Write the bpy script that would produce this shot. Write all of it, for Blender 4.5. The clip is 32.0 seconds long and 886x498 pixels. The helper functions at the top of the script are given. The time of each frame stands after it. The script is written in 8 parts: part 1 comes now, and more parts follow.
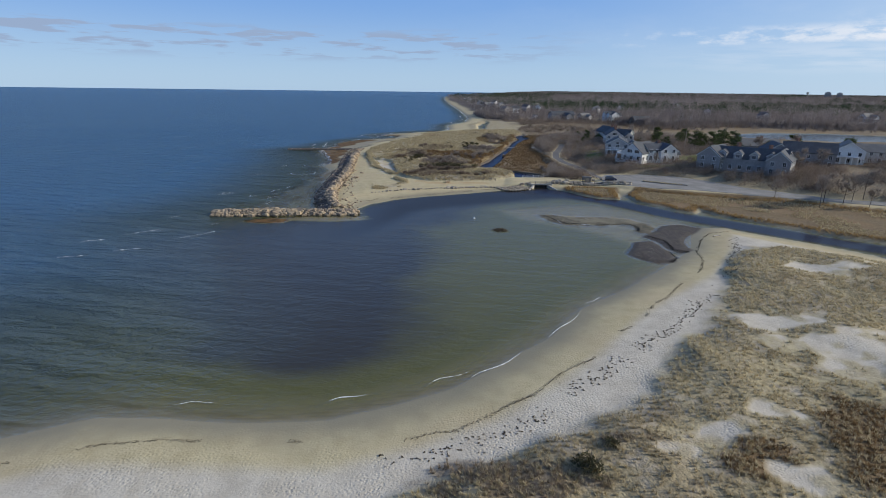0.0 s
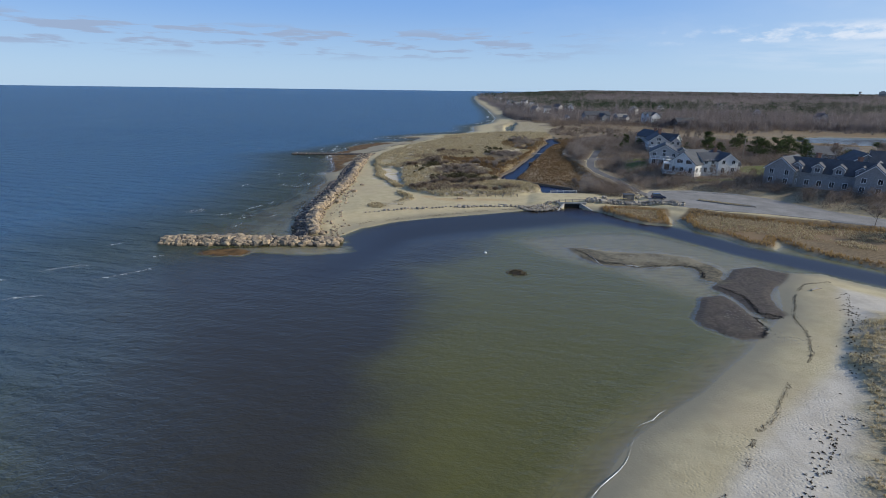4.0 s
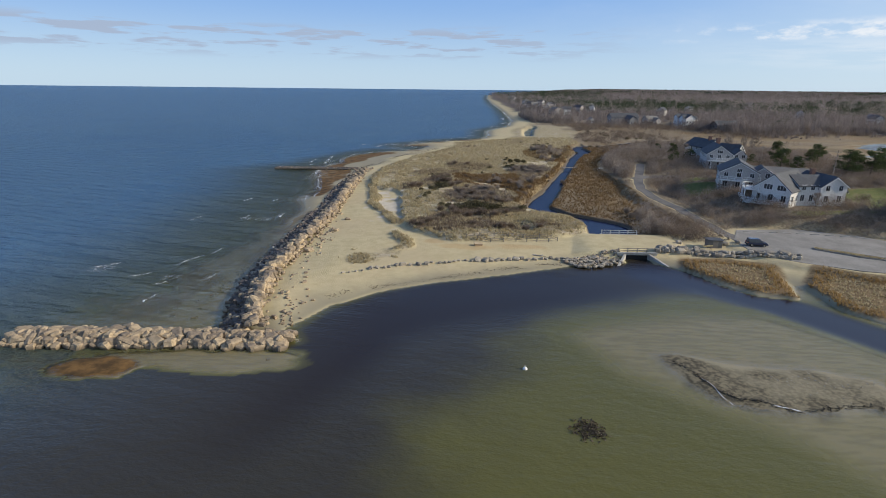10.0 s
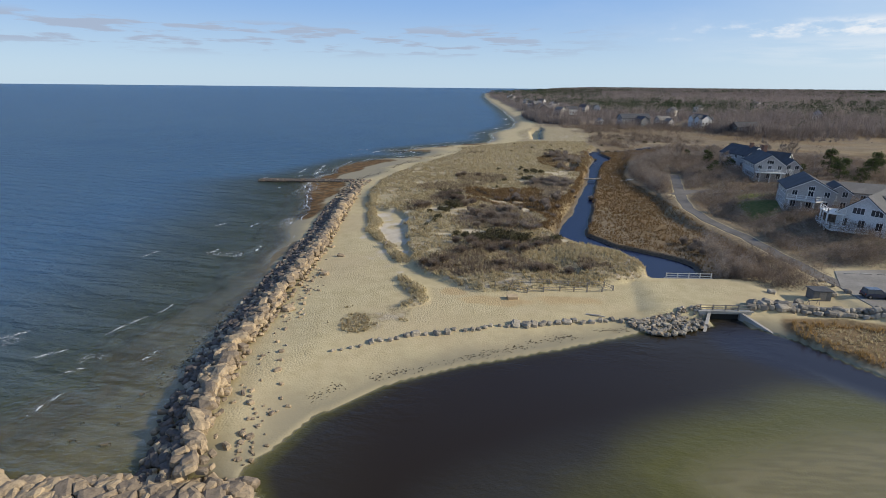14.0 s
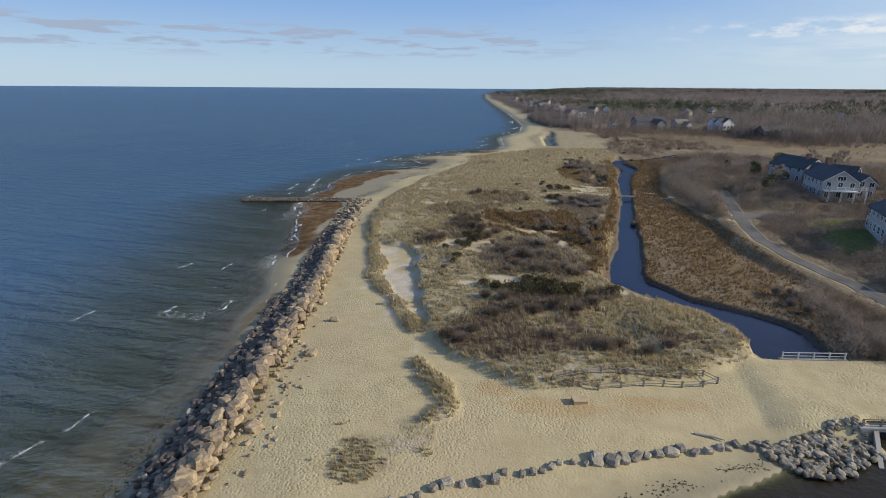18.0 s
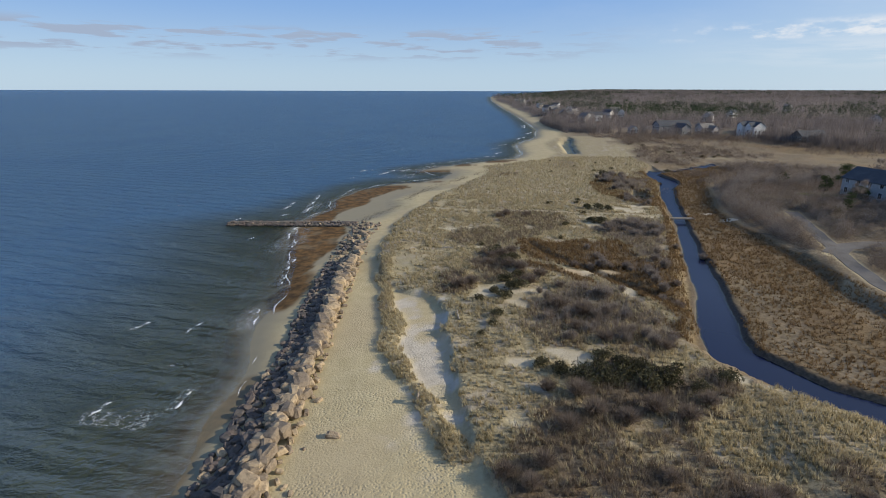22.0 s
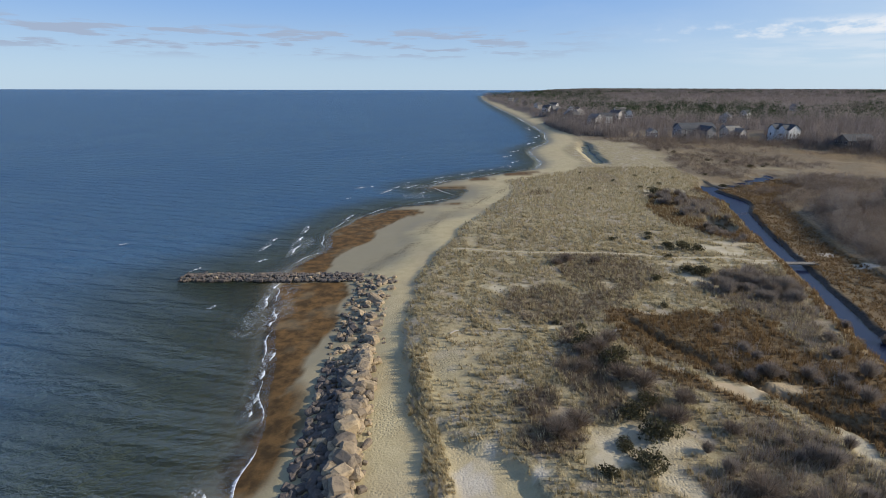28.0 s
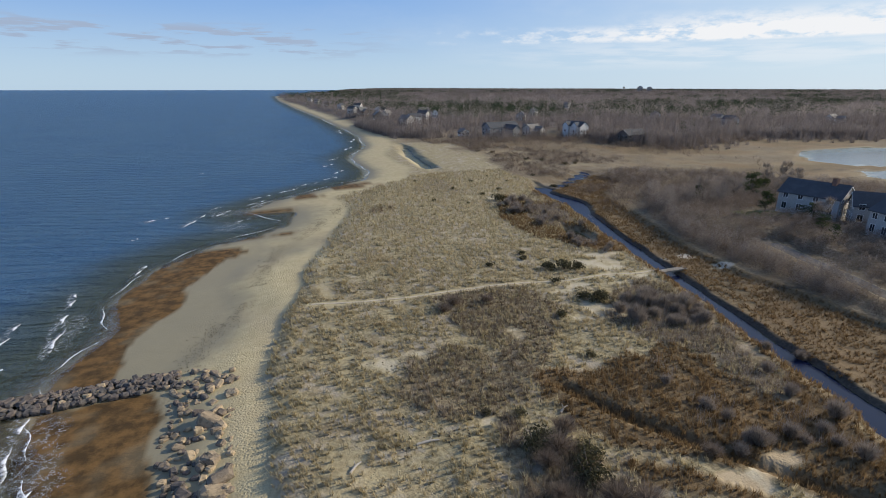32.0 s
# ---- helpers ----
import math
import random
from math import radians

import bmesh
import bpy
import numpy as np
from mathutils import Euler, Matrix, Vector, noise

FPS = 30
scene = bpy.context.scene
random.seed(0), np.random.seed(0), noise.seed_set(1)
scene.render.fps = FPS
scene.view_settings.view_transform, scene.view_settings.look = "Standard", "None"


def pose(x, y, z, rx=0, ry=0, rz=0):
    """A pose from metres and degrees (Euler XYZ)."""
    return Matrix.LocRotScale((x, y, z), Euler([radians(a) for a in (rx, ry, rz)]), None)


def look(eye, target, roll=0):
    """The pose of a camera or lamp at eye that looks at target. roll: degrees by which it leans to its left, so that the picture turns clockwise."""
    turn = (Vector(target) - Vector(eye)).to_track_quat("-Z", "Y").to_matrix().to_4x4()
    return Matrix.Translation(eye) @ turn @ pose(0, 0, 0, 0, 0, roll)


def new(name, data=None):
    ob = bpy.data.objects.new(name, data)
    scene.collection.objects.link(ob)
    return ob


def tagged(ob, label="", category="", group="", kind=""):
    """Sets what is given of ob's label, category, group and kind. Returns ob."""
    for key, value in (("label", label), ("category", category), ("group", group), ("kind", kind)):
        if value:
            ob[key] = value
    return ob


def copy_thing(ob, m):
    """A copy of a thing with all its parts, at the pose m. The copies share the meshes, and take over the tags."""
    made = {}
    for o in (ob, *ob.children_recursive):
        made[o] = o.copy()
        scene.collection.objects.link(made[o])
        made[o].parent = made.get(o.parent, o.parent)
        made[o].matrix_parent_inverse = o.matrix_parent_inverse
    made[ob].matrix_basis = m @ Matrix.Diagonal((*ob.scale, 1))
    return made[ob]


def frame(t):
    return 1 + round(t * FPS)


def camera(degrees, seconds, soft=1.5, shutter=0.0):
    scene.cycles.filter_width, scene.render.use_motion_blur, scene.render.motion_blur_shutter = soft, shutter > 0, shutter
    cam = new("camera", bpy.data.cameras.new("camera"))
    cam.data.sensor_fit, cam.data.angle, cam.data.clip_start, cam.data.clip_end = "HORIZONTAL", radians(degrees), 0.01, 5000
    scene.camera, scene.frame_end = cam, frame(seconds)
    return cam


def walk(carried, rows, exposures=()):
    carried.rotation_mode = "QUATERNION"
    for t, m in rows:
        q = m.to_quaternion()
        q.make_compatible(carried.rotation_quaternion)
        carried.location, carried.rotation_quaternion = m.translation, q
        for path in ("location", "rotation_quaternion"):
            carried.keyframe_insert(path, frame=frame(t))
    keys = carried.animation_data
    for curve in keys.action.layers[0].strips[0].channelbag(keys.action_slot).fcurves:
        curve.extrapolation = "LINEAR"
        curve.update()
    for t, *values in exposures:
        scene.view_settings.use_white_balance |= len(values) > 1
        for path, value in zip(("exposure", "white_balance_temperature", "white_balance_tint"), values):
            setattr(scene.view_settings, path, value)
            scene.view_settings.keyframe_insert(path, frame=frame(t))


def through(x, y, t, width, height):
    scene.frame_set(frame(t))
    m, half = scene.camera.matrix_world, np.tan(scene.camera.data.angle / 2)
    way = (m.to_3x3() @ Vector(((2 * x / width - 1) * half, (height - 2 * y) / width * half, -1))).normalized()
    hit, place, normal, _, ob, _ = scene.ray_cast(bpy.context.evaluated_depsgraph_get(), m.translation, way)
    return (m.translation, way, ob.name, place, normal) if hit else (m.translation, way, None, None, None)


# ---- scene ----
cam = camera(82.0, 32.0, soft=0.75)
PATH = [
    (0, pose(-3.96, -42.97, 30.30, 72.53, 0, -2.55) @ pose(0, 0, 0, 0, 0, 0.70)),
    (0.5, pose(-3.34, -39.77, 30.33, 72.63, 0, -2.23) @ pose(0, 0, 0, 0, 0, 0.70)),
    (1, pose(-2.49, -36.39, 30.34, 72.62, 0, -1.91) @ pose(0, 0, 0, 0, 0, 0.71)),
    (1.5, pose(-1.49, -32.79, 30.33, 72.56, 0, -1.24) @ pose(0, 0, 0, 0, 0, 0.71)),
    (2, pose(-0.48, -29.16, 30.29, 72.48, 0, -0.40) @ pose(0, 0, 0, 0, 0, 0.72)),
    (2.5, pose(0.41, -25.59, 30.24, 72.40, 0, 0.30) @ pose(0, 0, 0, 0, 0, 0.72)),
    (3, pose(1.09, -22.15, 30.19, 72.36, 0, 0.50) @ pose(0, 0, 0, 0, 0, 0.73)),
    (3.5, pose(1.69, -18.65, 30.17, 72.36, 0, 0.57) @ pose(0, 0, 0, 0, 0, 0.73)),
    (4.5, pose(2.74, -11.48, 30.28, 72.44, 0, 1.26) @ pose(0, 0, 0, 0, 0, 0.74)),
    (5.5, pose(3.54, -4.22, 30.43, 72.50, 0, 1.92) @ pose(0, 0, 0, 0, 0, 0.75)),
    (6.5, pose(3.77, 2.76, 30.43, 72.50, 0, 2.16) @ pose(0, 0, 0, 0, 0, 0.73)),
    (7.5, pose(3.45, 9.57, 30.44, 72.56, 0, 2.30) @ pose(0, 0, 0, 0, 0, 0.70)),
    (8.5, pose(2.73, 16.24, 30.63, 72.48, 0, 2.31) @ pose(0, 0, 0, 0, 0, 0.65)),
    (9.5, pose(1.86, 22.67, 30.89, 72.31, 0, 2.22) @ pose(0, 0, 0, 0, 0, 0.60)),
    (10.5, pose(0.83, 29.17, 31.06, 72.24, 0, 2.11) @ pose(0, 0, 0, 0, 0, 0.58)),
    (11.5, pose(-0.35, 35.53, 31.24, 72.21, 0, 2.07) @ pose(0, 0, 0, 0, 0, 0.59)),
    (12.5, pose(-1.69, 41.66, 31.45, 72.17, 0, 1.96) @ pose(0, 0, 0, 0, 0, 0.60)),
    (13.5, pose(-3.04, 48.01, 31.59, 72.13, 0, 1.79) @ pose(0, 0, 0, 0, 0, 0.57)),
    (14.5, pose(-4.28, 54.56, 31.70, 72.04, 0, 1.63) @ pose(0, 0, 0, 0, 0, 0.53)),
    (15.5, pose(-5.30, 60.81, 31.94, 72.07, 0, 1.71) @ pose(0, 0, 0, 0, 0, 0.47)),
    (16.5, pose(-6.32, 66.90, 32.24, 72.13, 0, 1.78) @ pose(0, 0, 0, 0, 0, 0.43)),
    (17.5, pose(-7.62, 73.06, 32.43, 72.12, 0, 1.66) @ pose(0, 0, 0, 0, 0, 0.38)),
    (18.5, pose(-9.02, 79.11, 32.53, 72.14, 0, 1.57) @ pose(0, 0, 0, 0, 0, 0.33)),
    (19.5, pose(-10.34, 85.12, 32.47, 72.08, 0, 1.55) @ pose(0, 0, 0, 0, 0, 0.28)),
    (20.5, pose(-11.44, 91.11, 32.36, 72.25, 0, 1.78) @ pose(0, 0, 0, 0, 0, 0.22)),
    (21.5, pose(-12.66, 97.07, 32.45, 72.42, 0, 2.01) @ pose(0, 0, 0, 0, 0, 0.17)),
    (22.5, pose(-14.33, 103.06, 32.71, 72.33, 0, 2.01) @ pose(0, 0, 0, 0, 0, 0.12)),
    (23.5, pose(-16.04, 109.12, 32.91, 72.20, 0, 2.01) @ pose(0, 0, 0, 0, 0, 0.10)),
    (24.5, pose(-17.51, 115.39, 32.94, 72.08, 0, 2.02) @ pose(0, 0, 0, 0, 0, 0.10)),
    (25.5, pose(-19.08, 121.54, 32.76, 72.10, 0, 1.97) @ pose(0, 0, 0, 0, 0, 0.11)),
    (26.5, pose(-20.74, 127.51, 32.58, 72.19, 0, 2.08) @ pose(0, 0, 0, 0, 0, 0.11)),
    (27.5, pose(-22.79, 133.51, 32.61, 72.26, 0, 0.85) @ pose(0, 0, 0, 0, 0, 0.11)),
    (28.5, pose(-24.84, 139.48, 32.75, 72.31, 0, -0.03) @ pose(0, 0, 0, 0, 0, 0.11)),
    (29, pose(-25.70, 142.46, 32.83, 72.30, 0, -1.85) @ pose(0, 0, 0, 0, 0, 0.11)),
    (29.5, pose(-26.53, 145.41, 32.92, 72.30, 0, -4.70) @ pose(0, 0, 0, 0, 0, 0.11)),
    (30, pose(-27.25, 148.34, 33.02, 72.31, 0, -9.00) @ pose(0, 0, 0, 0, 0, 0.12)),
    (30.5, pose(-27.86, 151.28, 33.11, 72.34, 0, -13.03) @ pose(0, 0, 0, 0, 0, 0.12)),
    (31, pose(-28.35, 154.25, 33.20, 72.33, 0, -16.57) @ pose(0, 0, 0, 0, 0, 0.12)),
    (31.5, pose(-28.75, 157.33, 33.27, 72.31, 0, -19.38) @ pose(0, 0, 0, 0, 0, 0.12)),
    (32, pose(-29.09, 160.52, 33.31, 72.30, 0, -21.20) @ pose(0, 0, 0, 0, 0, 0.12)),
]
walk(cam, PATH, ((0.0, 0.06, 6080, 10), (3.0, 0.10, 6060, 10), (7.0, 0.22, 6100, 10), (9.5, 0.28, 6620, 10), (14.0, 0.26, 6700, 10), (18.0, 0.17, 6700, 10), (23.0, 0.17, 6600, 10), (26.0, 0.2, 6520, 10), (32.0, 0.2, 6560, 10)))

# ---------------------------------------------------------------- light
SUN_ELEV, SUN_AZ = 25.0, 93.0          # degrees; azimuth clockwise from +y
scene.view_settings.exposure = 0.14

world = bpy.data.worlds.new("sky")
scene.world = world
world.use_nodes = True
wn, wl = world.node_tree.nodes, world.node_tree.links
wn.clear()


def wnode(kind, **values):
    n = wn.new(kind)
    for k, v in values.items():
        n.inputs[k].default_value = v
    return n


def wmath(op, a, b=None, c=None):
    n = wn.new("ShaderNodeMath")
    n.operation = op
    for i, v in enumerate((a, b, c)):
        if v is None:
            continue
        if isinstance(v, (int, float)):
            n.inputs[i].default_value = v
        else:
            wl.new(v, n.inputs[i])
    return n.outputs[0]


def wsmooth(v, lo, hi, a=0.0, b=1.0):
    n = wn.new("ShaderNodeMapRange")
    n.interpolation_type = "SMOOTHSTEP"
    wl.new(v, n.inputs[0])
    n.inputs[1].default_value, n.inputs[2].default_value = lo, hi
    n.inputs[3].default_value, n.inputs[4].default_value = a, b
    return n.outputs[0]


sky = wn.new("ShaderNodeTexSky")
sky.sky_type = "NISHITA"
sky.sun_disc = False
sky.sun_elevation, sky.sun_rotation = radians(SUN_ELEV), radians(SUN_AZ)
sky.air_density, sky.dust_density, sky.ozone_density = 1.0, 0.2, 2.5
tc = wn.new("ShaderNodeTexCoord")
sep = wn.new("ShaderNodeSeparateXYZ")
wl.new(tc.outputs["Generated"], sep.inputs[0])
azim = wmath("ARCTAN2", sep.outputs[0], sep.outputs[1])      # 0 ahead, positive to the right
elev = sep.outputs[2]
comb = wn.new("ShaderNodeCombineXYZ")
wl.new(wmath("MULTIPLY", azim, 9.0), comb.inputs[0])
wl.new(wmath("MULTIPLY", elev, 75.0), comb.inputs[1])
streak = wnode("ShaderNodeTexNoise", Scale=1.0, Detail=6.0, Roughness=0.55)
wl.new(comb.outputs[0], streak.inputs["Vector"])
comb2 = wn.new("ShaderNodeCombineXYZ")
wl.new(wmath("MULTIPLY", azim, 26.0), comb2.inputs[0])
wl.new(wmath("MULTIPLY", elev, 70.0), comb2.inputs[1])
comb2.inputs[2].default_value = 3.7
puff = wnode("ShaderNodeTexNoise", Scale=1.0, Detail=7.0, Roughness=0.6)
wl.new(comb2.outputs[0], puff.inputs["Vector"])
comb3 = wn.new("ShaderNodeCombineXYZ")
wl.new(wmath("MULTIPLY", azim, 3.0), comb3.inputs[0])
wl.new(wmath("MULTIPLY", elev, 9.0), comb3.inputs[1])
veil = wnode("ShaderNodeTexNoise", Scale=1.0, Detail=5.0, Roughness=0.6)
wl.new(comb3.outputs[0], veil.inputs["Vector"])
# thin grey streaks low over the sea
band = wmath("MULTIPLY", wsmooth(elev, 0.040, 0.062), wsmooth(elev, 0.105, 0.088))
left = wsmooth(azim, 0.35, 0.05)
grey = wmath("MULTIPLY", wsmooth(streak.outputs[0], 0.49, 0.58), wmath("MULTIPLY", band, left))
# white cumulus over the land, brighter and thicker towards the sun
base = wsmooth(elev, 0.068, 0.078)
band2 = wmath("MULTIPLY", base, wmath("ADD", wsmooth(elev, 0.104, 0.088), wmath("MULTIPLY", wsmooth(elev, 0.125, 0.1), wsmooth(azim, 0.62, 0.85))))
right = wsmooth(azim, 0.22, 0.62)
fat = wmath("ADD", puff.outputs[0], wmath("MULTIPLY", wsmooth(azim, 0.35, 0.9), 0.16))
white = wmath("MULTIPLY", wsmooth(fat, 0.46, 0.72), wmath("MULTIPLY", band2, right))
# a soft pale bank lower down under the cumulus
bank = wmath("MULTIPLY", wmath("MULTIPLY", wsmooth(elev, 0.02, 0.05), wsmooth(elev, 0.085, 0.06)), wmath("MULTIPLY", wsmooth(azim, 0.3, 0.8), wsmooth(streak.outputs[0], 0.36, 0.6)))
white = wmath("MAXIMUM", white, wmath("MULTIPLY", bank, 0.55))
thin = wmath("MULTIPLY", wmath("MULTIPLY", wsmooth(veil.outputs[0], 0.40, 0.75), 0.35), wsmooth(azim, -0.2, 0.9))


def wmix(fac, a, b):
    n = wn.new("ShaderNodeMix")
    n.data_type = "RGBA"
    wl.new(fac, n.inputs[0])
    for i, v in ((6, a), (7, b)):
        if isinstance(v, tuple):
            n.inputs[i].default_value = (*v, 1)
        else:
            wl.new(v, n.inputs[i])
    return n.outputs[2]


tone = wn.new("ShaderNodeMix")
tone.data_type, tone.blend_type = "RGBA", "MULTIPLY"
tone.inputs[0].default_value = 1.0
wl.new(sky.outputs[0], tone.inputs[6])
tone.inputs[7].default_value = (0.92, 1.0, 1.12, 1)
# clear winter air: a pale blue haze low down, deeper blue above, giving way to the open sky overhead
low = wmix(wsmooth(elev, 0.0, 0.17), (5.0, 6.75, 8.5), (2.35, 4.4, 8.3))
low = wmix(wsmooth(elev, 0.15, 0.55), low, (1.15, 2.7, 7.0))
low = wmix(wsmooth(azim, 0.1, 1.3), low, (6.2, 7.6, 9.0))
c0 = wmix(wsmooth(elev, 0.95, 0.45, 0.0, 0.88), tone.outputs[2], low)
c1 = wmix(wmath("MULTIPLY", thin, wsmooth(elev, 0.02, 0.12)), c0, (7.0, 7.8, 8.8))
c2 = wmix(wmath("MULTIPLY", grey, 0.85), c1, (3.7, 4.5, 6.0))
c3 = wmix(wmath("MULTIPLY", white, 0.75), c2, (9.0, 9.2, 9.5))
bg = wnode("ShaderNodeBackground", Strength=0.085)
wl.new(c3, bg.inputs[0])
wo = wn.new("ShaderNodeOutputWorld")
wl.new(bg.outputs[0], wo.inputs[0])

sun = new("sun", bpy.data.lights.new("sun", "SUN"))
sun.data.energy, sun.data.angle, sun.data.color = 3.8, radians(0.53), (1.0, 0.90, 0.745)
el, az = radians(SUN_ELEV), radians(SUN_AZ)
sun.matrix_world = look((300 * math.sin(az), 300 * math.cos(az), 300 * math.tan(el)), (0, 0, 0))

# ---------------------------------------------------------------- materials
class Nodes:
    """A small helper round a material's node tree."""

    def __init__(self, name):
        self.mat = bpy.data.materials.new(name)
        self.mat.use_nodes = True
        self.n, self.l = self.mat.node_tree.nodes, self.mat.node_tree.links
        self.n.clear()
        self.out = self.n.new("ShaderNodeOutputMaterial")
        geo = self.n.new("ShaderNodeNewGeometry")
        self.pos, self.island = geo.outputs["Position"], geo.outputs["Random Per Island"]
        self.normal = geo.outputs["Normal"]

    def plug(self, socket, v):
        if isinstance(v, (int, float)):
            socket.default_value = v
        elif isinstance(v, tuple):
            socket.default_value = (*v, 1) if len(v) == 3 and len(socket.default_value) == 4 else v
        else:
            self.l.new(v, socket)

    def math(self, op, a, b=0.0, clamp=False):
        n = self.n.new("ShaderNodeMath")
        n.operation, n.use_clamp = op, clamp
        self.plug(n.inputs[0], a), self.plug(n.inputs[1], b)
        return n.outputs[0]

    def step(self, v, lo, hi, a=0.0, b=1.0):
        n = self.n.new("ShaderNodeMapRange")
        n.interpolation_type = "SMOOTHSTEP"
        for i, q in enumerate((v, lo, hi, a, b)):
            self.plug(n.inputs[i], q)
        return n.outputs[0]

    def mix(self, f, a, b, kind="MIX"):
        n = self.n.new("ShaderNodeMix")
        n.data_type, n.blend_type = "RGBA", kind
        self.plug(n.inputs[0], f), self.plug(n.inputs[6], a), self.plug(n.inputs[7], b)
        return n.outputs[2]

    def scaled(self, sx, sy, sz, turn=0.0, local=False):
        n = self.n.new("ShaderNodeMapping")
        n.inputs["Scale"].default_value = (sx, sy, sz)
        n.inputs["Rotation"].default_value = (0, 0, turn)
        if local:
            t = self.n.new("ShaderNodeTexCoord")
            self.l.new(t.outputs["Object"], n.inputs[0])
        else:
            self.l.new(self.pos, n.inputs[0])
        return n.outputs[0]

    def noise(self, scale, detail=4.0, rough=0.55, vector=None):
        n = self.n.new("ShaderNodeTexNoise")
        n.inputs["Scale"].default_value, n.inputs["Detail"].default_value = scale, detail
        n.inputs["Roughness"].default_value = rough
        self.l.new(vector or self.pos, n.inputs["Vector"])
        return n.outputs[0]

    def voronoi(self, scale, vector=None, out=0):
        n = self.n.new("ShaderNodeTexVoronoi")
        n.inputs["Scale"].default_value = scale
        self.l.new(vector or self.pos, n.inputs["Vector"])
        return n.outputs[out]

    def attr(self, name):
        n = self.n.new("ShaderNodeAttribute")
        n.attribute_name = name
        return n.outputs["Fac"]

    def random(self):
        return self.n.new("ShaderNodeObjectInfo").outputs["Random"]

    def bump(self, height, strength, distance, normal=None):
        n = self.n.new("ShaderNodeBump")
        n.inputs["Strength"].default_value, n.inputs["Distance"].default_value = strength, distance
        self.l.new(height, n.inputs["Height"])
        if normal:
            self.l.new(normal, n.inputs["Normal"])
        return n.outputs[0]

    def done(self, colour, rough=0.85, normal=None, metal=0.0, spec=0.3, alpha=None, **more):
        b = self.n.new("ShaderNodeBsdfPrincipled")
        self.plug(b.inputs["Base Color"], colour), self.plug(b.inputs["Roughness"], rough)
        self.plug(b.inputs["Metallic"], metal), self.plug(b.inputs["Specular IOR Level"], spec)
        if alpha is not None:
            self.plug(b.inputs["Alpha"], alpha)
        for k, v in more.items():
            self.plug(b.inputs[k.replace("_", " ")], v)
        if normal:
            self.l.new(normal, b.inputs["Normal"])
        self.l.new(b.outputs[0], self.out.inputs[0])
        return self.mat


def simple(name, colour, rough=0.8, vary=0.25, scale=3.0, bump=0.0, metal=0.0, dark=0.6, spec=0.3):
    """A painted, plastic or mineral surface with grain and stains."""
    m = Nodes(name)
    big, fine = m.noise(scale * 0.3, 3.0), m.noise(scale * 4, 4.0)
    f = m.math("ADD", m.math("MULTIPLY", big, 0.6), m.math("MULTIPLY", fine, 0.4))
    low = tuple(c * dark for c in colour)
    c = m.mix(m.math("MULTIPLY", m.step(f, 0.35, 0.65, 1, 0), vary * 2, True), colour, low)
    return m.done(c, rough, m.bump(fine, bump, 0.05) if bump else None, metal, spec)


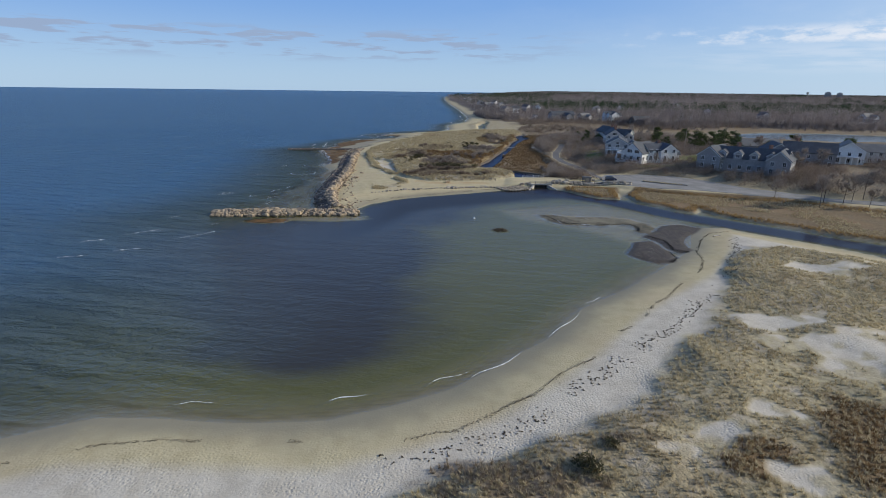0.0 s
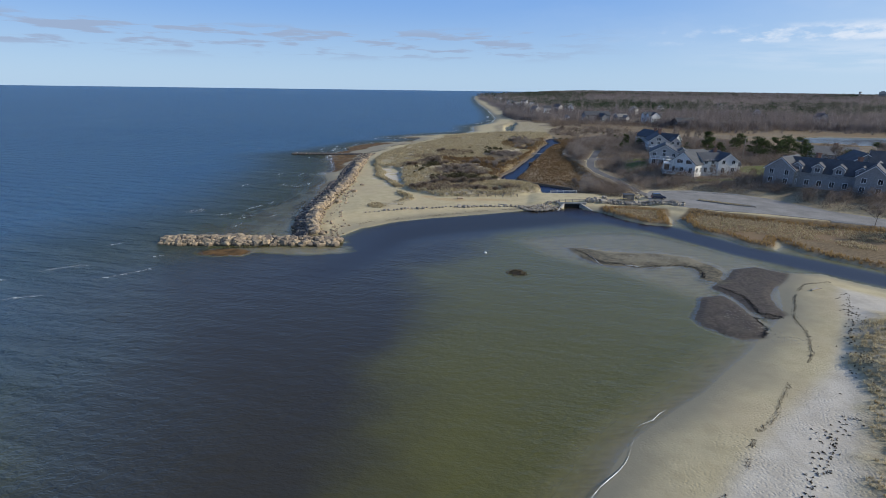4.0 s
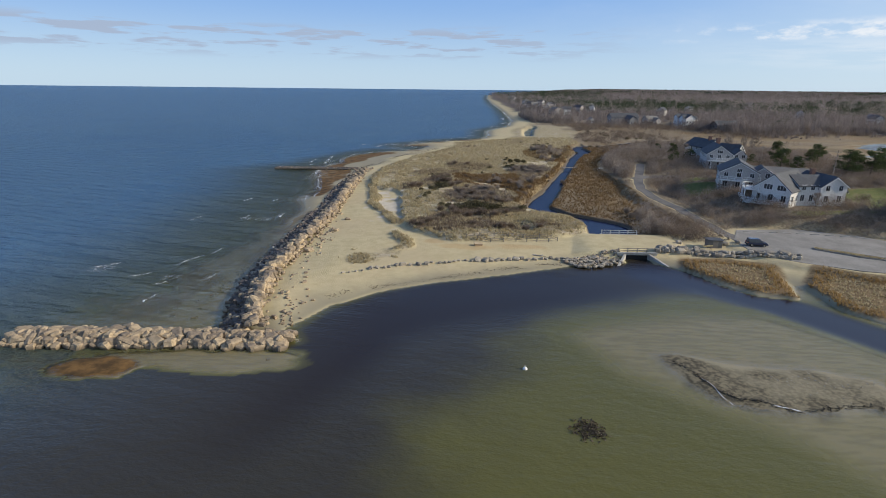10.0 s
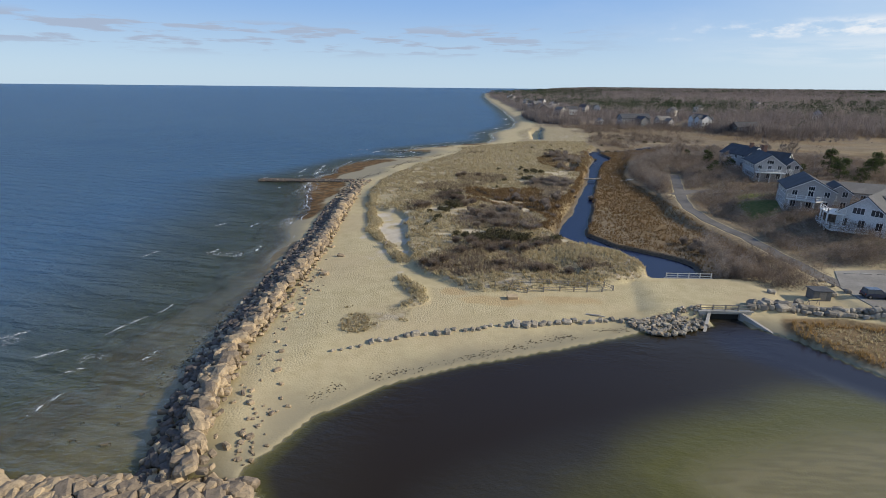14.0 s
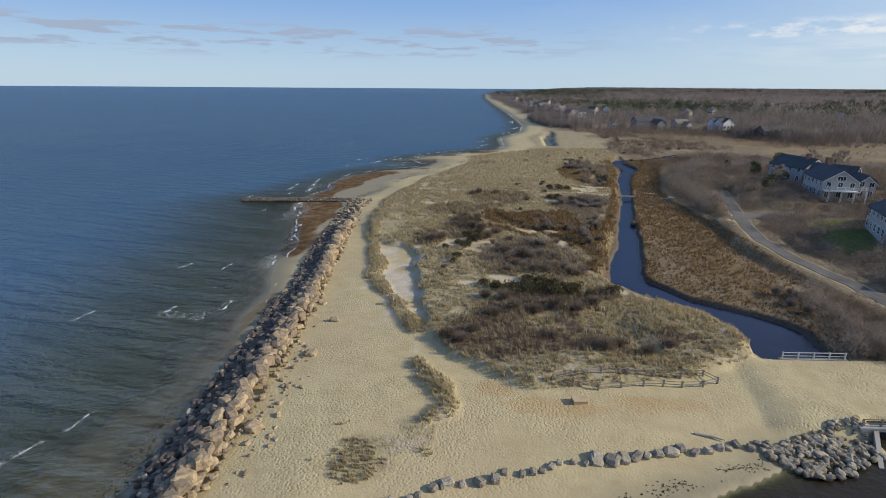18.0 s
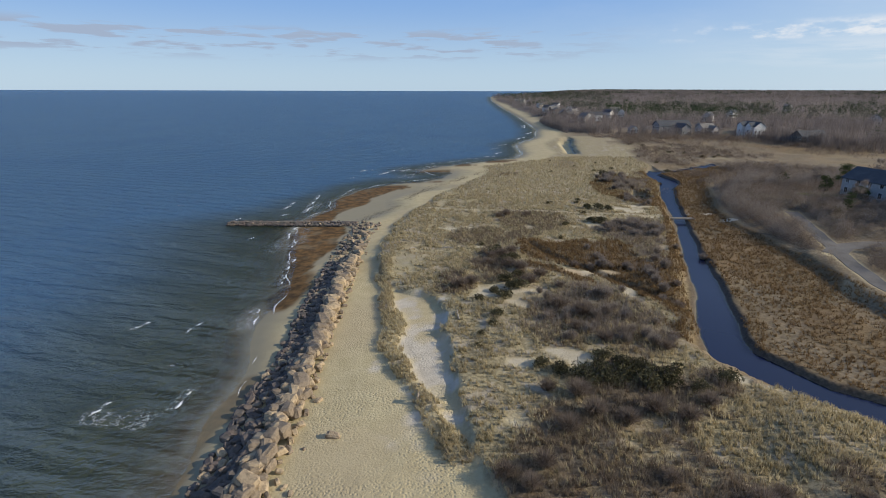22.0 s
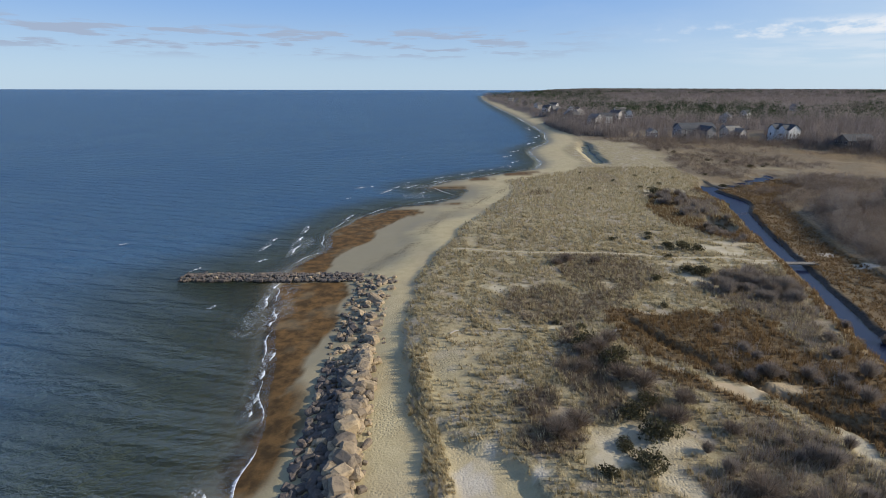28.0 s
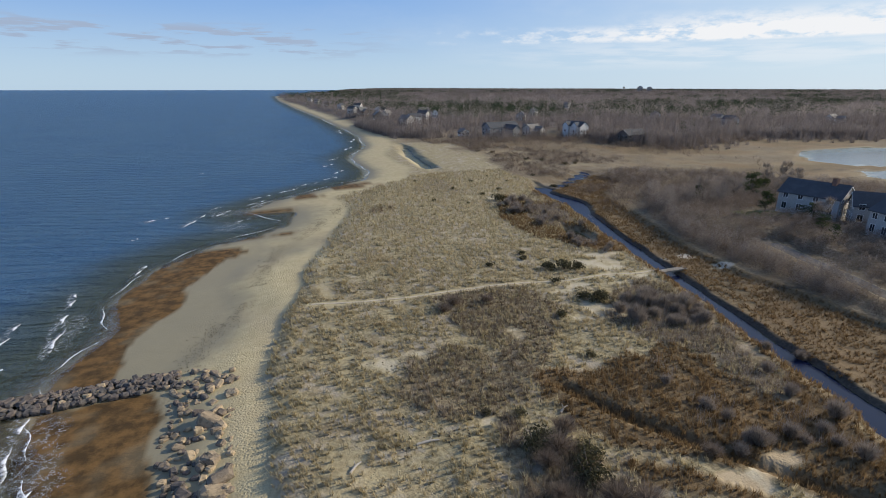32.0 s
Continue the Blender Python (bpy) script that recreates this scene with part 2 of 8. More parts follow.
def make_ground():
    m = Nodes("shore_ground")
    n1, n2, n3 = m.noise(0.06, 4), m.noise(0.55, 5, 0.6), m.noise(5.0, 4, 0.6)
    n4 = m.noise(0.17, 4)
    z = m.n.new("ShaderNodeSeparateXYZ")
    m.l.new(m.pos, z.inputs[0])
    sand = m.mix(m.step(n2, 0.35, 0.7), (0.53, 0.452, 0.272), (0.455, 0.38, 0.223))
    sand = m.mix(m.math("MULTIPLY", m.step(n1, 0.4, 0.65), 0.5), sand, (0.478, 0.385, 0.242))
    sand = m.mix(m.attr("white"), sand, m.mix(m.step(n2, 0.35, 0.7), (0.60, 0.55, 0.47), (0.50, 0.45, 0.375)))
    sand = m.mix(m.attr("rust"), sand, (0.42, 0.22, 0.07))
    damp = m.step(m.math("ADD", z.outputs[2], m.math("MULTIPLY", m.math("SUBTRACT", n4, 0.5), 0.5)), 0.75, 0.10)
    sand = m.mix(m.math("MULTIPLY", damp, 0.85), sand, (0.25, 0.225, 0.155))
    # submerged sand is browner, with ripple bars
    rip = m.noise(1.0, 3, 0.5, m.scaled(0.35, 1.6, 1, 0.5))
    under = m.step(z.outputs[2], 0.0, -0.25)
    sand = m.mix(under, sand, m.mix(m.step(rip, 0.4, 0.62), (0.40, 0.33, 0.19), (0.29, 0.24, 0.135)))
    tuft = m.noise(1.6, 6, 0.7)
    grass = m.mix(m.step(tuft, 0.36, 0.62), (0.22, 0.18, 0.10), (0.43, 0.365, 0.22))
    grass = m.mix(m.math("MULTIPLY", m.step(n4, 0.45, 0.7), 0.6), grass, (0.27, 0.21, 0.13))
    bare = m.step(m.math("ADD", n2, m.math("MULTIPLY", n4, 0.55)), 0.78, 0.93)
    grass = m.mix(m.math("MULTIPLY", bare, 0.75), grass, (0.46, 0.40, 0.31))
    c = m.mix(m.attr("grass"), sand, grass)
    brush = m.mix(m.step(tuft, 0.35, 0.62), (0.10, 0.078, 0.056), (0.25, 0.197, 0.134))
    brush = m.mix(m.math("MULTIPLY", m.step(n4, 0.45, 0.66), 0.6), brush, (0.15, 0.095, 0.052))
    c = m.mix(m.attr("brush"), c, brush)
    reed = m.mix(m.step(tuft, 0.35, 0.64), (0.12, 0.086, 0.046), (0.235, 0.172, 0.095))
    reed = m.mix(m.math("MULTIPLY", m.step(n1, 0.42, 0.6), 0.65), reed, (0.23, 0.152, 0.078))
    c = m.mix(m.attr("reed"), c, reed)
    weed = m.mix(m.step(n2, 0.35, 0.68), (0.07, 0.042, 0.016), (0.19, 0.106, 0.037))
    c = m.mix(m.attr("weed"), c, weed)
    # mud; the creek bank's shade is painted with the same dark colour
    mud_shade = m.mix(m.step(m.noise(2.6, 5, 0.65), 0.4, 0.65), (0.034, 0.026, 0.022), (0.095, 0.072, 0.060))
    mud_shade = m.mix(m.math("MULTIPLY", m.step(n2, 0.4, 0.65), 0.35), mud_shade, (0.11, 0.095, 0.066))
    c = m.mix(m.attr("mud_shade"), c, mud_shade)
    alga = m.mix(m.step(m.noise(1.9, 6, 0.7), 0.40, 0.62), (0.055, 0.046, 0.028), (0.20, 0.17, 0.105))
    c = m.mix(m.attr("algae"), c, alga)
    lawn = m.mix(m.step(m.noise(1.2, 4), 0.35, 0.65), (0.10, 0.125, 0.03), (0.16, 0.155, 0.05))
    c = m.mix(m.attr("lawn"), c, lawn)
    floor = m.mix(m.step(n4, 0.4, 0.65), (0.13, 0.10, 0.08), (0.20, 0.155, 0.12))
    c = m.mix(m.attr("wood"), c, floor)
    foot = m.voronoi(3.3, m.scaled(1, 1, 0.2))
    h = m.math("ADD", m.math("MULTIPLY", m.step(foot, 0.05, 0.62), m.step(n4, 0.36, 0.58, 0.12, 0.46)), m.math("MULTIPLY", n3, 0.6))
    h = m.math("ADD", h, m.math("MULTIPLY", tuft, m.math("MULTIPLY", m.math("ADD", m.attr("grass"), m.math("ADD", m.attr("reed"), m.attr("brush"))), 1.6)))
    h = m.math("MULTIPLY", h, m.step(z.outputs[2], 0.35, 1.15, 0.2, 1.0))
    rough = m.math("SUBTRACT", 0.95, m.math("MULTIPLY", damp, m.math("MULTIPLY", m.math("SUBTRACT", 1.0, m.attr("weed")), 0.28)))
    return m.done(c, rough, m.bump(h, 0.75, 0.13), spec=0.25)


def make_water():
    m = Nodes("salt_water")
    depth, bay = m.attr("depth"), m.attr("bay")
    w1 = m.noise(1.0, 5, 0.62, m.scaled(0.18, 0.36, 1, 0.35))
    w2 = m.noise(1.0, 4, 0.65, m.scaled(0.62, 1.1, 1, 0.5))
    w3 = m.noise(2.6, 3, 0.6, m.scaled(0.8, 1.3, 1, 0.3))
    calm = m.math("SUBTRACT", 1.0, m.math("ADD", m.math("MULTIPLY", bay, 0.91), m.math("MULTIPLY", m.attr("tea"), 0.09)))
    h = m.math("ADD", m.math("MULTIPLY", w1, 0.65), m.math("ADD", m.math("MULTIPLY", w2, 0.6), m.math("MULTIPLY", w3, 0.18)))
    for size, turn, high in ((0.062, 0.30, 0.36), (0.12, 0.62, 0.16), (0.23, 0.3, 0.10)):
        crest = m.n.new("ShaderNodeTexWave")
        crest.bands_direction = "Y"
        for key, val in (("Scale", size), ("Distortion", 6.0), ("Detail", 3.0), ("Detail Scale", 0.8), ("Detail Roughness", 0.62)):
            crest.inputs[key].default_value = val
        m.l.new(m.scaled(0.55, 1.0, 1, turn), crest.inputs["Vector"])
        h = m.math("ADD", h, m.math("MULTIPLY", crest.outputs["Fac"], m.math("SUBTRACT", high, m.math("MULTIPLY", bay, high * 0.7))))
    h = m.math("MULTIPLY", h, calm)
    big = m.noise(0.02, 3)
    sea = m.mix(m.step(depth, 0.5, 4.2), (0.046, 0.056, 0.032), (0.058, 0.138, 0.245))
    sea = m.mix(m.math("MULTIPLY", m.math("MULTIPLY", m.step(big, 0.4, 0.65), 0.5), m.step(depth, 1.6, 4.0)), sea, (0.040, 0.112, 0.225))
    bayc = m.mix(m.step(depth, 0.2, 1.1), (0.200, 0.185, 0.080), (0.112, 0.108, 0.034))
    bayc = m.mix(m.step(depth, 1.1, 2.0), bayc, (0.043, 0.040, 0.030))
    c = m.mix(bay, sea, bayc)
    # brown channel water; the navy puts the sky's blue reflection into the body colour
    c = m.mix(m.math("MULTIPLY", m.attr("tea"), m.step(depth, 0.3, 1.2)), c, m.mix(m.attr("sky_navy"), (0.024, 0.017, 0.009), m.mix(m.attr("pale"), (0.012, 0.019, 0.052), (0.10, 0.13, 0.17))))
    alpha = m.math("SUBTRACT", 1.0, m.math("POWER", 0.20, m.math("MULTIPLY", depth, m.math("SUBTRACT", 2.3, m.math("MULTIPLY", bay, 0.7)))), True)
    nrm = m.bump(h, 1.0, 1.7)
    body = m.n.new("ShaderNodeBsdfDiffuse")
    m.plug(body.inputs[0], c)
    m.l.new(nrm, body.inputs["Normal"])
    clear = m.n.new("ShaderNodeBsdfTransparent")
    gloss = m.n.new("ShaderNodeBsdfGlossy")
    m.plug(gloss.inputs["Roughness"], 0.16)
    m.plug(gloss.inputs["Color"], (0.95, 0.97, 1.0))
    m.l.new(nrm, gloss.inputs["Normal"])
    fres = m.n.new("ShaderNodeFresnel")
    fres.inputs[0].default_value = 1.33
    m.l.new(nrm, fres.inputs["Normal"])
    s1 = m.n.new("ShaderNodeMixShader")
    m.l.new(alpha, s1.inputs[0]), m.l.new(clear.outputs[0], s1.inputs[1]), m.l.new(body.outputs[0], s1.inputs[2])
    s2 = m.n.new("ShaderNodeMixShader")
    m.l.new(m.math("MINIMUM", m.math("MULTIPLY", fres.outputs[0], m.math("ADD", 0.8, m.math("MULTIPLY", m.attr("pale"), 0.4))), m.math("SUBTRACT", m.math("ADD", 0.34, m.math("MULTIPLY", m.attr("pale"), 0.35)), m.math("MULTIPLY", bay, m.math("ADD", 0.14, m.math("MULTIPLY", m.attr("tea"), 0.09))))), s2.inputs[0]), m.l.new(s1.outputs[0], s2.inputs[1]), m.l.new(gloss.outputs[0], s2.inputs[2])
    m.l.new(s2.outputs[0], m.out.inputs[0])
    return m.mat


def make_rock(name, tan, grey, dark, tide=0.75):
    m = Nodes(name)
    r = m.random()
    isl = m.island
    pick = m.math("FRACT", m.math("ADD", r, m.math("MULTIPLY", isl, 3.7)))
    a = m.mix(m.step(pick, 0.15, 0.85), tan, grey)
    n = m.noise(2.2, 5, 0.65)
    a = m.mix(m.step(n, 0.42, 0.68), a, m.mix(0.5, a, dark))
    z = m.n.new("ShaderNodeSeparateXYZ")
    m.l.new(m.pos, z.inputs[0])
    wetline = m.step(m.math("ADD", z.outputs[2], m.math("MULTIPLY", n, 0.5)), 0.8, 0.25)
    a = m.mix(m.math("MULTIPLY", wetline, tide), a, dark)
    return m.done(a, 0.85, m.bump(m.math("ADD", m.noise(7, 5, 0.7), m.math("MULTIPLY", m.noise(1.8, 3, 0.6), 2.0)), 0.7, 0.09), spec=0.25)


def make_leaf(name, a, b, tip=None, rough=0.8, through=0.15):
    """Blades, twigs or needles; each clump takes its own tone from the tint attribute and its island."""
    m = Nodes(name)
    t = m.math("ADD", m.math("MULTIPLY", m.attr("tint"), 0.6), m.math("MULTIPLY", m.random(), 0.25))
    t = m.math("ADD", t, m.math("MULTIPLY", m.island, 0.35))
    c = m.mix(m.step(t, 0.15, 0.95), a, b)
    if tip:
        c = m.mix(m.step(m.noise(0.09, 3), 0.48, 0.66), c, tip)
    lit, back, both = m.n.new("ShaderNodeBsdfDiffuse"), m.n.new("ShaderNodeBsdfTranslucent"), m.n.new("ShaderNodeMixShader")
    m.plug(lit.inputs[0], c), m.plug(back.inputs[0], c)
    both.inputs[0].default_value = through
    m.l.new(lit.outputs[0], both.inputs[1]), m.l.new(back.outputs[0], both.inputs[2])
    m.l.new(both.outputs[0], m.out.inputs[0])
    return m.mat


GROUND, WATER = make_ground(), make_water()
ROCK = make_rock("granite_boulder", (0.45, 0.35, 0.23), (0.25, 0.20, 0.148), (0.08, 0.064, 0.045))
ROCK_GREY = make_rock("grey_riprap", (0.40, 0.355, 0.285), (0.25, 0.222, 0.18), (0.115, 0.10, 0.08), 0.15)
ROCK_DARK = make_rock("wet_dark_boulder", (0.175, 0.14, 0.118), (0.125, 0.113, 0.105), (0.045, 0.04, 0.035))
GRASS = make_leaf("dry_dune_grass", (0.315, 0.262, 0.15), (0.62, 0.532, 0.35), (0.43, 0.36, 0.23), through=0.45)
GRASS_BROWN = make_leaf("brown_heath", (0.155, 0.12, 0.087), (0.36, 0.29, 0.205), through=0.4)
REED = make_leaf("marsh_reed", (0.20, 0.135, 0.058), (0.42, 0.29, 0.135), (0.28, 0.19, 0.09), through=0.45)
REED_RUST = make_leaf("rust_reed", (0.13, 0.085, 0.043), (0.29, 0.195, 0.102), through=0.45)
TWIG = make_leaf("bare_twigs", (0.125, 0.098, 0.08), (0.30, 0.24, 0.19), through=0.35)
TWIG_PALE = make_leaf("pale_bare_twigs", (0.20, 0.168, 0.142), (0.37, 0.315, 0.265), through=0.3)
JUNIPER = make_leaf("juniper_green", (0.058, 0.054, 0.03), (0.15, 0.135, 0.078), through=0.25)
PINE = make_leaf("pine_green", (0.04, 0.055, 0.024), (0.11, 0.135, 0.058), through=0.2)
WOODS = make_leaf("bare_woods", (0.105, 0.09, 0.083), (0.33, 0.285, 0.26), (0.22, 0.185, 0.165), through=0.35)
WOODS_PINE = make_leaf("pine_woods", (0.026, 0.045, 0.025), (0.075, 0.10, 0.05), through=0.2)
BARK = simple("bark", (0.13, 0.105, 0.085), 0.95, 0.4, 6, 0.4)

# ---------------------------------------------------------------- plan of the shore (metres)
COAST = ([(-19, 83), (-22, 86), (-18, 94), (-10, 100.5), (-1, 104.5), (11, 109), (22, 113.5), (31, 116), (38, 116),
         (41, 113), (44, 107), (48, 102), (54, 100), (56.5, 108), (58, 106), (57, 96), (61, 91), (63, 85.5), (67, 83), (71.5, 88),
         (71.5, 81), (75, 76), (82, 68), (88, 60), (95, 55), (110, 42), (150, 16), (260, -60), (4800, -2500), (4800, 4800),
         (900, 4800), (260, 2300), (89, 2020), (62, 1450)] + [(54, 1000), (53, 740), (50, 610), (47, 520), (38, 456), (20, 412),
         (18, 385), (19, 366), (13, 348), (2, 340), (-18, 324), (-31, 308), (-30, 304), (-17, 303), (-20, 290), (-28, 282),
         (-37, 278), (-47, 266), (-51, 250), (-49, 238), (-53, 226), (-53, 218), (-50, 210), (-48.5, 202), (-45, 192),
         (-42.3, 178), (-42, 165), (-39.5, 153), (-38.2, 140), (-36.5, 127), (-35.5, 112), (-35, 100), (-32, 90)])
SPIT = [(200, -30), (110, 26), (87, 45.5), (81, 53), (76, 58.5), (71, 64.5), (67, 69), (61, 69.5), (55, 62), (49, 52), (40, 41.5), (29, 32.5),
        (20, 24.5), (12, 15.5), (5, 9), (-1, 4), (-7, 1), (-13, -1), (-20, -0.5), (-28, 0), (-35, 0), (-42, -3), (-55, -12), (-90, -40),
        (-160, -160), (200, -260)]
SPIT_DUNE = [(120, 10), (90, 32), (77, 42), (69, 49.5), (61, 51), (54, 44), (46, 32), (38, 21), (31, 12), (25, 6), (19, 0), (13, -4), (8, -7),
             (2, -9), (-4, -12), (-14, -18), (-40, -60), (-60, -200), (120, -200)]
CREEK_WEST = [(31, 131), (29.6, 135), (29.8, 140), (29.2, 145), (24.4, 148.2), (21.4, 151), (19.5, 155), (18.4, 159.3), (22.2, 171.5), (24.8, 178), (28.6, 188.9),
              (32.4, 202), (36.0, 212), (37.5, 217.5), (39.6, 223), (42.2, 233), (45, 243), (48.2, 256), (51, 264.5), (53.5, 273), (56.5, 280), (57.6, 290), (57.8, 297), (59.5, 305), (62.7, 311)]
CREEK_EAST = [(68.4, 310.2), (75.7, 313.8), (83.4, 320.2), (95.2, 330.4), (101.9, 334.4), (92.8, 321.4), (84, 317), (75.8, 310), (69, 307.2), (63.6, 302), (64, 294), (65, 286), (62.5, 280), (58.2, 273),
              (54.3, 262), (50.6, 251), (48, 242), (45.2, 232.3), (43.3, 226), (40.2, 215.5), (36.6, 203.5), (34.4, 195.5), (32, 185.5), (29.6, 177), (27.8, 171), (25.2, 164), (24.4, 160), (26.8, 156),
              (28.9, 151.7), (32, 149.5), (35.8, 146.7), (38.4, 143.8), (39.6, 141), (39, 137), (39, 131)]
CREEK = CREEK_WEST + CREEK_EAST
DUNE = [(-17.8, 173.5), (-16.4, 168), (-15.8, 160), (-14, 147), (-12.2, 139), (-11, 133), (-8, 129.5), (-5, 127.2), (-2, 124.8), (1, 123.8),
        (6, 124.6), (12, 125.6), (20, 127), (24, 129.5), (28.5, 133), (29, 139), (27.5, 144.5), (22, 150), (17.6, 155), (17.3, 160),
        (21.2, 172), (27.6, 189), (35.0, 212), (41.2, 233), (50, 264.5), (55, 280), (56.6, 296), (66, 318), (78, 345), (90, 385), (84, 440), (62, 455),
        (57, 452), (51, 402), (45, 364), (38, 350), (29, 339), (14, 323), (-1, 304), (-11, 279), (-16.3, 264.5), (-20.5, 253), (-24.3, 238.5), (-27, 229), (-29.5, 218),
        (-30, 204), (-29.5, 192), (-27.4, 184), (-24.6, 177), (-20.5, 174.5)]
STRIP = [(-12.3, 137.3), (-14, 136.5), (-16.8, 142), (-17.6, 146.2), (-21, 151.7), (-23.7, 158), (-24.2, 165.5), (-26.4, 172), (-28.2, 184), (-29.5, 192), (-26, 192), (-24.5, 178), (-22.6, 170), (-21.2, 163), (-20.2, 157), (-18.2, 151), (-15.6, 146), (-13.3, 141)]
STRIP_S = [(-13.2, 131), (-11.5, 130), (-9.1, 125.5), (-7.6, 121.6), (-8.6, 119.6), (-11.4, 117.2), (-11.9, 115.4), (-12.9, 117), (-11.2, 119.2), (-9.6, 121.4), (-11.2, 124.5), (-13.2, 128.6)]
MARSH_E = [(39.8, 134), (39.8, 138), (40.2, 141.2), (38.8, 144.4), (36, 147.4), (32.2, 150.2), (29.4, 152.4), (27.4, 156.4), (25, 160.2), (25.8, 164), (28.4, 171), (32.6, 185.3), (37.2, 203.3), (40.8, 215.3), (43.9, 226),
           (45.8, 232), (48.6, 242), (54.9, 262), (58.8, 272.8), (63.2, 279.6), (65.7, 286), (64.6, 294), (64.2, 301.6), (70, 306.4), (84.5, 316.2), (97, 324), (96, 308), (76, 291),
           (67, 270), (61, 252), (55, 235), (52.8, 222), (54, 210), (53, 200), (52.2, 190), (52, 178), (52.4, 160), (54, 146), (50, 134)]
MARSH_S = [(41.5, 113.5), (44.5, 108), (48, 103), (53.5, 101), (55.5, 109), (57, 114), (50, 117), (43, 117)]
MARSH_SE = [(58.5, 106), (57.6, 97), (62, 92), (64, 86.5), (67, 84), (71, 89), (72.3, 82), (75.5, 77), (83, 69), (89, 61), (96, 56),
            (111, 43), (152, 18), (190, 10), (150, 60), (122, 80), (104, 94), (88, 102), (74, 107), (64, 112)]
MARSH_N = [(104, 332), (112, 326), (140, 300), (190, 270), (300, 250), (600, 240), (700, 330), (500, 380), (360, 372), (300, 390), (198, 382), (156, 378), (132, 392), (112, 410), (92, 400), (84, 360), (76, 335), (86, 330), (99, 338)]
POND = [(238, 340), (264, 355), (300, 352), (420, 300), (420, 235), (300, 262), (222, 308), (219, 322)]
POND_S = [(196, 280), (207, 295), (222, 293), (300, 245), (300, 225), (230, 258)]
PONDLET = [(41.5, 262), (44.5, 260), (43.2, 251), (39, 246.4), (36.4, 252)]
THORN = [[(87.3, 433), (79.7, 390), (72, 351.7), (70, 330), (78, 322), (101, 336), (122, 336), (141, 356), (125.5, 385), (113, 423)],
         [(96, 319), (115, 328), (143, 318), (157, 288), (118, 262), (90, 258), (74, 262), (88, 289)]]
TIDE_POOL = [(58, 440), (50, 401), (47, 368), (43, 358), (40, 362), (42, 385), (47, 412), (53, 436)]
BAR = [(25.5, 82), (28, 82.6), (33, 80.6), (37, 80), (43, 79.4), (47.5, 77.6), (49.4, 73), (48.8, 69), (46.5, 65), (45, 66), (46.6, 69), (46.4, 71.6), (44, 73), (39, 72.2), (35, 72), (32, 72.2), (30, 73.4), (27.6, 77)]
WEED_N = [(-33, 274), (-46, 271), (-49, 260), (-52, 247), (-50, 235), (-54, 226), (-53, 221.5), (-46, 223), (-46.5, 232), (-42.5, 241), (-40, 254), (-35.5, 265), (-30, 271)]
WEED_S = [(-54, 220.5), (-42, 218.5), (-40, 214), (-40.5, 208), (-39.5, 203), (-41.5, 193), (-42, 182), (-45, 180), (-47, 192), (-51, 204), (-53, 212)]
MUD_S = [(41, 57), (44, 58), (44.3, 55.5), (44.3, 53), (44.4, 50.5), (44, 48), (42.5, 45.3), (40, 44.6), (38.5, 46), (37, 48), (36.8, 50), (38.6, 53)]
MUD = [(45, 61.5), (48, 64.5), (50, 66.5), (53, 70.4), (57, 72), (60.5, 69), (56, 64), (53, 61), (51, 58), (50, 55), (49.6, 52), (47, 50.6), (46.2, 53), (46.6, 56), (46.2, 59)]
SHOAL = [(12, 88), (18, 92.5), (32, 97), (46, 98), (58, 88), (66, 74), (60, 68), (50, 60), (40, 52), (30, 66), (18, 76)]
BASIN = [(-32, 58), (-19, 83), (-10, 104), (11, 112), (45, 118), (60, 110), (120, 45), (75, 45), (50, 45), (20, 20), (-8, 0), (-18, -3), (-24, 25)]
DEEP = [(-160, -60), (-60, -4), (-36, -6), (-29, -1), (-24, 4), (-17, 9.5), (-9, 18.5), (-7.5, 31), (-11.5, 45), (-12.5, 58), (-12, 70), (-6, 80), (0, 88), (7, 98), (16, 105.5), (28, 112), (-10, 104), (-25, 84), (-60, 76), (-160, 90)]
WOOD_EDGE = [(61, 520), (66, 490), (80, 478), (92, 490), (112, 505), (150, 500), (176, 478), (186, 455), (178, 430), (176, 408), (203, 386), (240, 396), (271, 405), (300, 393), (358, 376), (500, 384), (720, 330), (4800, 300),
             (4800, 4800), (900, 4800), (270, 2300), (97, 2020), (73, 1450), (66, 1000), (66, 740), (62, 610)]
ROAD = [(60, 121), (57.5, 133), (57, 146), (57, 156), (55, 168), (55, 180), (58, 192), (62.5, 205), (67, 218), (71, 230)]
SIDE_ROAD = [(57.5, 195), (63, 200), (70, 202), (80, 201.5), (92, 203)]
LOT = [(56.5, 119), (62, 114.5), (70, 110.5), (80, 108), (92, 102), (108, 95), (111, 99), (98, 112), (91, 127), (85, 133), (75, 137.5), (61.5, 136), (57, 128)]
LAWNS = [[(69, 186), (86, 188), (87, 191.5), (71, 190)], [(66, 170), (73, 171), (79, 181), (69, 186)], [(100, 150), (118, 152), (124, 178), (104, 172)],
         [(85, 252), (98, 245), (92, 241), (82, 246)], [(76, 147), (100, 148), (98, 145), (80, 143)], [(100, 194), (135, 190), (137, 196), (103, 199)],
         [(116, 470), (150, 466), (150, 456), (118, 458)], [(166, 441), (186, 437), (184, 429), (166, 433)]]
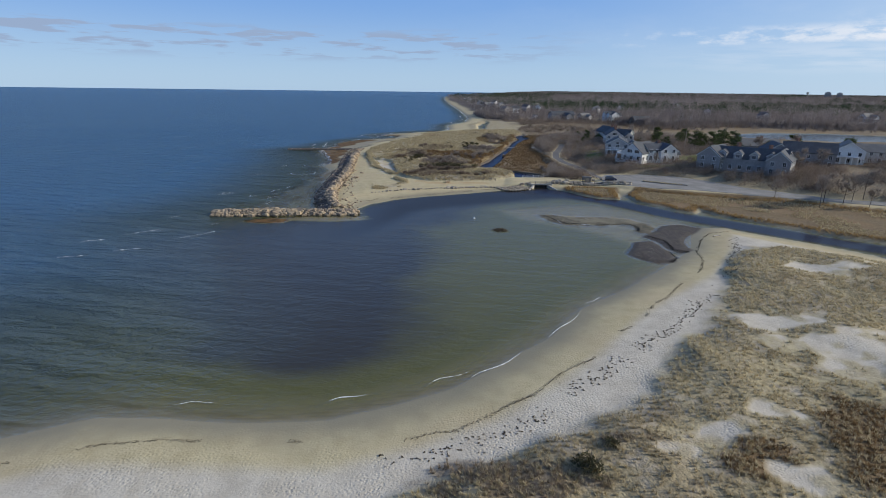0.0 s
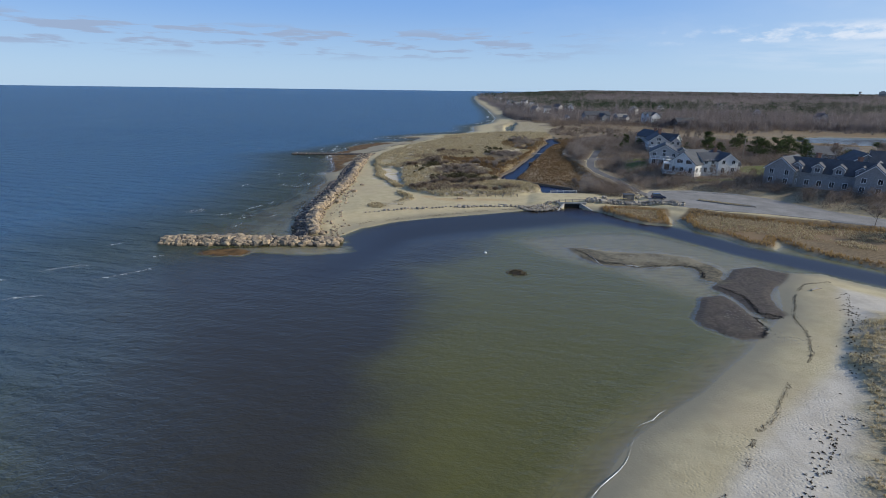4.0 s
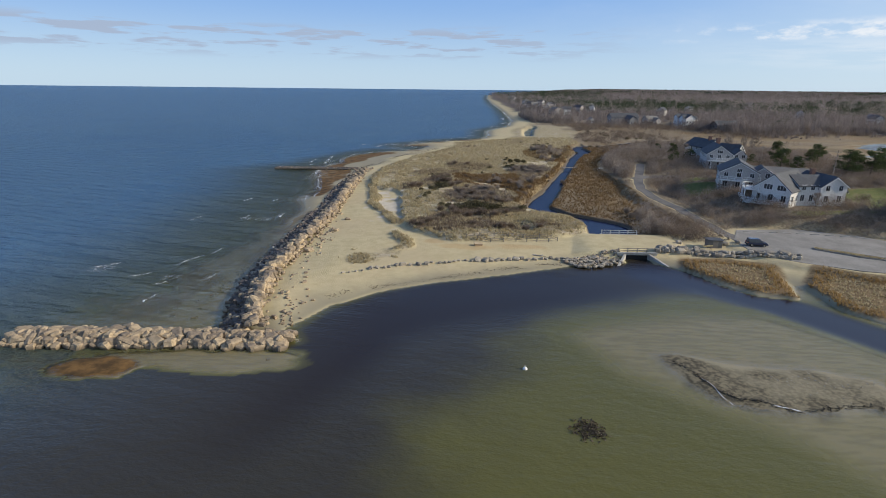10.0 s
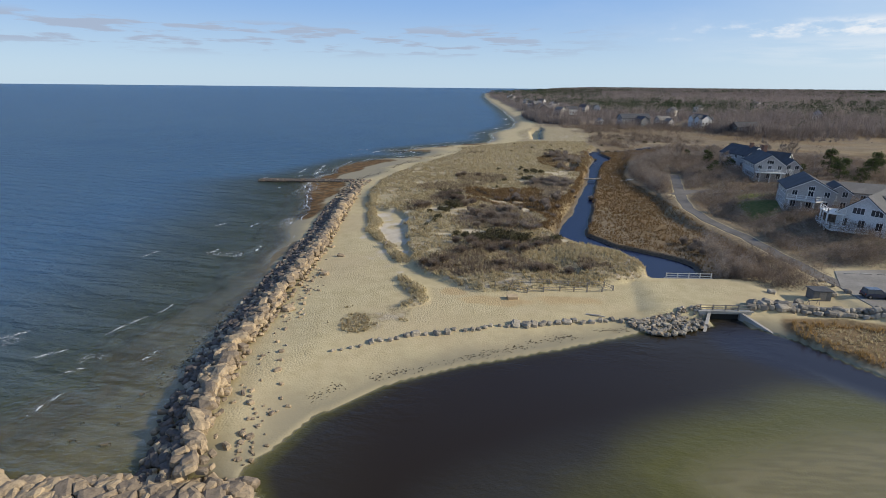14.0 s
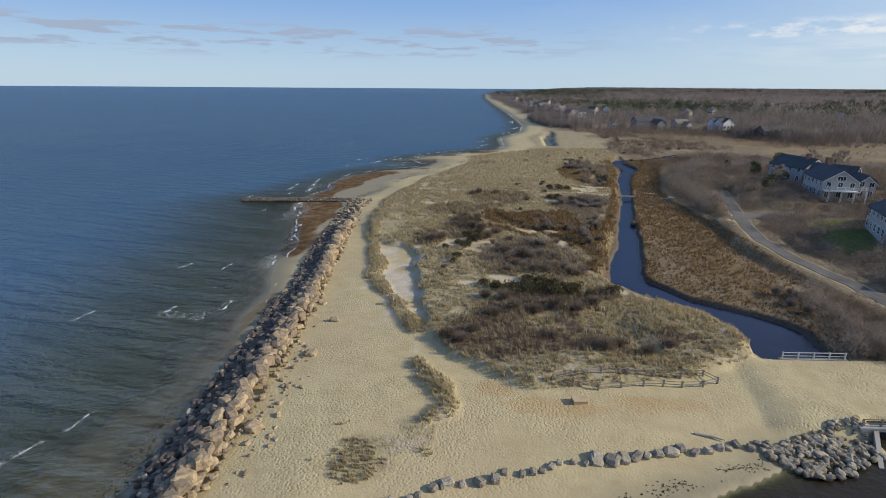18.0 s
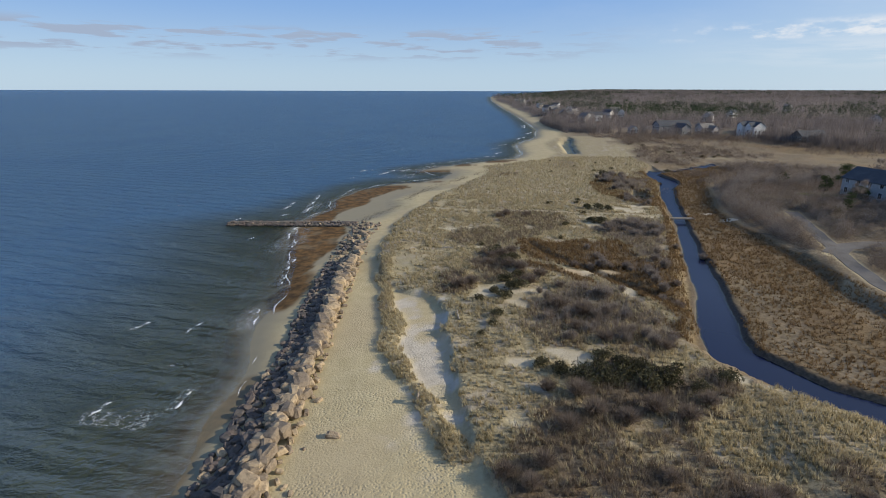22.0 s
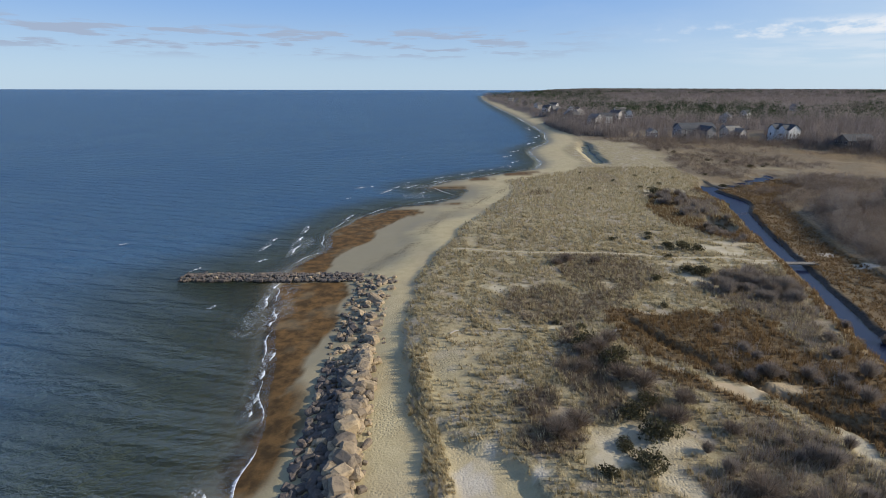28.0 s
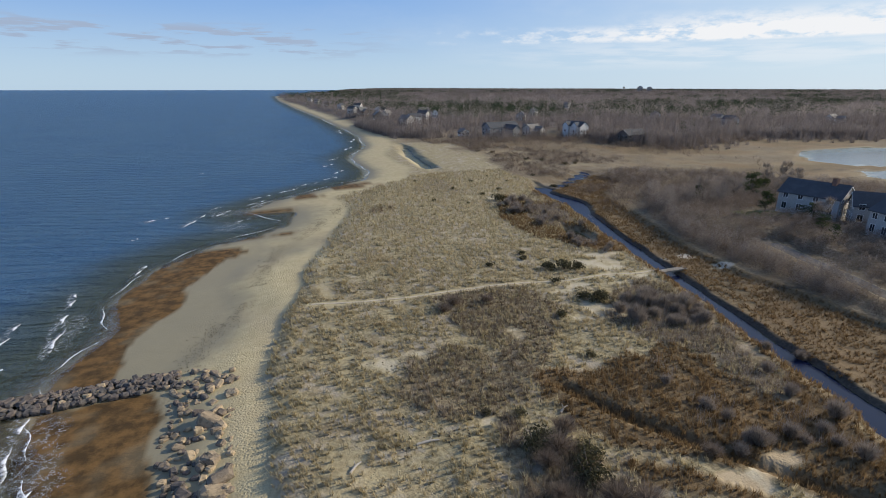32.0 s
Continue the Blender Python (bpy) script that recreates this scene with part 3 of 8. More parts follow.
WHITE = ([(45, 16, 5, 2.6), (47, 8.5, 5, 4.5), (23, -6.5, 1.4, 1.0), (17, -8.5, 1.2, 0.6), (26.5, -11.5, 2.2, 1.6), (29.5, -3, 3, 0.9), (67, 37, 7, 2), (-13, 214.5, 3.4, 1.5), (2.6, 213.4, 1.8, 1.9), (-9, 199, 1.0, 0.7), (34, 239, 3, 1.0),
         (29, 233, 4.2, 3), (23.5, 226, 7, 1.3), (17.5, 216.5, 2.4, 2.4), (-7.4, 173.6, 3.0, 2.6), (-4.6, 169, 1.7, 4.5)] + [(-10, 173, 2.2, 1.4), (-4, 185.5, 1.4, 2.6), (-20.5, 164, 2.6, 9),
         (-17, 152, 2.5, 14), (-7, 153, 1.4, 1.4), (0, 155.3, 2.4, 1.6), (7.4, 153.6, 2.2, 0.9), (17.5, 151, 1.2, 1.0), (-7, 142, 1.2, 1.2), (50.6, 233.8, 2.8, 1.8), (53.2, 226.6, 2.6, 1.4), (21.5, 172, 0.8, 2.5), (66, 311, 4, 3), (40, 296, 9, 1.6), (9, 184, 3.2, 1.0), (13, 173.6, 1.2, 2.4)])
# cover of the dune: dark scrub, low heath, pale leafless shrubs, rust-brown reeds
SCRUB = [[(-11, 134.5), (-7.5, 136), (-2, 136.2), (1.6, 139.5), (5.2, 141), (8.7, 137.8), (12.8, 136.2), (17, 137), (23.5, 134), (20.5, 131.2), (13.4, 130.4), (8.4, 131.5), (4.5, 131.4), (0.2, 129.6), (-3.6, 129.2), (-5.6, 130.5), (-9.5, 132.2)],
         [(-8, 141.8), (-1.9, 147.7), (1.4, 154.7), (5, 153), (8.5, 151.6), (15.4, 151.8), (16.8, 149), (12.2, 142.6), (7.2, 141.1), (1.8, 140.3), (-3.8, 137.2), (-7.4, 138.8)],
         [(-12, 194), (-6.9, 199), (-4, 192), (-2.2, 185.5), (-3.8, 179.2), (-8.6, 178), (-10.8, 186)],
         [(-17.5, 182), (-13.3, 183), (-10.6, 177.5), (-11.5, 174.5), (-16, 174.5)]]
HEATH = [[(-4.8, 229), (3, 232), (12, 230), (14.6, 221), (10, 215.5), (5.5, 209.6), (1.1, 203.1), (-7.3, 199.2), (-13.4, 201), (-15.8, 206.7), (-14.5, 212.2), (-9.3, 214), (-1.9, 212), (-5.3, 218.4)],
         [(33, 337), (38, 318), (32, 309), (20, 312)], [(0, 294), (9, 296), (7, 290), (-3, 290)]]
PALE = [[(-3, 170.3), (0, 174.5), (5.8, 178), (10, 177), (12.6, 170.9), (16.1, 163.5), (15.2, 158.1), (8.6, 155), (3.7, 158.7), (-1.8, 154.5), (-4.8, 158.4), (-3.6, 166)],
        [(16.5, 214.5), (21.5, 221), (33.5, 225.5), (34.8, 221), (33, 215.5), (29.8, 206), (27, 196), (22, 190), (19.5, 193), (21, 203), (17.5, 209.5)],
        [(44.2, 283), (50.8, 277.5), (46.5, 265), (39.1, 258.5), (35.3, 265.3)]]
REEDS = [[(-1.6, 203.7), (2.5, 205.2), (8, 204.6), (14.9, 205.5), (20, 205), (24, 203.5), (29, 203.7), (27, 193), (25.4, 187.5), (22, 175), (20, 170), (17, 160), (14, 159.5), (12.6, 170.9), (8.9, 176.5), (3.5, 182.9), (-0.5, 186.3), (-0.7, 192)],
         [(41.6, 296.4), (48.5, 286), (53, 276), (46.5, 259), (43, 245), (41.2, 237), (37.2, 240), (35, 247), (30, 253.4), (28.6, 261.5), (31, 272.7), (37, 287)]]
FOOTPATH = [(-22, 234.4), (-15, 232.4), (-7, 231.2), (1, 230.9), (7, 230.9), (13, 230.2), (20, 229), (29, 228.6), (35, 227.6), (39, 228.2)]
DITCH = [(1.1, 201.7), (3.8, 195), (6.6, 190), (9, 186.3), (13.2, 180), (16, 175.8), (18.5, 171.8), (20.5, 168.5)]
TRACK = [(-6, 199.5), (-3.7, 195.5), (-1.5, 190.5), (1.5, 188.6), (4.4, 186.6), (7.7, 183.3), (9.8, 179.4), (12, 174.6), (14.6, 171.6), (16.4, 166)]


# ---------------------------------------------------------------- height of the land
def vnoise(x, y, size, seed=0):
    """Smooth value noise, -1 to 1."""
    u, v = x / size, y / size
    i, j = np.floor(u).astype(np.int64), np.floor(v).astype(np.int64)
    a, b = u - i, v - j
    a, b = a * a * (3 - 2 * a), b * b * (3 - 2 * b)

    def h(p, q):
        n = (p * 374761393 + q * 668265263 + seed * 1442695041) & 0x7FFFFFFF
        n = ((n ^ (n >> 13)) * 1274126177) & 0x7FFFFFFF
        return (n & 0xFFFF) / 32767.5 - 1
    return (h(i, j) * (1 - a) + h(i + 1, j) * a) * (1 - b) + (h(i, j + 1) * (1 - a) + h(i + 1, j + 1) * a) * b


def fbm(x, y, size, seed=0, octaves=4):
    return sum(vnoise(x, y, size / 2 ** k, seed + k * 7) * 0.5 ** k for k in range(octaves))


def inside(x, y, poly, far=60.0):
    """Signed distance to a closed line: positive within. Only worked out near it; beyond far it is far."""
    x, y = np.asarray(x, float), np.asarray(y, float)
    p = np.array(poly, float)
    q = np.roll(p, -1, 0)
    best, within = np.full(x.shape, far * far), np.zeros(x.shape, bool)
    for (ax, ay), (bx, by) in zip(p, q):
        dx, dy = bx - ax, by - ay
        t = np.clip(((x - ax) * dx + (y - ay) * dy) / (dx * dx + dy * dy), 0, 1)
        best = np.minimum(best, (x - ax - t * dx) ** 2 + (y - ay - t * dy) ** 2)
        if dy:
            within ^= ((ay > y) != (by > y)) & (x < ax + dx * (y - ay) / dy)
    d = np.sqrt(best)
    return np.where(within, d, -d)


def near_line(x, y, line, far=60.0):
    best = np.full(np.shape(x), far * far)
    for (ax, ay), (bx, by) in zip(line, line[1:]):
        dx, dy = bx - ax, by - ay
        t = np.clip(((x - ax) * dx + (y - ay) * dy) / (dx * dx + dy * dy), 0, 1)
        best = np.minimum(best, (x - ax - t * dx) ** 2 + (y - ay - t * dy) ** 2)
    return np.sqrt(best)


def smooth(v, lo, hi):
    t = np.clip((v - lo) / (hi - lo), 0, 1)
    return t * t * (3 - 2 * t)


def blobs(x, y, spots, ragged):
    """A mask of uneven round patches: rows of x, y, half widths."""
    out = np.zeros(np.shape(x))
    for cx, cy, rx, ry in spots:
        r = np.hypot((x - cx) / rx, (y - cy) / ry) + ragged * 0.7
        out = np.maximum(out, smooth(r, 1.25, 0.75))
    return out


def cover(x, y, shapes, ragged):
    """A mask of shapes with torn edges."""
    out = np.zeros(np.shape(x))
    for one in shapes:
        out = np.maximum(out, smooth(inside(x, y, one, 12) + 1.5 * ragged, -1.0, 1.0))
    return out


def spread(lo, hi, step, end_lo, end_hi, grow=1.055):
    """Even steps from lo to hi, widening steps beyond."""
    mid = list(np.arange(lo, hi + step * 0.5, step))
    s, v, up = step, mid[-1], []
    while v < end_hi:
        s = min(s * grow, 90)
        v += s
        up.append(v)
    s, v, down = step, mid[0], []
    while v > end_lo:
        s = min(s * grow, 90)
        v -= s
        down.append(v)
    return np.array(down[::-1] + mid + up)


GX, GY = spread(-62, 66, 0.55, -4900, 4900), spread(-16, 236, 0.55, -1500, 4900)
XX, YY = np.meshgrid(GX, GY)
near = smooth(np.maximum(np.abs(XX - 20) - 200, np.abs(YY - 160) - 300), 150, 0)
rag, rag2 = fbm(XX, YY, 7, 3), fbm(XX, YY, 26, 11)
ragged = 0.6 * rag + 0.9 * fbm(XX, YY, 2.6, 23, 2)
d_land = np.maximum(inside(XX, YY, COAST), inside(XX, YY, SPIT)) + 0.7 * fbm(XX, YY, 11, 3, 2) * near
d_creek = inside(XX, YY, CREEK, 40) + 0.35 * rag
d_pond = np.maximum(np.maximum(inside(XX, YY, POND, 40), inside(XX, YY, POND_S, 40)), np.maximum(inside(XX, YY, TIDE_POOL, 40), inside(XX, YY, PONDLET, 40))) + (0.8 - 0.6 * smooth(YY, 268, 262) * smooth(XX, 60, 50)) * rag
d_dune, d_sdune = inside(XX, YY, DUNE, 40) + (0.6 - 0.25 * smooth(XX, 0, -10)) * rag + 0.2 * ragged * smooth(XX, 0, -10), inside(XX, YY, SPIT_DUNE, 40) + 1.2 * rag + 1.6
d_marsh = inside(XX, YY, MARSH_E, 40) + 0.5 * rag
d_ms = np.maximum(inside(XX, YY, MARSH_S, 40), inside(XX, YY, MARSH_SE, 40)) + 0.4 * rag
d_mn = inside(XX, YY, MARSH_N, 40) + 2 * rag2
d_wood = inside(XX, YY, WOOD_EDGE, 300) + 6 * rag2
d_strip = np.maximum(inside(XX, YY, STRIP, 40), inside(XX, YY, STRIP_S, 40)) + 0.25 * rag + 0.55 * ragged
d_bar, d_mud = inside(XX, YY, BAR, 40) + 0.7 * rag, np.maximum(inside(XX, YY, MUD, 40), inside(XX, YY, MUD_S, 40)) + 0.35 * rag
d_basin, d_shoal = inside(XX, YY, BASIN, 40), inside(XX, YY, SHOAL, 40)
d_road = np.minimum(near_line(XX, YY, ROAD), near_line(XX, YY, SIDE_ROAD))
d_lot = inside(XX, YY, LOT, 40)
lawn = np.zeros(XX.shape)
for one in LAWNS:
    lawn = np.maximum(lawn, smooth(inside(XX, YY, one, 40) + 0.6 * rag, -0.4, 0.6))

scrub, heath, pale, reeds = (cover(XX, YY, one, ragged) for one in (SCRUB, HEATH, PALE, REEDS))
d_ditch, d_track = near_line(XX, YY, DITCH, 20), near_line(XX, YY, TRACK, 20)
track = smooth(d_track + 0.25 * ragged, 1.5, 0.5)
slope = 7.5 + 8 * smooth(YY, 185, 225) * smooth(YY, 350, 300)
beach = 1.25 * (1 - np.exp(-np.maximum(d_land, 0) / slope))
beach = beach * (1 - 0.86 * smooth(YY, 180, 200) * smooth(YY, 284, 262) * smooth(d_land + 1.5 * rag2 - 11 - 8 * smooth(YY, 198, 238), 6, -4) * smooth(XX, 8, -14))
ZZ = np.where(d_land > 0, beach, 0)
depth_sea = np.minimum(5.0, (0.045 + 0.03 * smooth(YY, 70, 120) + 0.11 * smooth(YY, 215, 265)) * np.maximum(-d_land, 0) + 0.02)
chan = near_line(XX, YY, [(36, 124), (34, 112), (26, 109.5), (13, 104), (1, 99.5), (-7, 95.5), (-14, 90), (-17, 83), (-24, 70), (-60, 58), (-120, 60)], 60)
chan2 = near_line(XX, YY, [(36, 112), (50, 98), (60, 82), (74, 68), (90, 52), (130, 25)], 60)
depth_bay = np.minimum(1.05, (0.20 + 0.5 * smooth(chan, 12, 6) * smooth(XX, -24, -16)) * np.maximum(-d_land, 0)) + 1.3 * np.exp(-(chan / 7.5) ** 2) * (0.35 + 0.65 * smooth(XX, -34, -12)) + 1.5 * np.exp(-(chan2 / 5.0) ** 2) + 1.3 * smooth(inside(XX, YY, DEEP, 60) + 6 * rag2 + 2.5 * rag, -22, 13) * smooth(-d_land, 3, 12)
depth_bay *= 1 - 0.8 * smooth(d_shoal, -1, 6) * smooth(chan, 4, 10) * smooth(chan2, 2, 5)
in_bay = smooth(d_basin + 7 * rag2, -40, 9)
ZZ = np.where(d_land > 0, ZZ, -(depth_bay * in_bay + depth_sea * (1 - in_bay)))
spill = blobs(XX, YY, [(-31, 77.8, 13, 2.6), (-24, 79, 6, 2.0)], rag * 0.5)
flat = blobs(XX, YY, [(-42, 92, 10, 9), (-40, 104, 7, 12), (-39, 120, 5, 12)], rag * 0.6)
ZZ = np.where(d_land > 0, ZZ, np.maximum(ZZ, -0.24 - 0.5 * (1 - flat) - 3 * (flat < 0.02)))
ZZ = np.where((d_land <= 0) & (spill > 0.02), np.maximum(ZZ, -0.14 - 0.9 * (1 - spill)), ZZ)
mat = blobs(XX, YY, [(-40, 75.6, 5.2, 2.6)], rag * 0.5)
ZZ = np.where(mat > 0.02, np.maximum(ZZ, 0.16 * mat - 0.10), ZZ)
ZZ = np.maximum(ZZ, np.where(d_bar > -1.5, 0.24 * smooth(d_bar, -1.5, 1.0) - 0.12, -9))
ZZ = np.maximum(ZZ, np.where(d_mud > -1.2, 0.30 * smooth(d_mud, -1.2, 0.8) - 0.10, -9))
marsh = smooth(np.maximum(np.maximum(d_marsh, d_ms), d_mn), -0.6, 0.8)
ZZ = ZZ * (1 - marsh) + marsh * (0.62 + 0.10 * rag + 0.08 * rag2)
scarp = smooth(XX, 0, -9) * smooth(YY, 205, 185)
ZZ += (smooth(d_dune, -0.5, 2.2) * (1 - scarp) + 1.05 * smooth(d_dune + 0.2 * rag, -0.1, 0.6) * scarp) * (0.75 + 0.30 * rag2 + 0.16 * rag) * (1 - smooth(YY, 330, 380) * 0.6) * (1 - 0.45 * smooth(YY, 190, 215))
ZZ += smooth(d_sdune, -0.6, 5) * (0.9 + 0.5 * rag2 + 0.25 * rag)
ZZ += smooth(d_strip, -0.3, 1.2) * 0.38
ZZ -= 0.75 * smooth(d_ditch, 1.3, 0.3)
ZZ += blobs(XX, YY, [(22, 138, 6, 7), (26, 136, 4, 4)], rag * 0.3) * 0.65
bluff = smooth(d_wood, -4, 22)
ZZ = np.where(d_land > 0, ZZ + bluff * (3.2 + 1.4 * rag2) + 7 * smooth(YY + 0.55 * XX, 700, 3800) * smooth(d_wood, 0, 280), ZZ)
hill = smooth(XX, 61, 78) * smooth(YY, 118, 146) * smooth(YY, 285, 240) * (1 - smooth(d_mn, -8, 2))
ZZ = np.where(d_land > 0, ZZ * (1 - hill) + hill * (3.9 + 0.5 * rag2), ZZ)
east = smooth(XX + YY, 190, 240) * smooth(YY, 170, 130) * smooth(XX, 84, 100) * smooth(d_ms, -2, -16)
ZZ = np.where(d_land > 0, np.maximum(ZZ, east * 3.6), ZZ)
on_road = smooth(d_road, 6.5, 2.8)
ZZ = ZZ * (1 - on_road) + on_road * (1.5 + 0.9 * smooth(YY, 150, 200))
on_lot = smooth(d_lot, -3.0, -0.3)
ZZ = ZZ * (1 - on_lot) + on_lot * 1.5
ZZ = np.where((d_creek > -5) & (d_dune < 0.3) & (YY > 132), np.minimum(ZZ, 0.62 + 0.08 * rag), ZZ)
for d, deep in ((d_creek, 1.1), (d_pond, 0.7)):
    k = smooth(d, -0.6, 0.45)
    ZZ = ZZ * (1 - k) - k * (0.35 + deep * smooth(d, 0, 2))
ZZ = np.where((np.abs(XX - 34.6) < 1.9) & (YY > 110) & (YY < 118.0), np.minimum(ZZ, -0.5), ZZ)
ridge = smooth(np.abs(XX - 35), 17, 8) * smooth(YY, 117.4, 119.6) * smooth(YY, 132.6, 131.4)
ZZ = np.where(ridge > 0.02, np.maximum(ZZ, 1.34 * ridge), ZZ)
ZZ = np.where((np.abs(XX - 34.6) < 2.3) & (YY > 112) & (YY < 120.3), np.minimum(ZZ, -1.8), ZZ)
ZZ += 0.04 * rag * smooth(d_land, 0, 3) * near
ZZ = np.where((d_land < -200) & (np.hypot(XX, YY) > 4650), 14.5 + 1.5 * vnoise(XX, YY, 800, 5), ZZ)

inland = (d_dune < -1.5) * (d_marsh < 0.5) * (d_mn < 1) * smooth(XX, 44, 50) * smooth(YY, 131, 137) * smooth(d_land, 14, 30) * (d_wood < 3) * (1 - smooth(d_road, 2.0, 1.4)) * (1 - on_lot) * (1 - lawn)
far_field = smooth(YY, 262, 285) * smooth(XX - 0.26 * (YY - 330) + 9 * rag2 + 4 * rag, 56, 66) * (d_land > 14) * (d_wood < 6) * (d_pond < -1)
rough_land = smooth(fbm(XX, YY, 34, 61) + 0.4 * rag, -0.25, 0.45)
south = smooth(YY + 8 * rag2, 192, 172) * (YY > 130)
bare_sand = blobs(XX, YY, WHITE, 1.5 * ragged) * (0.35 + 0.65 * smooth(fbm(XX, YY, 1.9, 97, 2), -0.45, 0.1))
thorn = cover(XX, YY, THORN, 2.5 * rag) * (d_creek < -1)
MASK = {
    "grass": np.maximum.reduce([smooth(YY, 262, 285) * smooth(d_land, 13, 18) * smooth(YY, 520, 470) * (d_pond < -2) * smooth(XX - 0.26 * (YY - 330) + 9 * rag2 + 4 * rag, 66, 56), smooth(d_creek, -4, -2.2) * (d_creek < 0.2) * (d_dune > -4) * (YY > 140), smooth(d_dune, -0.2, 0.8) * (1 - 0.55 * smooth(np.hypot((XX + 23) / 4.5, (YY - 190) / 10), 1.2, 0.4)),
                                0.82 * smooth(d_sdune, -0.4, 2.2), smooth(d_strip, -0.1, 0.5),
                                0.8 * blobs(XX, YY, [(-17, 112, 3.2, 1.7), (-15, 115, 2.5, 1.4), (-12, 117.5, 1.5, 1.2)], rag * 1.6),
                                (d_land > 4) * (1 - near) * smooth(XX, 60, 80), hill, east]),
    "white": np.maximum(0.8 * bare_sand, smooth(inside(XX, YY, SPIT, 40), 6.5, 9) * 0.8 * smooth(d_sdune + 0.8 * ragged, 2.4, 0.2)),
    "brush": np.maximum.reduce([0.85 * south * smooth(d_marsh, -1.0, 0.0), thorn * (0.45 + 0.5 * smooth(rag2 + 0.6 * rag, -0.5, 0.3)), 0.9 * rough_land * far_field, inland * 0.85, np.maximum.reduce([(0.45 + 0.45 * smooth(ragged, -0.5, 0.4)) * scrub, 0.5 * heath, 0.5 * pale]) * smooth(d_dune, 0.2, 1.5) * (1 - track), hill * 0.9 * (1 - lawn), east * 0.8, 0.14 * smooth(rag2 + 0.5 * rag, 0.1, 0.6) * smooth(d_dune, 2, 5) * smooth(YY, 215, 195), 0.75 * smooth(rag2 + 0.4 * rag, 0.0, 0.5) * (d_mn > 0),
                                0.18 * smooth(ragged, -0.5, 0.4) * smooth(d_sdune, 1, 4), 0.75 * blobs(XX, YY, [(3, -11, 7, 2), (-1, -9.5, 3, 1.2), (13, -7, 3, 1.0)], rag + 0.5 * ragged)]),
    "reed": np.maximum.reduce([0.75 * smooth(d_creek, -3.6, -2.6) * (d_creek < 0.2) * (YY > 150), far_field * (1 - 0.85 * rough_land) * (1 - 0.75 * thorn), smooth(np.maximum(d_marsh - 9 * south, d_ms), -1.6, -0.6), 0.35 * south * smooth(d_marsh, -1.6, -0.6), smooth(d_mn, -1.6, -0.6) * (1 - 0.7 * rough_land) * (1 - 0.75 * thorn), reeds * (1 - track) * (1 - pale), cover(XX, YY, [[(36.8, -0.5), (40.7, -2.5), (60, -16), (40, -30), (30, -12.4), (31.4, -7.9), (31.1, -5.6)], [(20.4, -8.9), (24.1, -7.7), (27, -8.5), (25.6, -12.3), (22.6, -12.7), (20.3, -11.5)]], ragged * 0.6)]),
    "weed": np.maximum.reduce([smooth(np.maximum(inside(XX, YY, WEED_N, 40), inside(XX, YY, WEED_S, 40)) + 0.9 * rag, -0.3, 0.5) * (0.75 + 0.25 * smooth(ragged, -0.8, 0.0)), 0.8 * smooth(d_land + rag, -0.4, 0.4) * smooth(d_land + rag2 + rag, 3.2, 1.8) * smooth(YY, 168, 178) * smooth(YY, 192, 184) * (XX < -20), blobs(XX, YY, [(-41.5, 178, 1.7, 8),
                                                (-30, 281, 8, 2.0), (-25, 305, 8, 1.6), (-12, 322, 8, 3), (0, 334, 8, 3.5), ], rag * 1.2), smooth(mat, 0.05, 0.3), 0.75 * smooth(d_ditch + 0.2 * ragged, 1.0, 0.4), 0.7 * smooth(rag2 + 0.6 * rag, 0.1, 0.5) * smooth(-d_land, 0.5, 2) * smooth(-d_land, 26, 12) * (YY > 84) * (XX < -30), 0.5 * blobs(XX, YY, [(-37.8, 140, 1.3, 8), (-37, 120, 1.2, 6)], rag * 2)]),
    # mudbanks and dark ditch lines, plus a band painting the creek bank's shade
    "mud_shade": np.maximum.reduce([0.8 * smooth(near_line(XX, YY, [(44.2, 225.7), (46.6, 223.9), (48.5, 220.7), (51.4, 217.6), (53.8, 214.2), (55.7, 212.6)]), 0.7, 0.2), smooth(d_creek, -1.3, -0.5) * smooth(d_creek, 0.9, 0.2) * (d_dune < 1.5) * (YY > 133) * 0.9, smooth(d_mud, -1.2, -0.3), 0.7 * smooth(near_line(XX, YY, [(101, 334), (133, 322), (199, 299), (300, 262)]), 2.2, 0.8)]) * 0.95,
    "algae": (smooth(d_bar + 0.8 * ragged, -1.2, 0.6) * (0.45 + 0.55 * smooth(ragged, -0.9, 0.2))),
    "lawn": lawn,
    "wood": smooth(d_wood, -3, 6),
    "rust": blobs(XX, YY, [(3, 121.3, 7, 1.3), (-4, 124, 2, 1.5), (12, 122.5, 6, 1.2), (2, 188, 3, 1.4), (5.5, 184.5, 2, 2.2), (12, 183.5, 3, 2.2)], rag) * 0.3,
}
for key in ("grass", "brush"):
    MASK[key] = MASK[key] * smooth(near_line(XX, YY, FOOTPATH, 20), 0.4, 1.0)
MASK["grass"] = MASK["grass"] * (1 - 0.5 * smooth(near_line(XX, YY, [(-20, 216), (-19.5, 233), (-18, 248), (-16, 264)]), 1.8, 0.4))
MASK["white"] = MASK["white"] * (1 - smooth(d_strip, -0.2, 0.4)) * (1 - 0.5 * smooth(d_dune, 1, 3))
for key in ("grass", "brush", "reed"):
    MASK[key] = MASK[key] * (1 - 0.9 * MASK["white"] * smooth(inside(XX, YY, SPIT, 40), 14, 10)) if key == "grass" else MASK[key]
    MASK[key] = MASK[key] * (1 - np.minimum(1, bare_sand * 1.1)) * smooth(ZZ, 0.15, 0.35) * (d_land > 0.5)


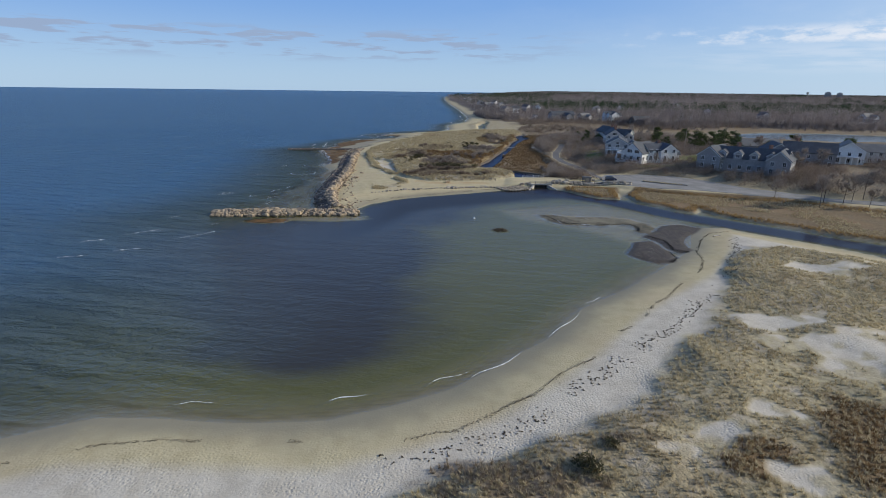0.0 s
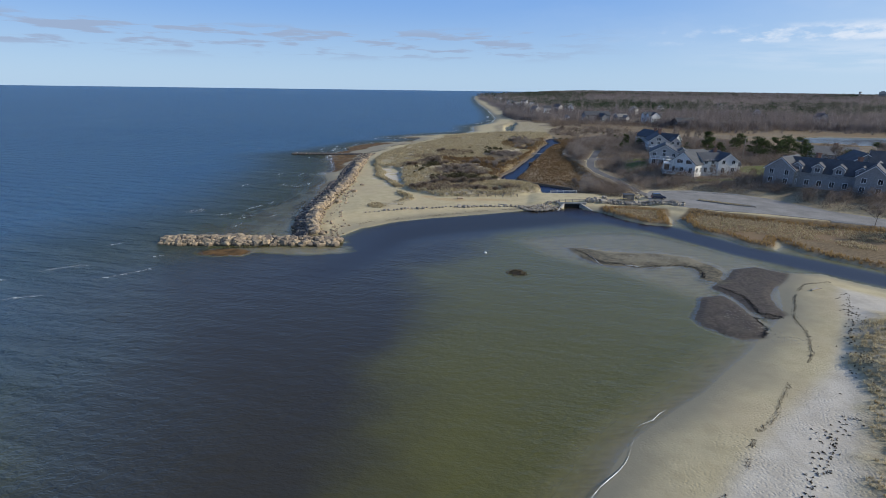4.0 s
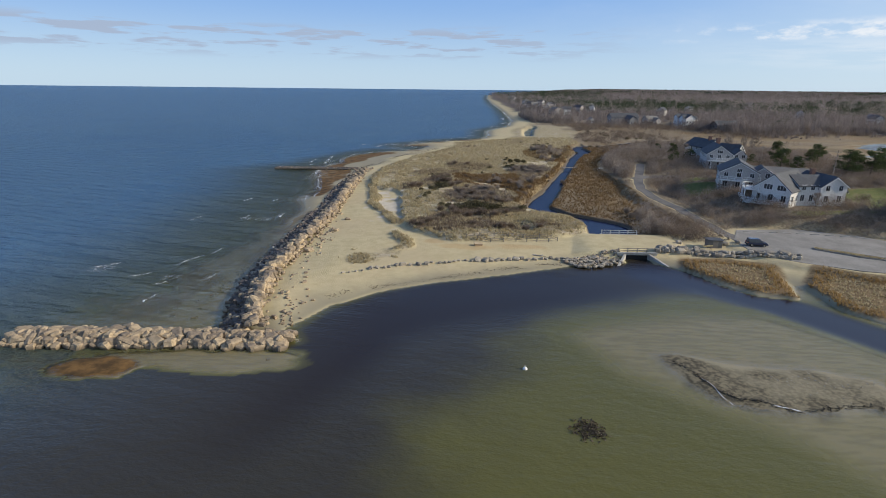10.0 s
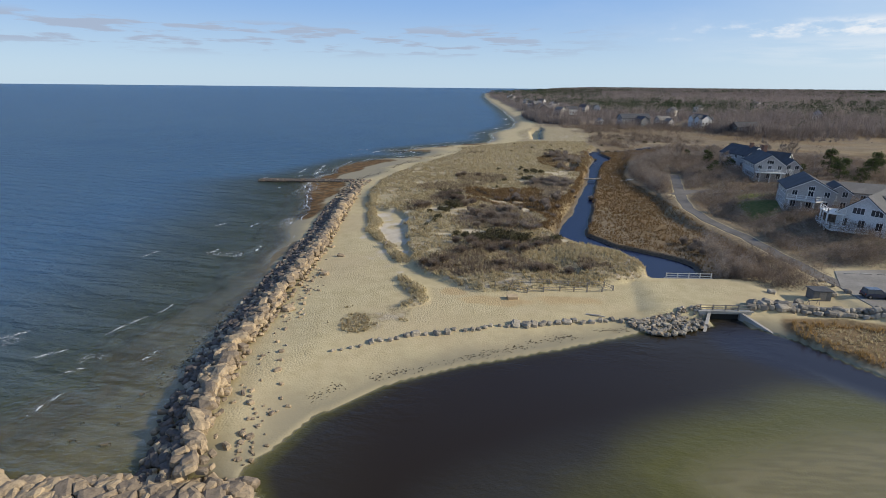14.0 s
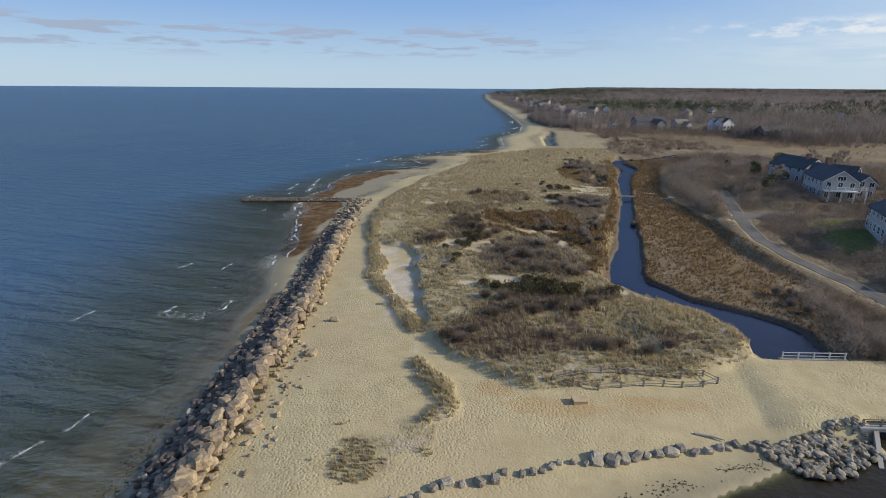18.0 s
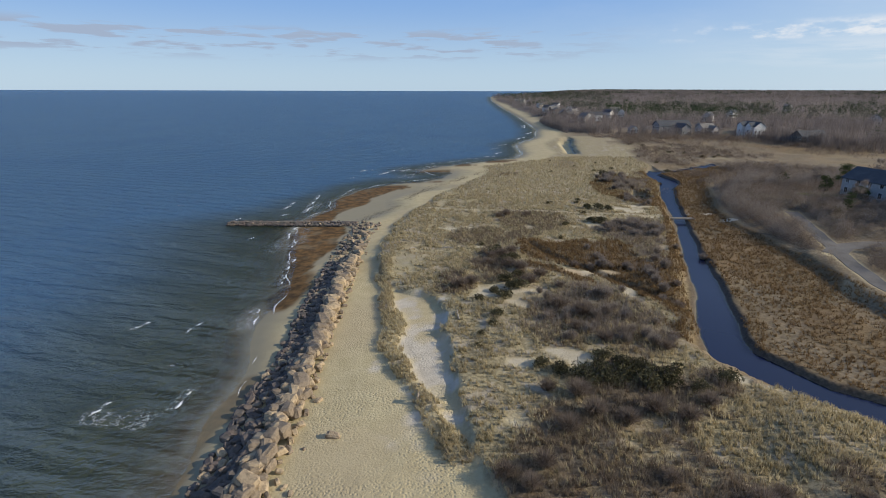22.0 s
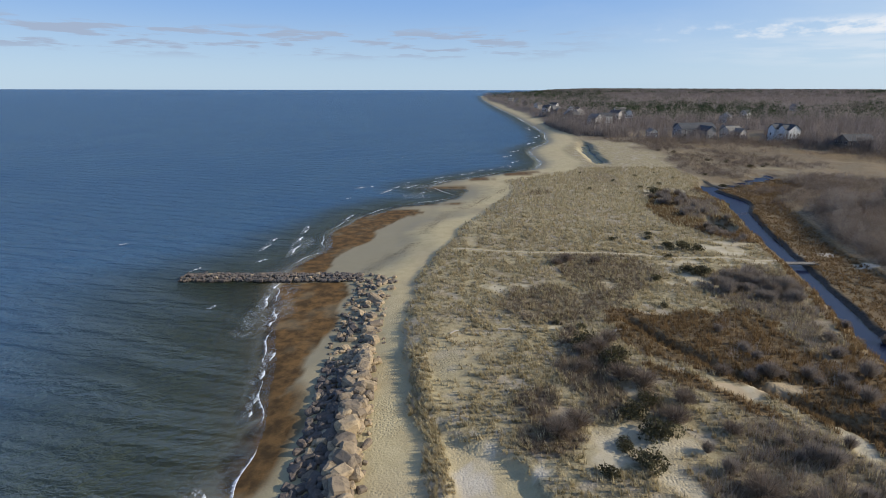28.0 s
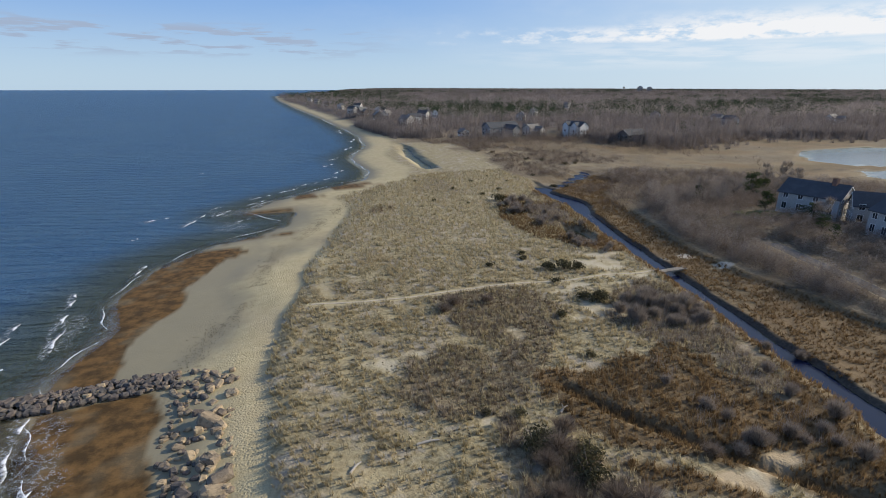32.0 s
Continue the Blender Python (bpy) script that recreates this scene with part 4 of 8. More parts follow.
def sample(grid, x, y):
    """A grid's value at any places."""
    i = np.clip(np.searchsorted(GX, x) - 1, 0, len(GX) - 2)
    j = np.clip(np.searchsorted(GY, y) - 1, 0, len(GY) - 2)
    a, b = (x - GX[i]) / (GX[i + 1] - GX[i]), (y - GY[j]) / (GY[j + 1] - GY[j])
    return (grid[j, i] * (1 - a) + grid[j, i + 1] * a) * (1 - b) + (grid[j + 1, i] * (1 - a) + grid[j + 1, i + 1] * a) * b


def ground_z(x, y):
    return float(sample(ZZ, np.array([x], float), np.array([y], float))[0])


def sheet(name, z, keep=None, attrs=None, material=None):
    """A mesh on the plan's grid, with only the kept cells."""
    ny, nx = XX.shape
    idx = np.arange(nx * ny).reshape(ny, nx)
    quads = np.stack([idx[:-1, :-1], idx[:-1, 1:], idx[1:, 1:], idx[1:, :-1]], -1)
    quads = quads[keep] if keep is not None else quads.reshape(-1, 4)
    used, inverse = np.unique(quads, return_inverse=True)
    quads = inverse.reshape(-1, 4)
    co = np.stack([XX.ravel(), YY.ravel(), z.ravel()], -1)[used]
    me = bpy.data.meshes.new(name)
    me.vertices.add(len(co)), me.loops.add(quads.size), me.polygons.add(len(quads))
    me.vertices.foreach_set("co", co.ravel().astype(np.float32))
    me.loops.foreach_set("vertex_index", quads.ravel().astype(np.int32))
    me.polygons.foreach_set("loop_start", np.arange(0, quads.size, 4, dtype=np.int32))
    me.polygons.foreach_set("use_smooth", np.ones(len(quads), bool))
    for key, grid in (attrs or {}).items():
        a = me.attributes.new(key, "FLOAT", "POINT")
        a.data.foreach_set("value", grid.ravel()[used].astype(np.float32))
    me.update()
    me.validate()
    me.materials.append(material)
    return new(name, me)


tagged(sheet("ground", ZZ, None, MASK, GROUND), "pale sand beach, dry dune grass and brown marsh", "ground", kind="structure")

wet = np.minimum.reduce([ZZ[:-1, :-1], ZZ[:-1, 1:], ZZ[1:, 1:], ZZ[1:, :-1]]) < 0.02
cx, cy = (XX[:-1, :-1] + XX[1:, 1:]) / 2, (YY[:-1, :-1] + YY[1:, 1:]) / 2
in_creek = (inside(cx, cy, CREEK, 40) > -2) & (cy > 128)
in_pond = (np.maximum(inside(cx, cy, POND, 40), inside(cx, cy, POND_S, 40)) > -4) & (cx > 150)
in_pool = inside(cx, cy, TIDE_POOL, 40) > -3
depth = np.maximum(0, -ZZ)
still = np.maximum(in_bay * (XX > -70), ((XX > 10) & (YY > 125) & (YY < 2000) & (d_land > -3)) * 1.0)
tea = np.maximum(((XX > 10) & (YY > 125) & (YY < 340)) * 1.0, np.maximum(0.95 * smooth(chan, 14, 6) * in_bay * smooth(XX, -30, -8), smooth(chan2, 6, 2.5)))
level = 0.0 * XX
swell = 0.10 * np.sin((XX * 0.42 + YY * 0.9) * 0.55 + 1.6 * rag2) * smooth(-d_land, 2, 14) * (1 - in_bay) * near
for label, part_of, cat, name in (
        ("wind-rippled blue sea and olive tidal inlet", wet & ~in_creek & ~in_pond & ~in_pool, "sea", "water"),
        ("narrow dark blue tidal creek between marsh banks", wet & in_creek, "creek", "water_creek"),
        ("pale still pond in the brown marsh", wet & in_pond, "pond", "water_pond"),
        ("dark tidal pool behind the sand spit", wet & in_pool, "pool", "water_pool")):
    tagged(sheet(name, level + (swell if name == "water" else 0), part_of, {"depth": depth * (4.0 if name == "water_creek" else 1.0), "bay": still, "tea": tea, "pale": still * (1.0 if name == "water_pond" else 0.0), "sky_navy": still * (1.0 if name == "water_creek" else 0.55 * smooth(chan2, 8, 4))}, WATER), label, cat, kind="structure")

# ---------------------------------------------------------------- building helpers
def part(name, data, material, parent, label="", at=None):
    """Links a bmesh or mesh as one mesh object under a thing or a part."""
    if isinstance(data, bmesh.types.BMesh):
        me = bpy.data.meshes.new(name)
        data.to_mesh(me)
        data.free()
    else:
        me = data
    if material and not me.materials:
        me.materials.append(material)
    ob = new(name, me)
    ob.parent = parent
    if at is not None:
        ob.matrix_basis = at
    if label:
        ob["label"] = label
    return ob


def thing(name, label, category, at=None, group="", kind=""):
    ob = new(name)
    ob.empty_display_size = 0.3
    if at is not None:
        ob.matrix_basis = at
    return tagged(ob, label, category, group, kind)


def box(bm, lo, hi, m=None):
    """A box from corner to corner."""
    r = bmesh.ops.create_cube(bm, size=1.0)["verts"]
    c, s = [(a + b) / 2 for a, b in zip(lo, hi)], [b - a for a, b in zip(lo, hi)]
    for v in r:
        v.co = Vector((v.co.x * s[0] + c[0], v.co.y * s[1] + c[1], v.co.z * s[2] + c[2]))
        if m:
            v.co = m @ v.co
    return r


def boxed(lo, hi, bevel=0.0):
    bm = bmesh.new()
    box(bm, lo, hi)
    if bevel:
        bmesh.ops.bevel(bm, geom=bm.edges[:], offset=bevel, segments=1, affect="EDGES")
    return bm


def tube(bm, a, b, r0, r1, sides=5):
    """A tapered stem from a to b."""
    a, b = Vector(a), Vector(b)
    d = (b - a).normalized()
    u = d.orthogonal().normalized()
    w = d.cross(u)
    rings = []
    for p, r in ((a, r0), (b, r1)):
        rings.append([bm.verts.new(p + (u * math.cos(k * math.tau / sides) + w * math.sin(k * math.tau / sides)) * r) for k in range(sides)])
    for k in range(sides):
        bm.faces.new((rings[0][k], rings[0][(k + 1) % sides], rings[1][(k + 1) % sides], rings[1][k]))
    bm.faces.new(rings[1])


def raw_mesh(name, co, tris, tint=None, material=None, flat=False):
    """A mesh from arrays of points and triangles."""
    me = bpy.data.meshes.new(name)
    me.vertices.add(len(co)), me.loops.add(tris.size), me.polygons.add(len(tris))
    me.vertices.foreach_set("co", np.ascontiguousarray(co, np.float32).ravel())
    me.loops.foreach_set("vertex_index", np.ascontiguousarray(tris, np.int32).ravel())
    me.polygons.foreach_set("loop_start", np.arange(0, tris.size, 3, dtype=np.int32))
    if tint is not None:
        a = me.attributes.new("tint", "FLOAT", "POINT")
        a.data.foreach_set("value", np.ascontiguousarray(tint, np.float32))
    if flat:
        me.polygons.foreach_set("use_smooth", np.zeros(len(tris), bool))
    me.update()
    if material:
        me.materials.append(material)
    return me


# ---------------------------------------------------------------- boulders
def rock_mesh(name, seed, material, flat=0.75, long=1.0):
    """A worn block: a cube with broad chamfers, its corners pushed about."""
    rng = random.Random(seed)
    bm = bmesh.new()
    bmesh.ops.create_cube(bm, size=1.0)
    for v in bm.verts:
        v.co = Vector([c * rng.uniform(0.72, 1.16) for c in v.co])
    bmesh.ops.bevel(bm, geom=bm.edges[:], offset=0.17, segments=1, affect="EDGES")
    for v in bm.verts:
        v.co = Vector((v.co.x * 1.12 * long, v.co.y * 0.98, v.co.z * flat * 1.1)) + Vector([rng.uniform(-0.045, 0.045) for _ in range(3)])
    for f in bm.faces:
        f.smooth = False
    me = bpy.data.meshes.new(name)
    bm.to_mesh(me)
    bm.free()
    me.materials.append(material)
    return me


ROCKS = [rock_mesh("boulder", k, ROCK, 0.62 + 0.03 * k, 0.9 + 0.05 * k) for k in range(10)]
GREY_ROCKS = [rock_mesh("boulder", 40 + k, ROCK_GREY, 0.68, 0.9 + 0.06 * k) for k in range(6)]
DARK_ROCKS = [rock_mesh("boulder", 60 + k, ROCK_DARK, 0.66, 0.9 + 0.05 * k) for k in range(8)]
rng = random.Random(5)


def rock_pose(x, y, z, size, tilt=20):
    s = size * rng.uniform(0.65, 1.4)
    return (Matrix.Translation((x, y, z)) @ Euler([radians(rng.uniform(-tilt, tilt)), radians(rng.uniform(-tilt, tilt)), rng.uniform(0, 6.3)]).to_matrix().to_4x4()
            @ Matrix.Diagonal((s * rng.uniform(0.9, 1.25), s * rng.uniform(0.85, 1.1), s * rng.uniform(0.85, 1.1), 1)))


def pile(owner, places, meshes, singles, material):
    """Boulders under one thing: those that singles() picks as parts, the rest as one joined part."""
    co, tris, base = [], [], 0
    for x, y, z, s in places:
        m = rock_pose(x, y, z, s)
        me = rng.choice(meshes)
        if singles(x, y):
            part("boulder", me, None, owner, at=m)
            continue
        v = np.array([m @ p.co for p in me.vertices])
        for f in me.polygons:
            i = list(f.vertices)
            tris += [(base + i[0], base + i[k], base + i[k + 1]) for k in range(1, len(i) - 1)]
        co.append(v)
        base += len(v)
    if co:
        rest = part("boulder_rest", raw_mesh("boulder_rest", np.concatenate(co), np.array(tris), None, material, True), None, owner)
        rest["kind"] = "stuff"


# revetment: its crest runs from the bend of the jetty northwards along the beach
CREST = [(-25.5, 84.5), (-28.5, 94), (-30.3, 104), (-30.7, 122), (-30.9, 140), (-31.6, 156), (-33.0, 172), (-34.2, 190), (-35.0, 207), (-34.6, 221)]


def along(line, s):
    for a, b in zip(line, line[1:]):
        d = math.dist(a, b)
        if s <= d:
            t = s / d
            return a[0] + (b[0] - a[0]) * t, a[1] + (b[1] - a[1]) * t, (b[0] - a[0]) / d, (b[1] - a[1]) / d
        s -= d
    return None


places, dark_places, s = [], [], 0.0
while along(CREST, s):
    x, y, tx, ty = along(CREST, s)
    fade = 1.0 if y < 190 else max(0.3, 1 - (y - 190) / 24)
    for u, z, size in ((-5.0, 0.1, 0.95), (-4.3, 0.35, 1.0), (-3.6, 0.6, 1.05), (-2.9, 0.85, 1.05), (-2.2, 1.1, 1.1), (-1.5, 1.35, 1.15), (-0.6, 1.62, 1.35), (0.4, 1.8, 1.75), (1.3, 1.45, 1.15), (2.1, 1.1, 0.7)):
        loose = y > 192
        if (loose and rng.random() > 0.62) or (u > 1 and rng.random() < 0.3) or rng.random() < 0.06:
            continue
        u2 = u * (0.84 if y > 150 else 0.8 + 0.15 * smooth(y, 96, 118)) + rng.uniform(-0.25, 0.25) * (2.4 if loose else 1)
        s2 = rng.uniform(-0.45, 0.45) * (2 if loose else 1)
        px, py = x + ty * u2 + tx * s2, y - tx * u2 + ty * s2
        zz = max(z * (0.15 + 0.85 * fade), ground_z(px, py) + 0.25 * fade - 0.16) + rng.uniform(-0.12, 0.12)
        if loose:
            zz = ground_z(px, py) + rng.uniform(-0.12, 0.25)
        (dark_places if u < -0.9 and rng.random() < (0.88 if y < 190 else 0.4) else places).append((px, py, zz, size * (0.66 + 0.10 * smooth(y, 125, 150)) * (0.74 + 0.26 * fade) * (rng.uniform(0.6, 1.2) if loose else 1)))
    s += 0.70 + 0.12 * smooth(y, 125, 150)
rev = thing("revetment", "long sloping wall of tan and grey granite boulders on the beach", "sea wall")
pile(rev, places, ROCKS, lambda x, y: 100 < y < 134, ROCK)
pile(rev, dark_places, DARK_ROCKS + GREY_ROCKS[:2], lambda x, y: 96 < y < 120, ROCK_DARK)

arm, places = thing("jetty", "straight jetty of large tan granite blocks standing in shallow water", "jetty"), []
for k in range(44):
    for u, z, size in ((-1.5, 0.1, 0.95), (-0.9, 0.48, 1.1), (-0.1, 0.78, 1.15), (0.8, 0.8, 1.15), (1.6, 0.5, 1.05), (2.2, 0.15, 0.9)):
        t = k / 43
        low = 0.75 if t < 0.05 else 1
        places.append((-54.8 + 34.2 * t + rng.uniform(-0.3, 0.3), 81.3 + 1.3 * t + u + rng.uniform(-0.2, 0.2), z * low * (1 - 0.45 * smooth(t, 0.93, 1)), size))
pile(arm, places, ROCKS, lambda x, y: True, ROCK)

groin, places = thing("groin", "low groin of dark weed-covered boulders running into the sea", "groin"), []
for k in range(74):
    t = k / 73
    for u in (-1.5, -0.8, 0.0, 0.8, 1.5):
        gx, gy = -71 + 31.5 * t + rng.uniform(-0.3, 0.3), 221 + u + 0.3 * rng.uniform(-1, 1)
        places.append((gx, gy, max(0.1 + 0.3 * t, ground_z(gx, 221) * 0.8 + 0.05) + 0.28 * (1 - abs(u) / 1.5), 0.62))
pile(groin, places, DARK_ROCKS + ROCKS[:1], lambda x, y: True, ROCK_DARK)

stray = [(-27.6, 117, 1.5), (-26.0, 111, .8), (-24.5, 105, .7), (-24, 103, .6), (-26, 131, 1.3), (-27.2, 128, .7), (-26.6, 124, .6), (-26.4, 121, .8), (-25.9, 119, .7), (-25.2, 114.5, .6), (-23.6, 101, .7),
         (-22.4, 98.6, .55), (-21.6, 96.2, .7), (-20.5, 95.0, .6), (-25, 97, .6), (-24.4, 95, .8), (-23.5, 92.6, .7), (-22.6, 90.2, .9), (-24.1, 88.8, 1.1), (-21.4, 87.5, .9), (-19.2, 85.2, 1.0), (-17.6, 83.2, .8),
         (-25.2, 140.2, 1.2), (-28.2, 146, .8), (-36.9, 97, .8), (-38.2, 95, .7), (-40.0, 92.2, .6), (-37.2, 101.5, .6), (-39.0, 89.6, .8), (-41.6, 90.6, .6), (-36.4, 92.2, .9), (-35.6, 89.2, 1.0)]
for k, (x, y, s) in enumerate(stray):
    ob = new("boulder", rng.choice(ROCKS))
    ob.matrix_basis = rock_pose(x, y, ground_z(x, y) + 0.08 * s, s * (0.62 if s < 1.15 else 1.0), 15)
    tagged(ob, "stray tan boulder lying on the sand" if x > -34 else "stray boulder in the shallows beside the sea wall", "boulder", "stray boulders")

ROW = [(-18.5, 105.6), (-14, 107.8), (-9, 110), (-3, 112), (3, 113.4), (10, 115), (17, 116.2), (22, 117.2)]
s = 0.0
while along(ROW, s):
    x, y, *_ = along(ROW, s)
    size = rng.uniform(0.55, 1.05) * (0.6 if s < 8 else 1)
    ob = new("boulder", rng.choice(GREY_ROCKS))
    x, y = x + rng.uniform(-.15, .15), y + rng.uniform(-.35, .35)
    ob.matrix_basis = rock_pose(x, y, ground_z(x, y) + 0.12, size, 15)
    tagged(ob, "grey boulder half sunk in the beach sand", "boulder", "row of boulders along the beach")
    s += rng.uniform(0.75, 1.5)

rip, places = thing("riprap", "heap of small grey stones beside the culvert", "riprap"), []
for k in range(290):
    t = rng.random()
    x = 20.2 + 11.2 * t
    lo, hi = (115.6 - 2.6 * min(1, t * 4)) if t < 0.5 else 113 + 6.4 * (t - 0.5), 116.4 + 4.0 * t
    y = rng.uniform(lo, hi)
    places.append((x, y, max(ground_z(x, y), 0.1) + 0.16, rng.uniform(0.32, 0.6)))
pile(rip, places, GREY_ROCKS + ROCKS[:2], lambda x, y: True, ROCK_GREY)
rip2, places = thing("riprap", "double row of pale grey stones edging the road", "riprap"), []
for k in range(105):
    t = k / 104
    x, y = 38.8 + 24.5 * t + rng.uniform(-.2, .2), 120.6 - 1.2 * t - 2.6 * t * t + (k % 3 - 1) * 0.75 + rng.uniform(-.15, .15)
    places.append((x, y, max(ground_z(x, y), 0.7) + 0.25 + (0.3 if k % 3 == 1 else 0), rng.uniform(0.7, 1.1)))
pile(rip2, places, GREY_ROCKS, lambda x, y: True, ROCK_GREY)

rubble, places = thing("rubble", "scatter of small tan stones along the sea wall's foot", "stones"), []
for k in range(110):
    y = rng.choice((rng.uniform(86, 134), rng.gauss(122, 5), rng.gauss(90, 4)))
    x = -27.2 - 0.06 * (y - 110) + (2.6 if y < 95 else 0.0) + abs(rng.gauss(0, 1.3))
    places.append((x, y, ground_z(x, y) + 0.03, rng.uniform(0.15, 0.42)))
pile(rubble, places, ROCKS + GREY_ROCKS[:2], lambda x, y: True, ROCK)

# ---------------------------------------------------------------- plants
nr = np.random.default_rng(11)


def scatter(xlo, xhi, ylo, yhi, density, mask, level=0.35):
    """Random places in a box, kept where the mask is strong."""
    n = int((xhi - xlo) * (yhi - ylo) * density)
    x, y = nr.uniform(xlo, xhi, n), nr.uniform(ylo, yhi, n)
    keep = sample(mask, x, y) * (0.55 + 0.45 * nr.random(n)) > level
    return x[keep], y[keep]


def tufted(x, y, size=1.0, level=-0.15):
    """Keeps only places inside small clumps, so that the grass stands in tufts."""
    keep = vnoise(x, y, size, 77) + 0.4 * vnoise(x, y, size * 0.45, 78) > level
    return x[keep], y[keep]


def slivers(name, x, y, z, height, reach, width, n, material, lean=(0.0, 0.0), up=0.75, spread_r=0.12, parent=None, label="", category="", start=0.0):
    """Blades or twigs: n slim triangles fanning out of each place."""
    k = len(x)
    i = np.repeat(np.arange(k), n)
    m = len(i)
    if np.ndim(height) == 0:
        height = np.full(k, height)
    h = height[i] * nr.uniform(up, 1.15, m)
    a = nr.uniform(0, math.tau, m)
    out = reach * height[i] * nr.uniform(0.2, 1.0, m)
    b = np.stack([x[i] + nr.normal(0, spread_r, m) * height[i], y[i] + nr.normal(0, spread_r, m) * height[i], z[i] - 0.03 + start * h * nr.random(m)], -1)
    tip = b + np.stack([np.cos(a) * out + lean[0] * h, np.sin(a) * out + lean[1] * h, h * (1 - start)], -1)
    c = a + math.pi / 2 + nr.uniform(-0.7, 0.7, m)
    w = np.stack([np.cos(c), np.sin(c), np.zeros(m)], -1) * (width * nr.uniform(0.6, 1.3, m))[:, None]
    co = np.stack([b - w, b + w, tip], 1).reshape(-1, 3)
    tint = np.repeat(nr.random(k)[i], 3)
    me = raw_mesh(name, co, np.arange(3 * m).reshape(-1, 3), tint, material)
    ob = new(name, me)
    if parent:
        ob.parent = parent
    return tagged(ob, label, category, kind="stuff")


def clumps(x, y, z, rx, rz, size, n, tint=None, flat=1.0, slim=1.0):
    """Points and triangles of leafy crowns: n small triangles on and in an ellipsoid round each place."""
    k = len(x)
    i = np.repeat(np.arange(k), n)
    m = len(i)
    d = nr.normal(size=(m, 3))
    d /= np.linalg.norm(d, axis=1)[:, None]
    r = nr.uniform(0.45, 1.0, m) ** 0.6
    c = np.stack([x[i] + d[:, 0] * r * rx[i], y[i] + d[:, 1] * r * rx[i], z[i] + d[:, 2] * r * rz[i]], -1)
    e1, e2 = nr.normal(size=(m, 3)), nr.normal(size=(m, 3))
    e1[:, 2] *= flat
    e2[:, 2] += 0.9 * (slim < 1)
    s = (size[i] * nr.uniform(0.6, 1.3, m))[:, None]
    e1, e2 = e1 / np.linalg.norm(e1, axis=1)[:, None] * s, e2 / np.linalg.norm(e2, axis=1)[:, None] * s
    e1, e2 = e1 * slim, e2 / max(slim, 0.45)
    co = np.stack([c - e1 * 0.6 - e2 * 0.4, c + e1 * 0.6 - e2 * 0.4, c + e2 * 0.8], 1).reshape(-1, 3)
    t = np.repeat((nr.random(k) if tint is None else tint)[i], 3)
    return co, np.arange(3 * m).reshape(-1, 3), t


def shrubs(name, x, y, tall, wide, n, size, material, label, category):
    """Rounded leafless shrubs: fine twigs filling a low dome over each place."""
    k = len(x)
    hh, ww = tall * nr.uniform(0.5, 1.45, k), wide * nr.uniform(0.55, 1.4, k)
    co, tris, t = clumps(x, y, sample(ZZ, x, y) + hh * 0.42, ww, hh * 0.58, np.full(k, size), n, slim=0.2)
    tagged(new(name, raw_mesh(name, co, tris, t, material)), label, category, kind="stuff")


WIND = (-0.22, -0.12)
x, y = scatter(-31, 58, 122, 252, 4.6, MASK["grass"] * (1 - 0.85 * MASK["brush"]) * (1 - MASK["reed"]) * (0.45 + 0.55 * smooth(ragged, -0.9, 0.1)))
x, y = tufted(x, y, 1.1, -0.3)
slivers("dune_grass", x, y, sample(ZZ, x, y), 0.45 + 0.32 * nr.random(len(x)), 0.5, 0.04, 8, GRASS, WIND, label="dry straw-coloured beach grass on the dunes", category="grass")
x, y = scatter(-20, 66, 252, 345, 1.3, MASK["grass"] * (1 - MASK["brush"]))
slivers("dune_grass", x, y, sample(ZZ, x, y), 0.6 + 0.3 * nr.random(len(x)), 0.6, 0.07, 5, GRASS, WIND, label="dry straw-coloured grass on the far dunes", category="grass")
x, y = scatter(-8, 100, -22, 60, 6.5, MASK["grass"] * (1 - MASK["white"]) * (0.5 + 0.5 * smooth(ragged, -0.9, 0.1)), 0.32)
x, y = tufted(x, y, 0.8, -0.55)
slivers("dune_grass", x, y, sample(ZZ, x, y), 0.26 + 0.20 * nr.random(len(x)), 0.85, 0.030, 10, GRASS, WIND, label="thin dry beach grass on the sand spit", category="grass")
x, y = scatter(10, 33, 127, 147, 5, smooth(d_dune, 0.4, 1.5) * (1 - scrub))
slivers("dune_grass", x, y, sample(ZZ, x, y), 0.4 + 0.3 * nr.random(len(x)), 0.55, 0.038, 8, GRASS, WIND, label="dense straw-coloured grass on the dune's seaward mound", category="grass")
x, y = scatter(-32, -5, 114, 196, 9, smooth(d_strip, -0.1, 0.4))
slivers("beach_grass_strip", x, y, sample(ZZ, x, y), 0.4 + 0.25 * nr.random(len(x)), 0.5, 0.035, 8, GRASS, WIND, label="narrow strip of golden beach grass on bare sand", category="grass")
x, y = scatter(-20, 26, 128, 202, 2.2, scrub * smooth(fbm(XX, YY, 3.5, 91), -0.3, 0.5))
slivers("dune_grass", x, y, sample(ZZ, x, y), 0.5 + 0.35 * nr.random(len(x)), 0.5, 0.04, 8, GRASS, WIND, label="straw-coloured grass tufts among the scrub", category="grass")
tufts = cover(XX, YY, [[(-18.3, 117), (-18.3, 114.6), (-19.1, 111.7), (-19.4, 110), (-16.8, 110.1), (-13.3, 112.2), (-10, 113.8), (-10.5, 114.9), (-14.1, 114), (-16.4, 115.4)]], ragged) * smooth(fbm(XX, YY, 1.6, 95), -0.3, 0.3)
x, y = scatter(-21, -8, 108, 119, 11, tufts)
slivers("dune_grass", x, y, sample(ZZ, x, y), 0.3 + 0.22 * nr.random(len(x)), 0.6, 0.04, 8, GRASS, WIND, label="sparse tufts of grass on the open beach", category="grass")
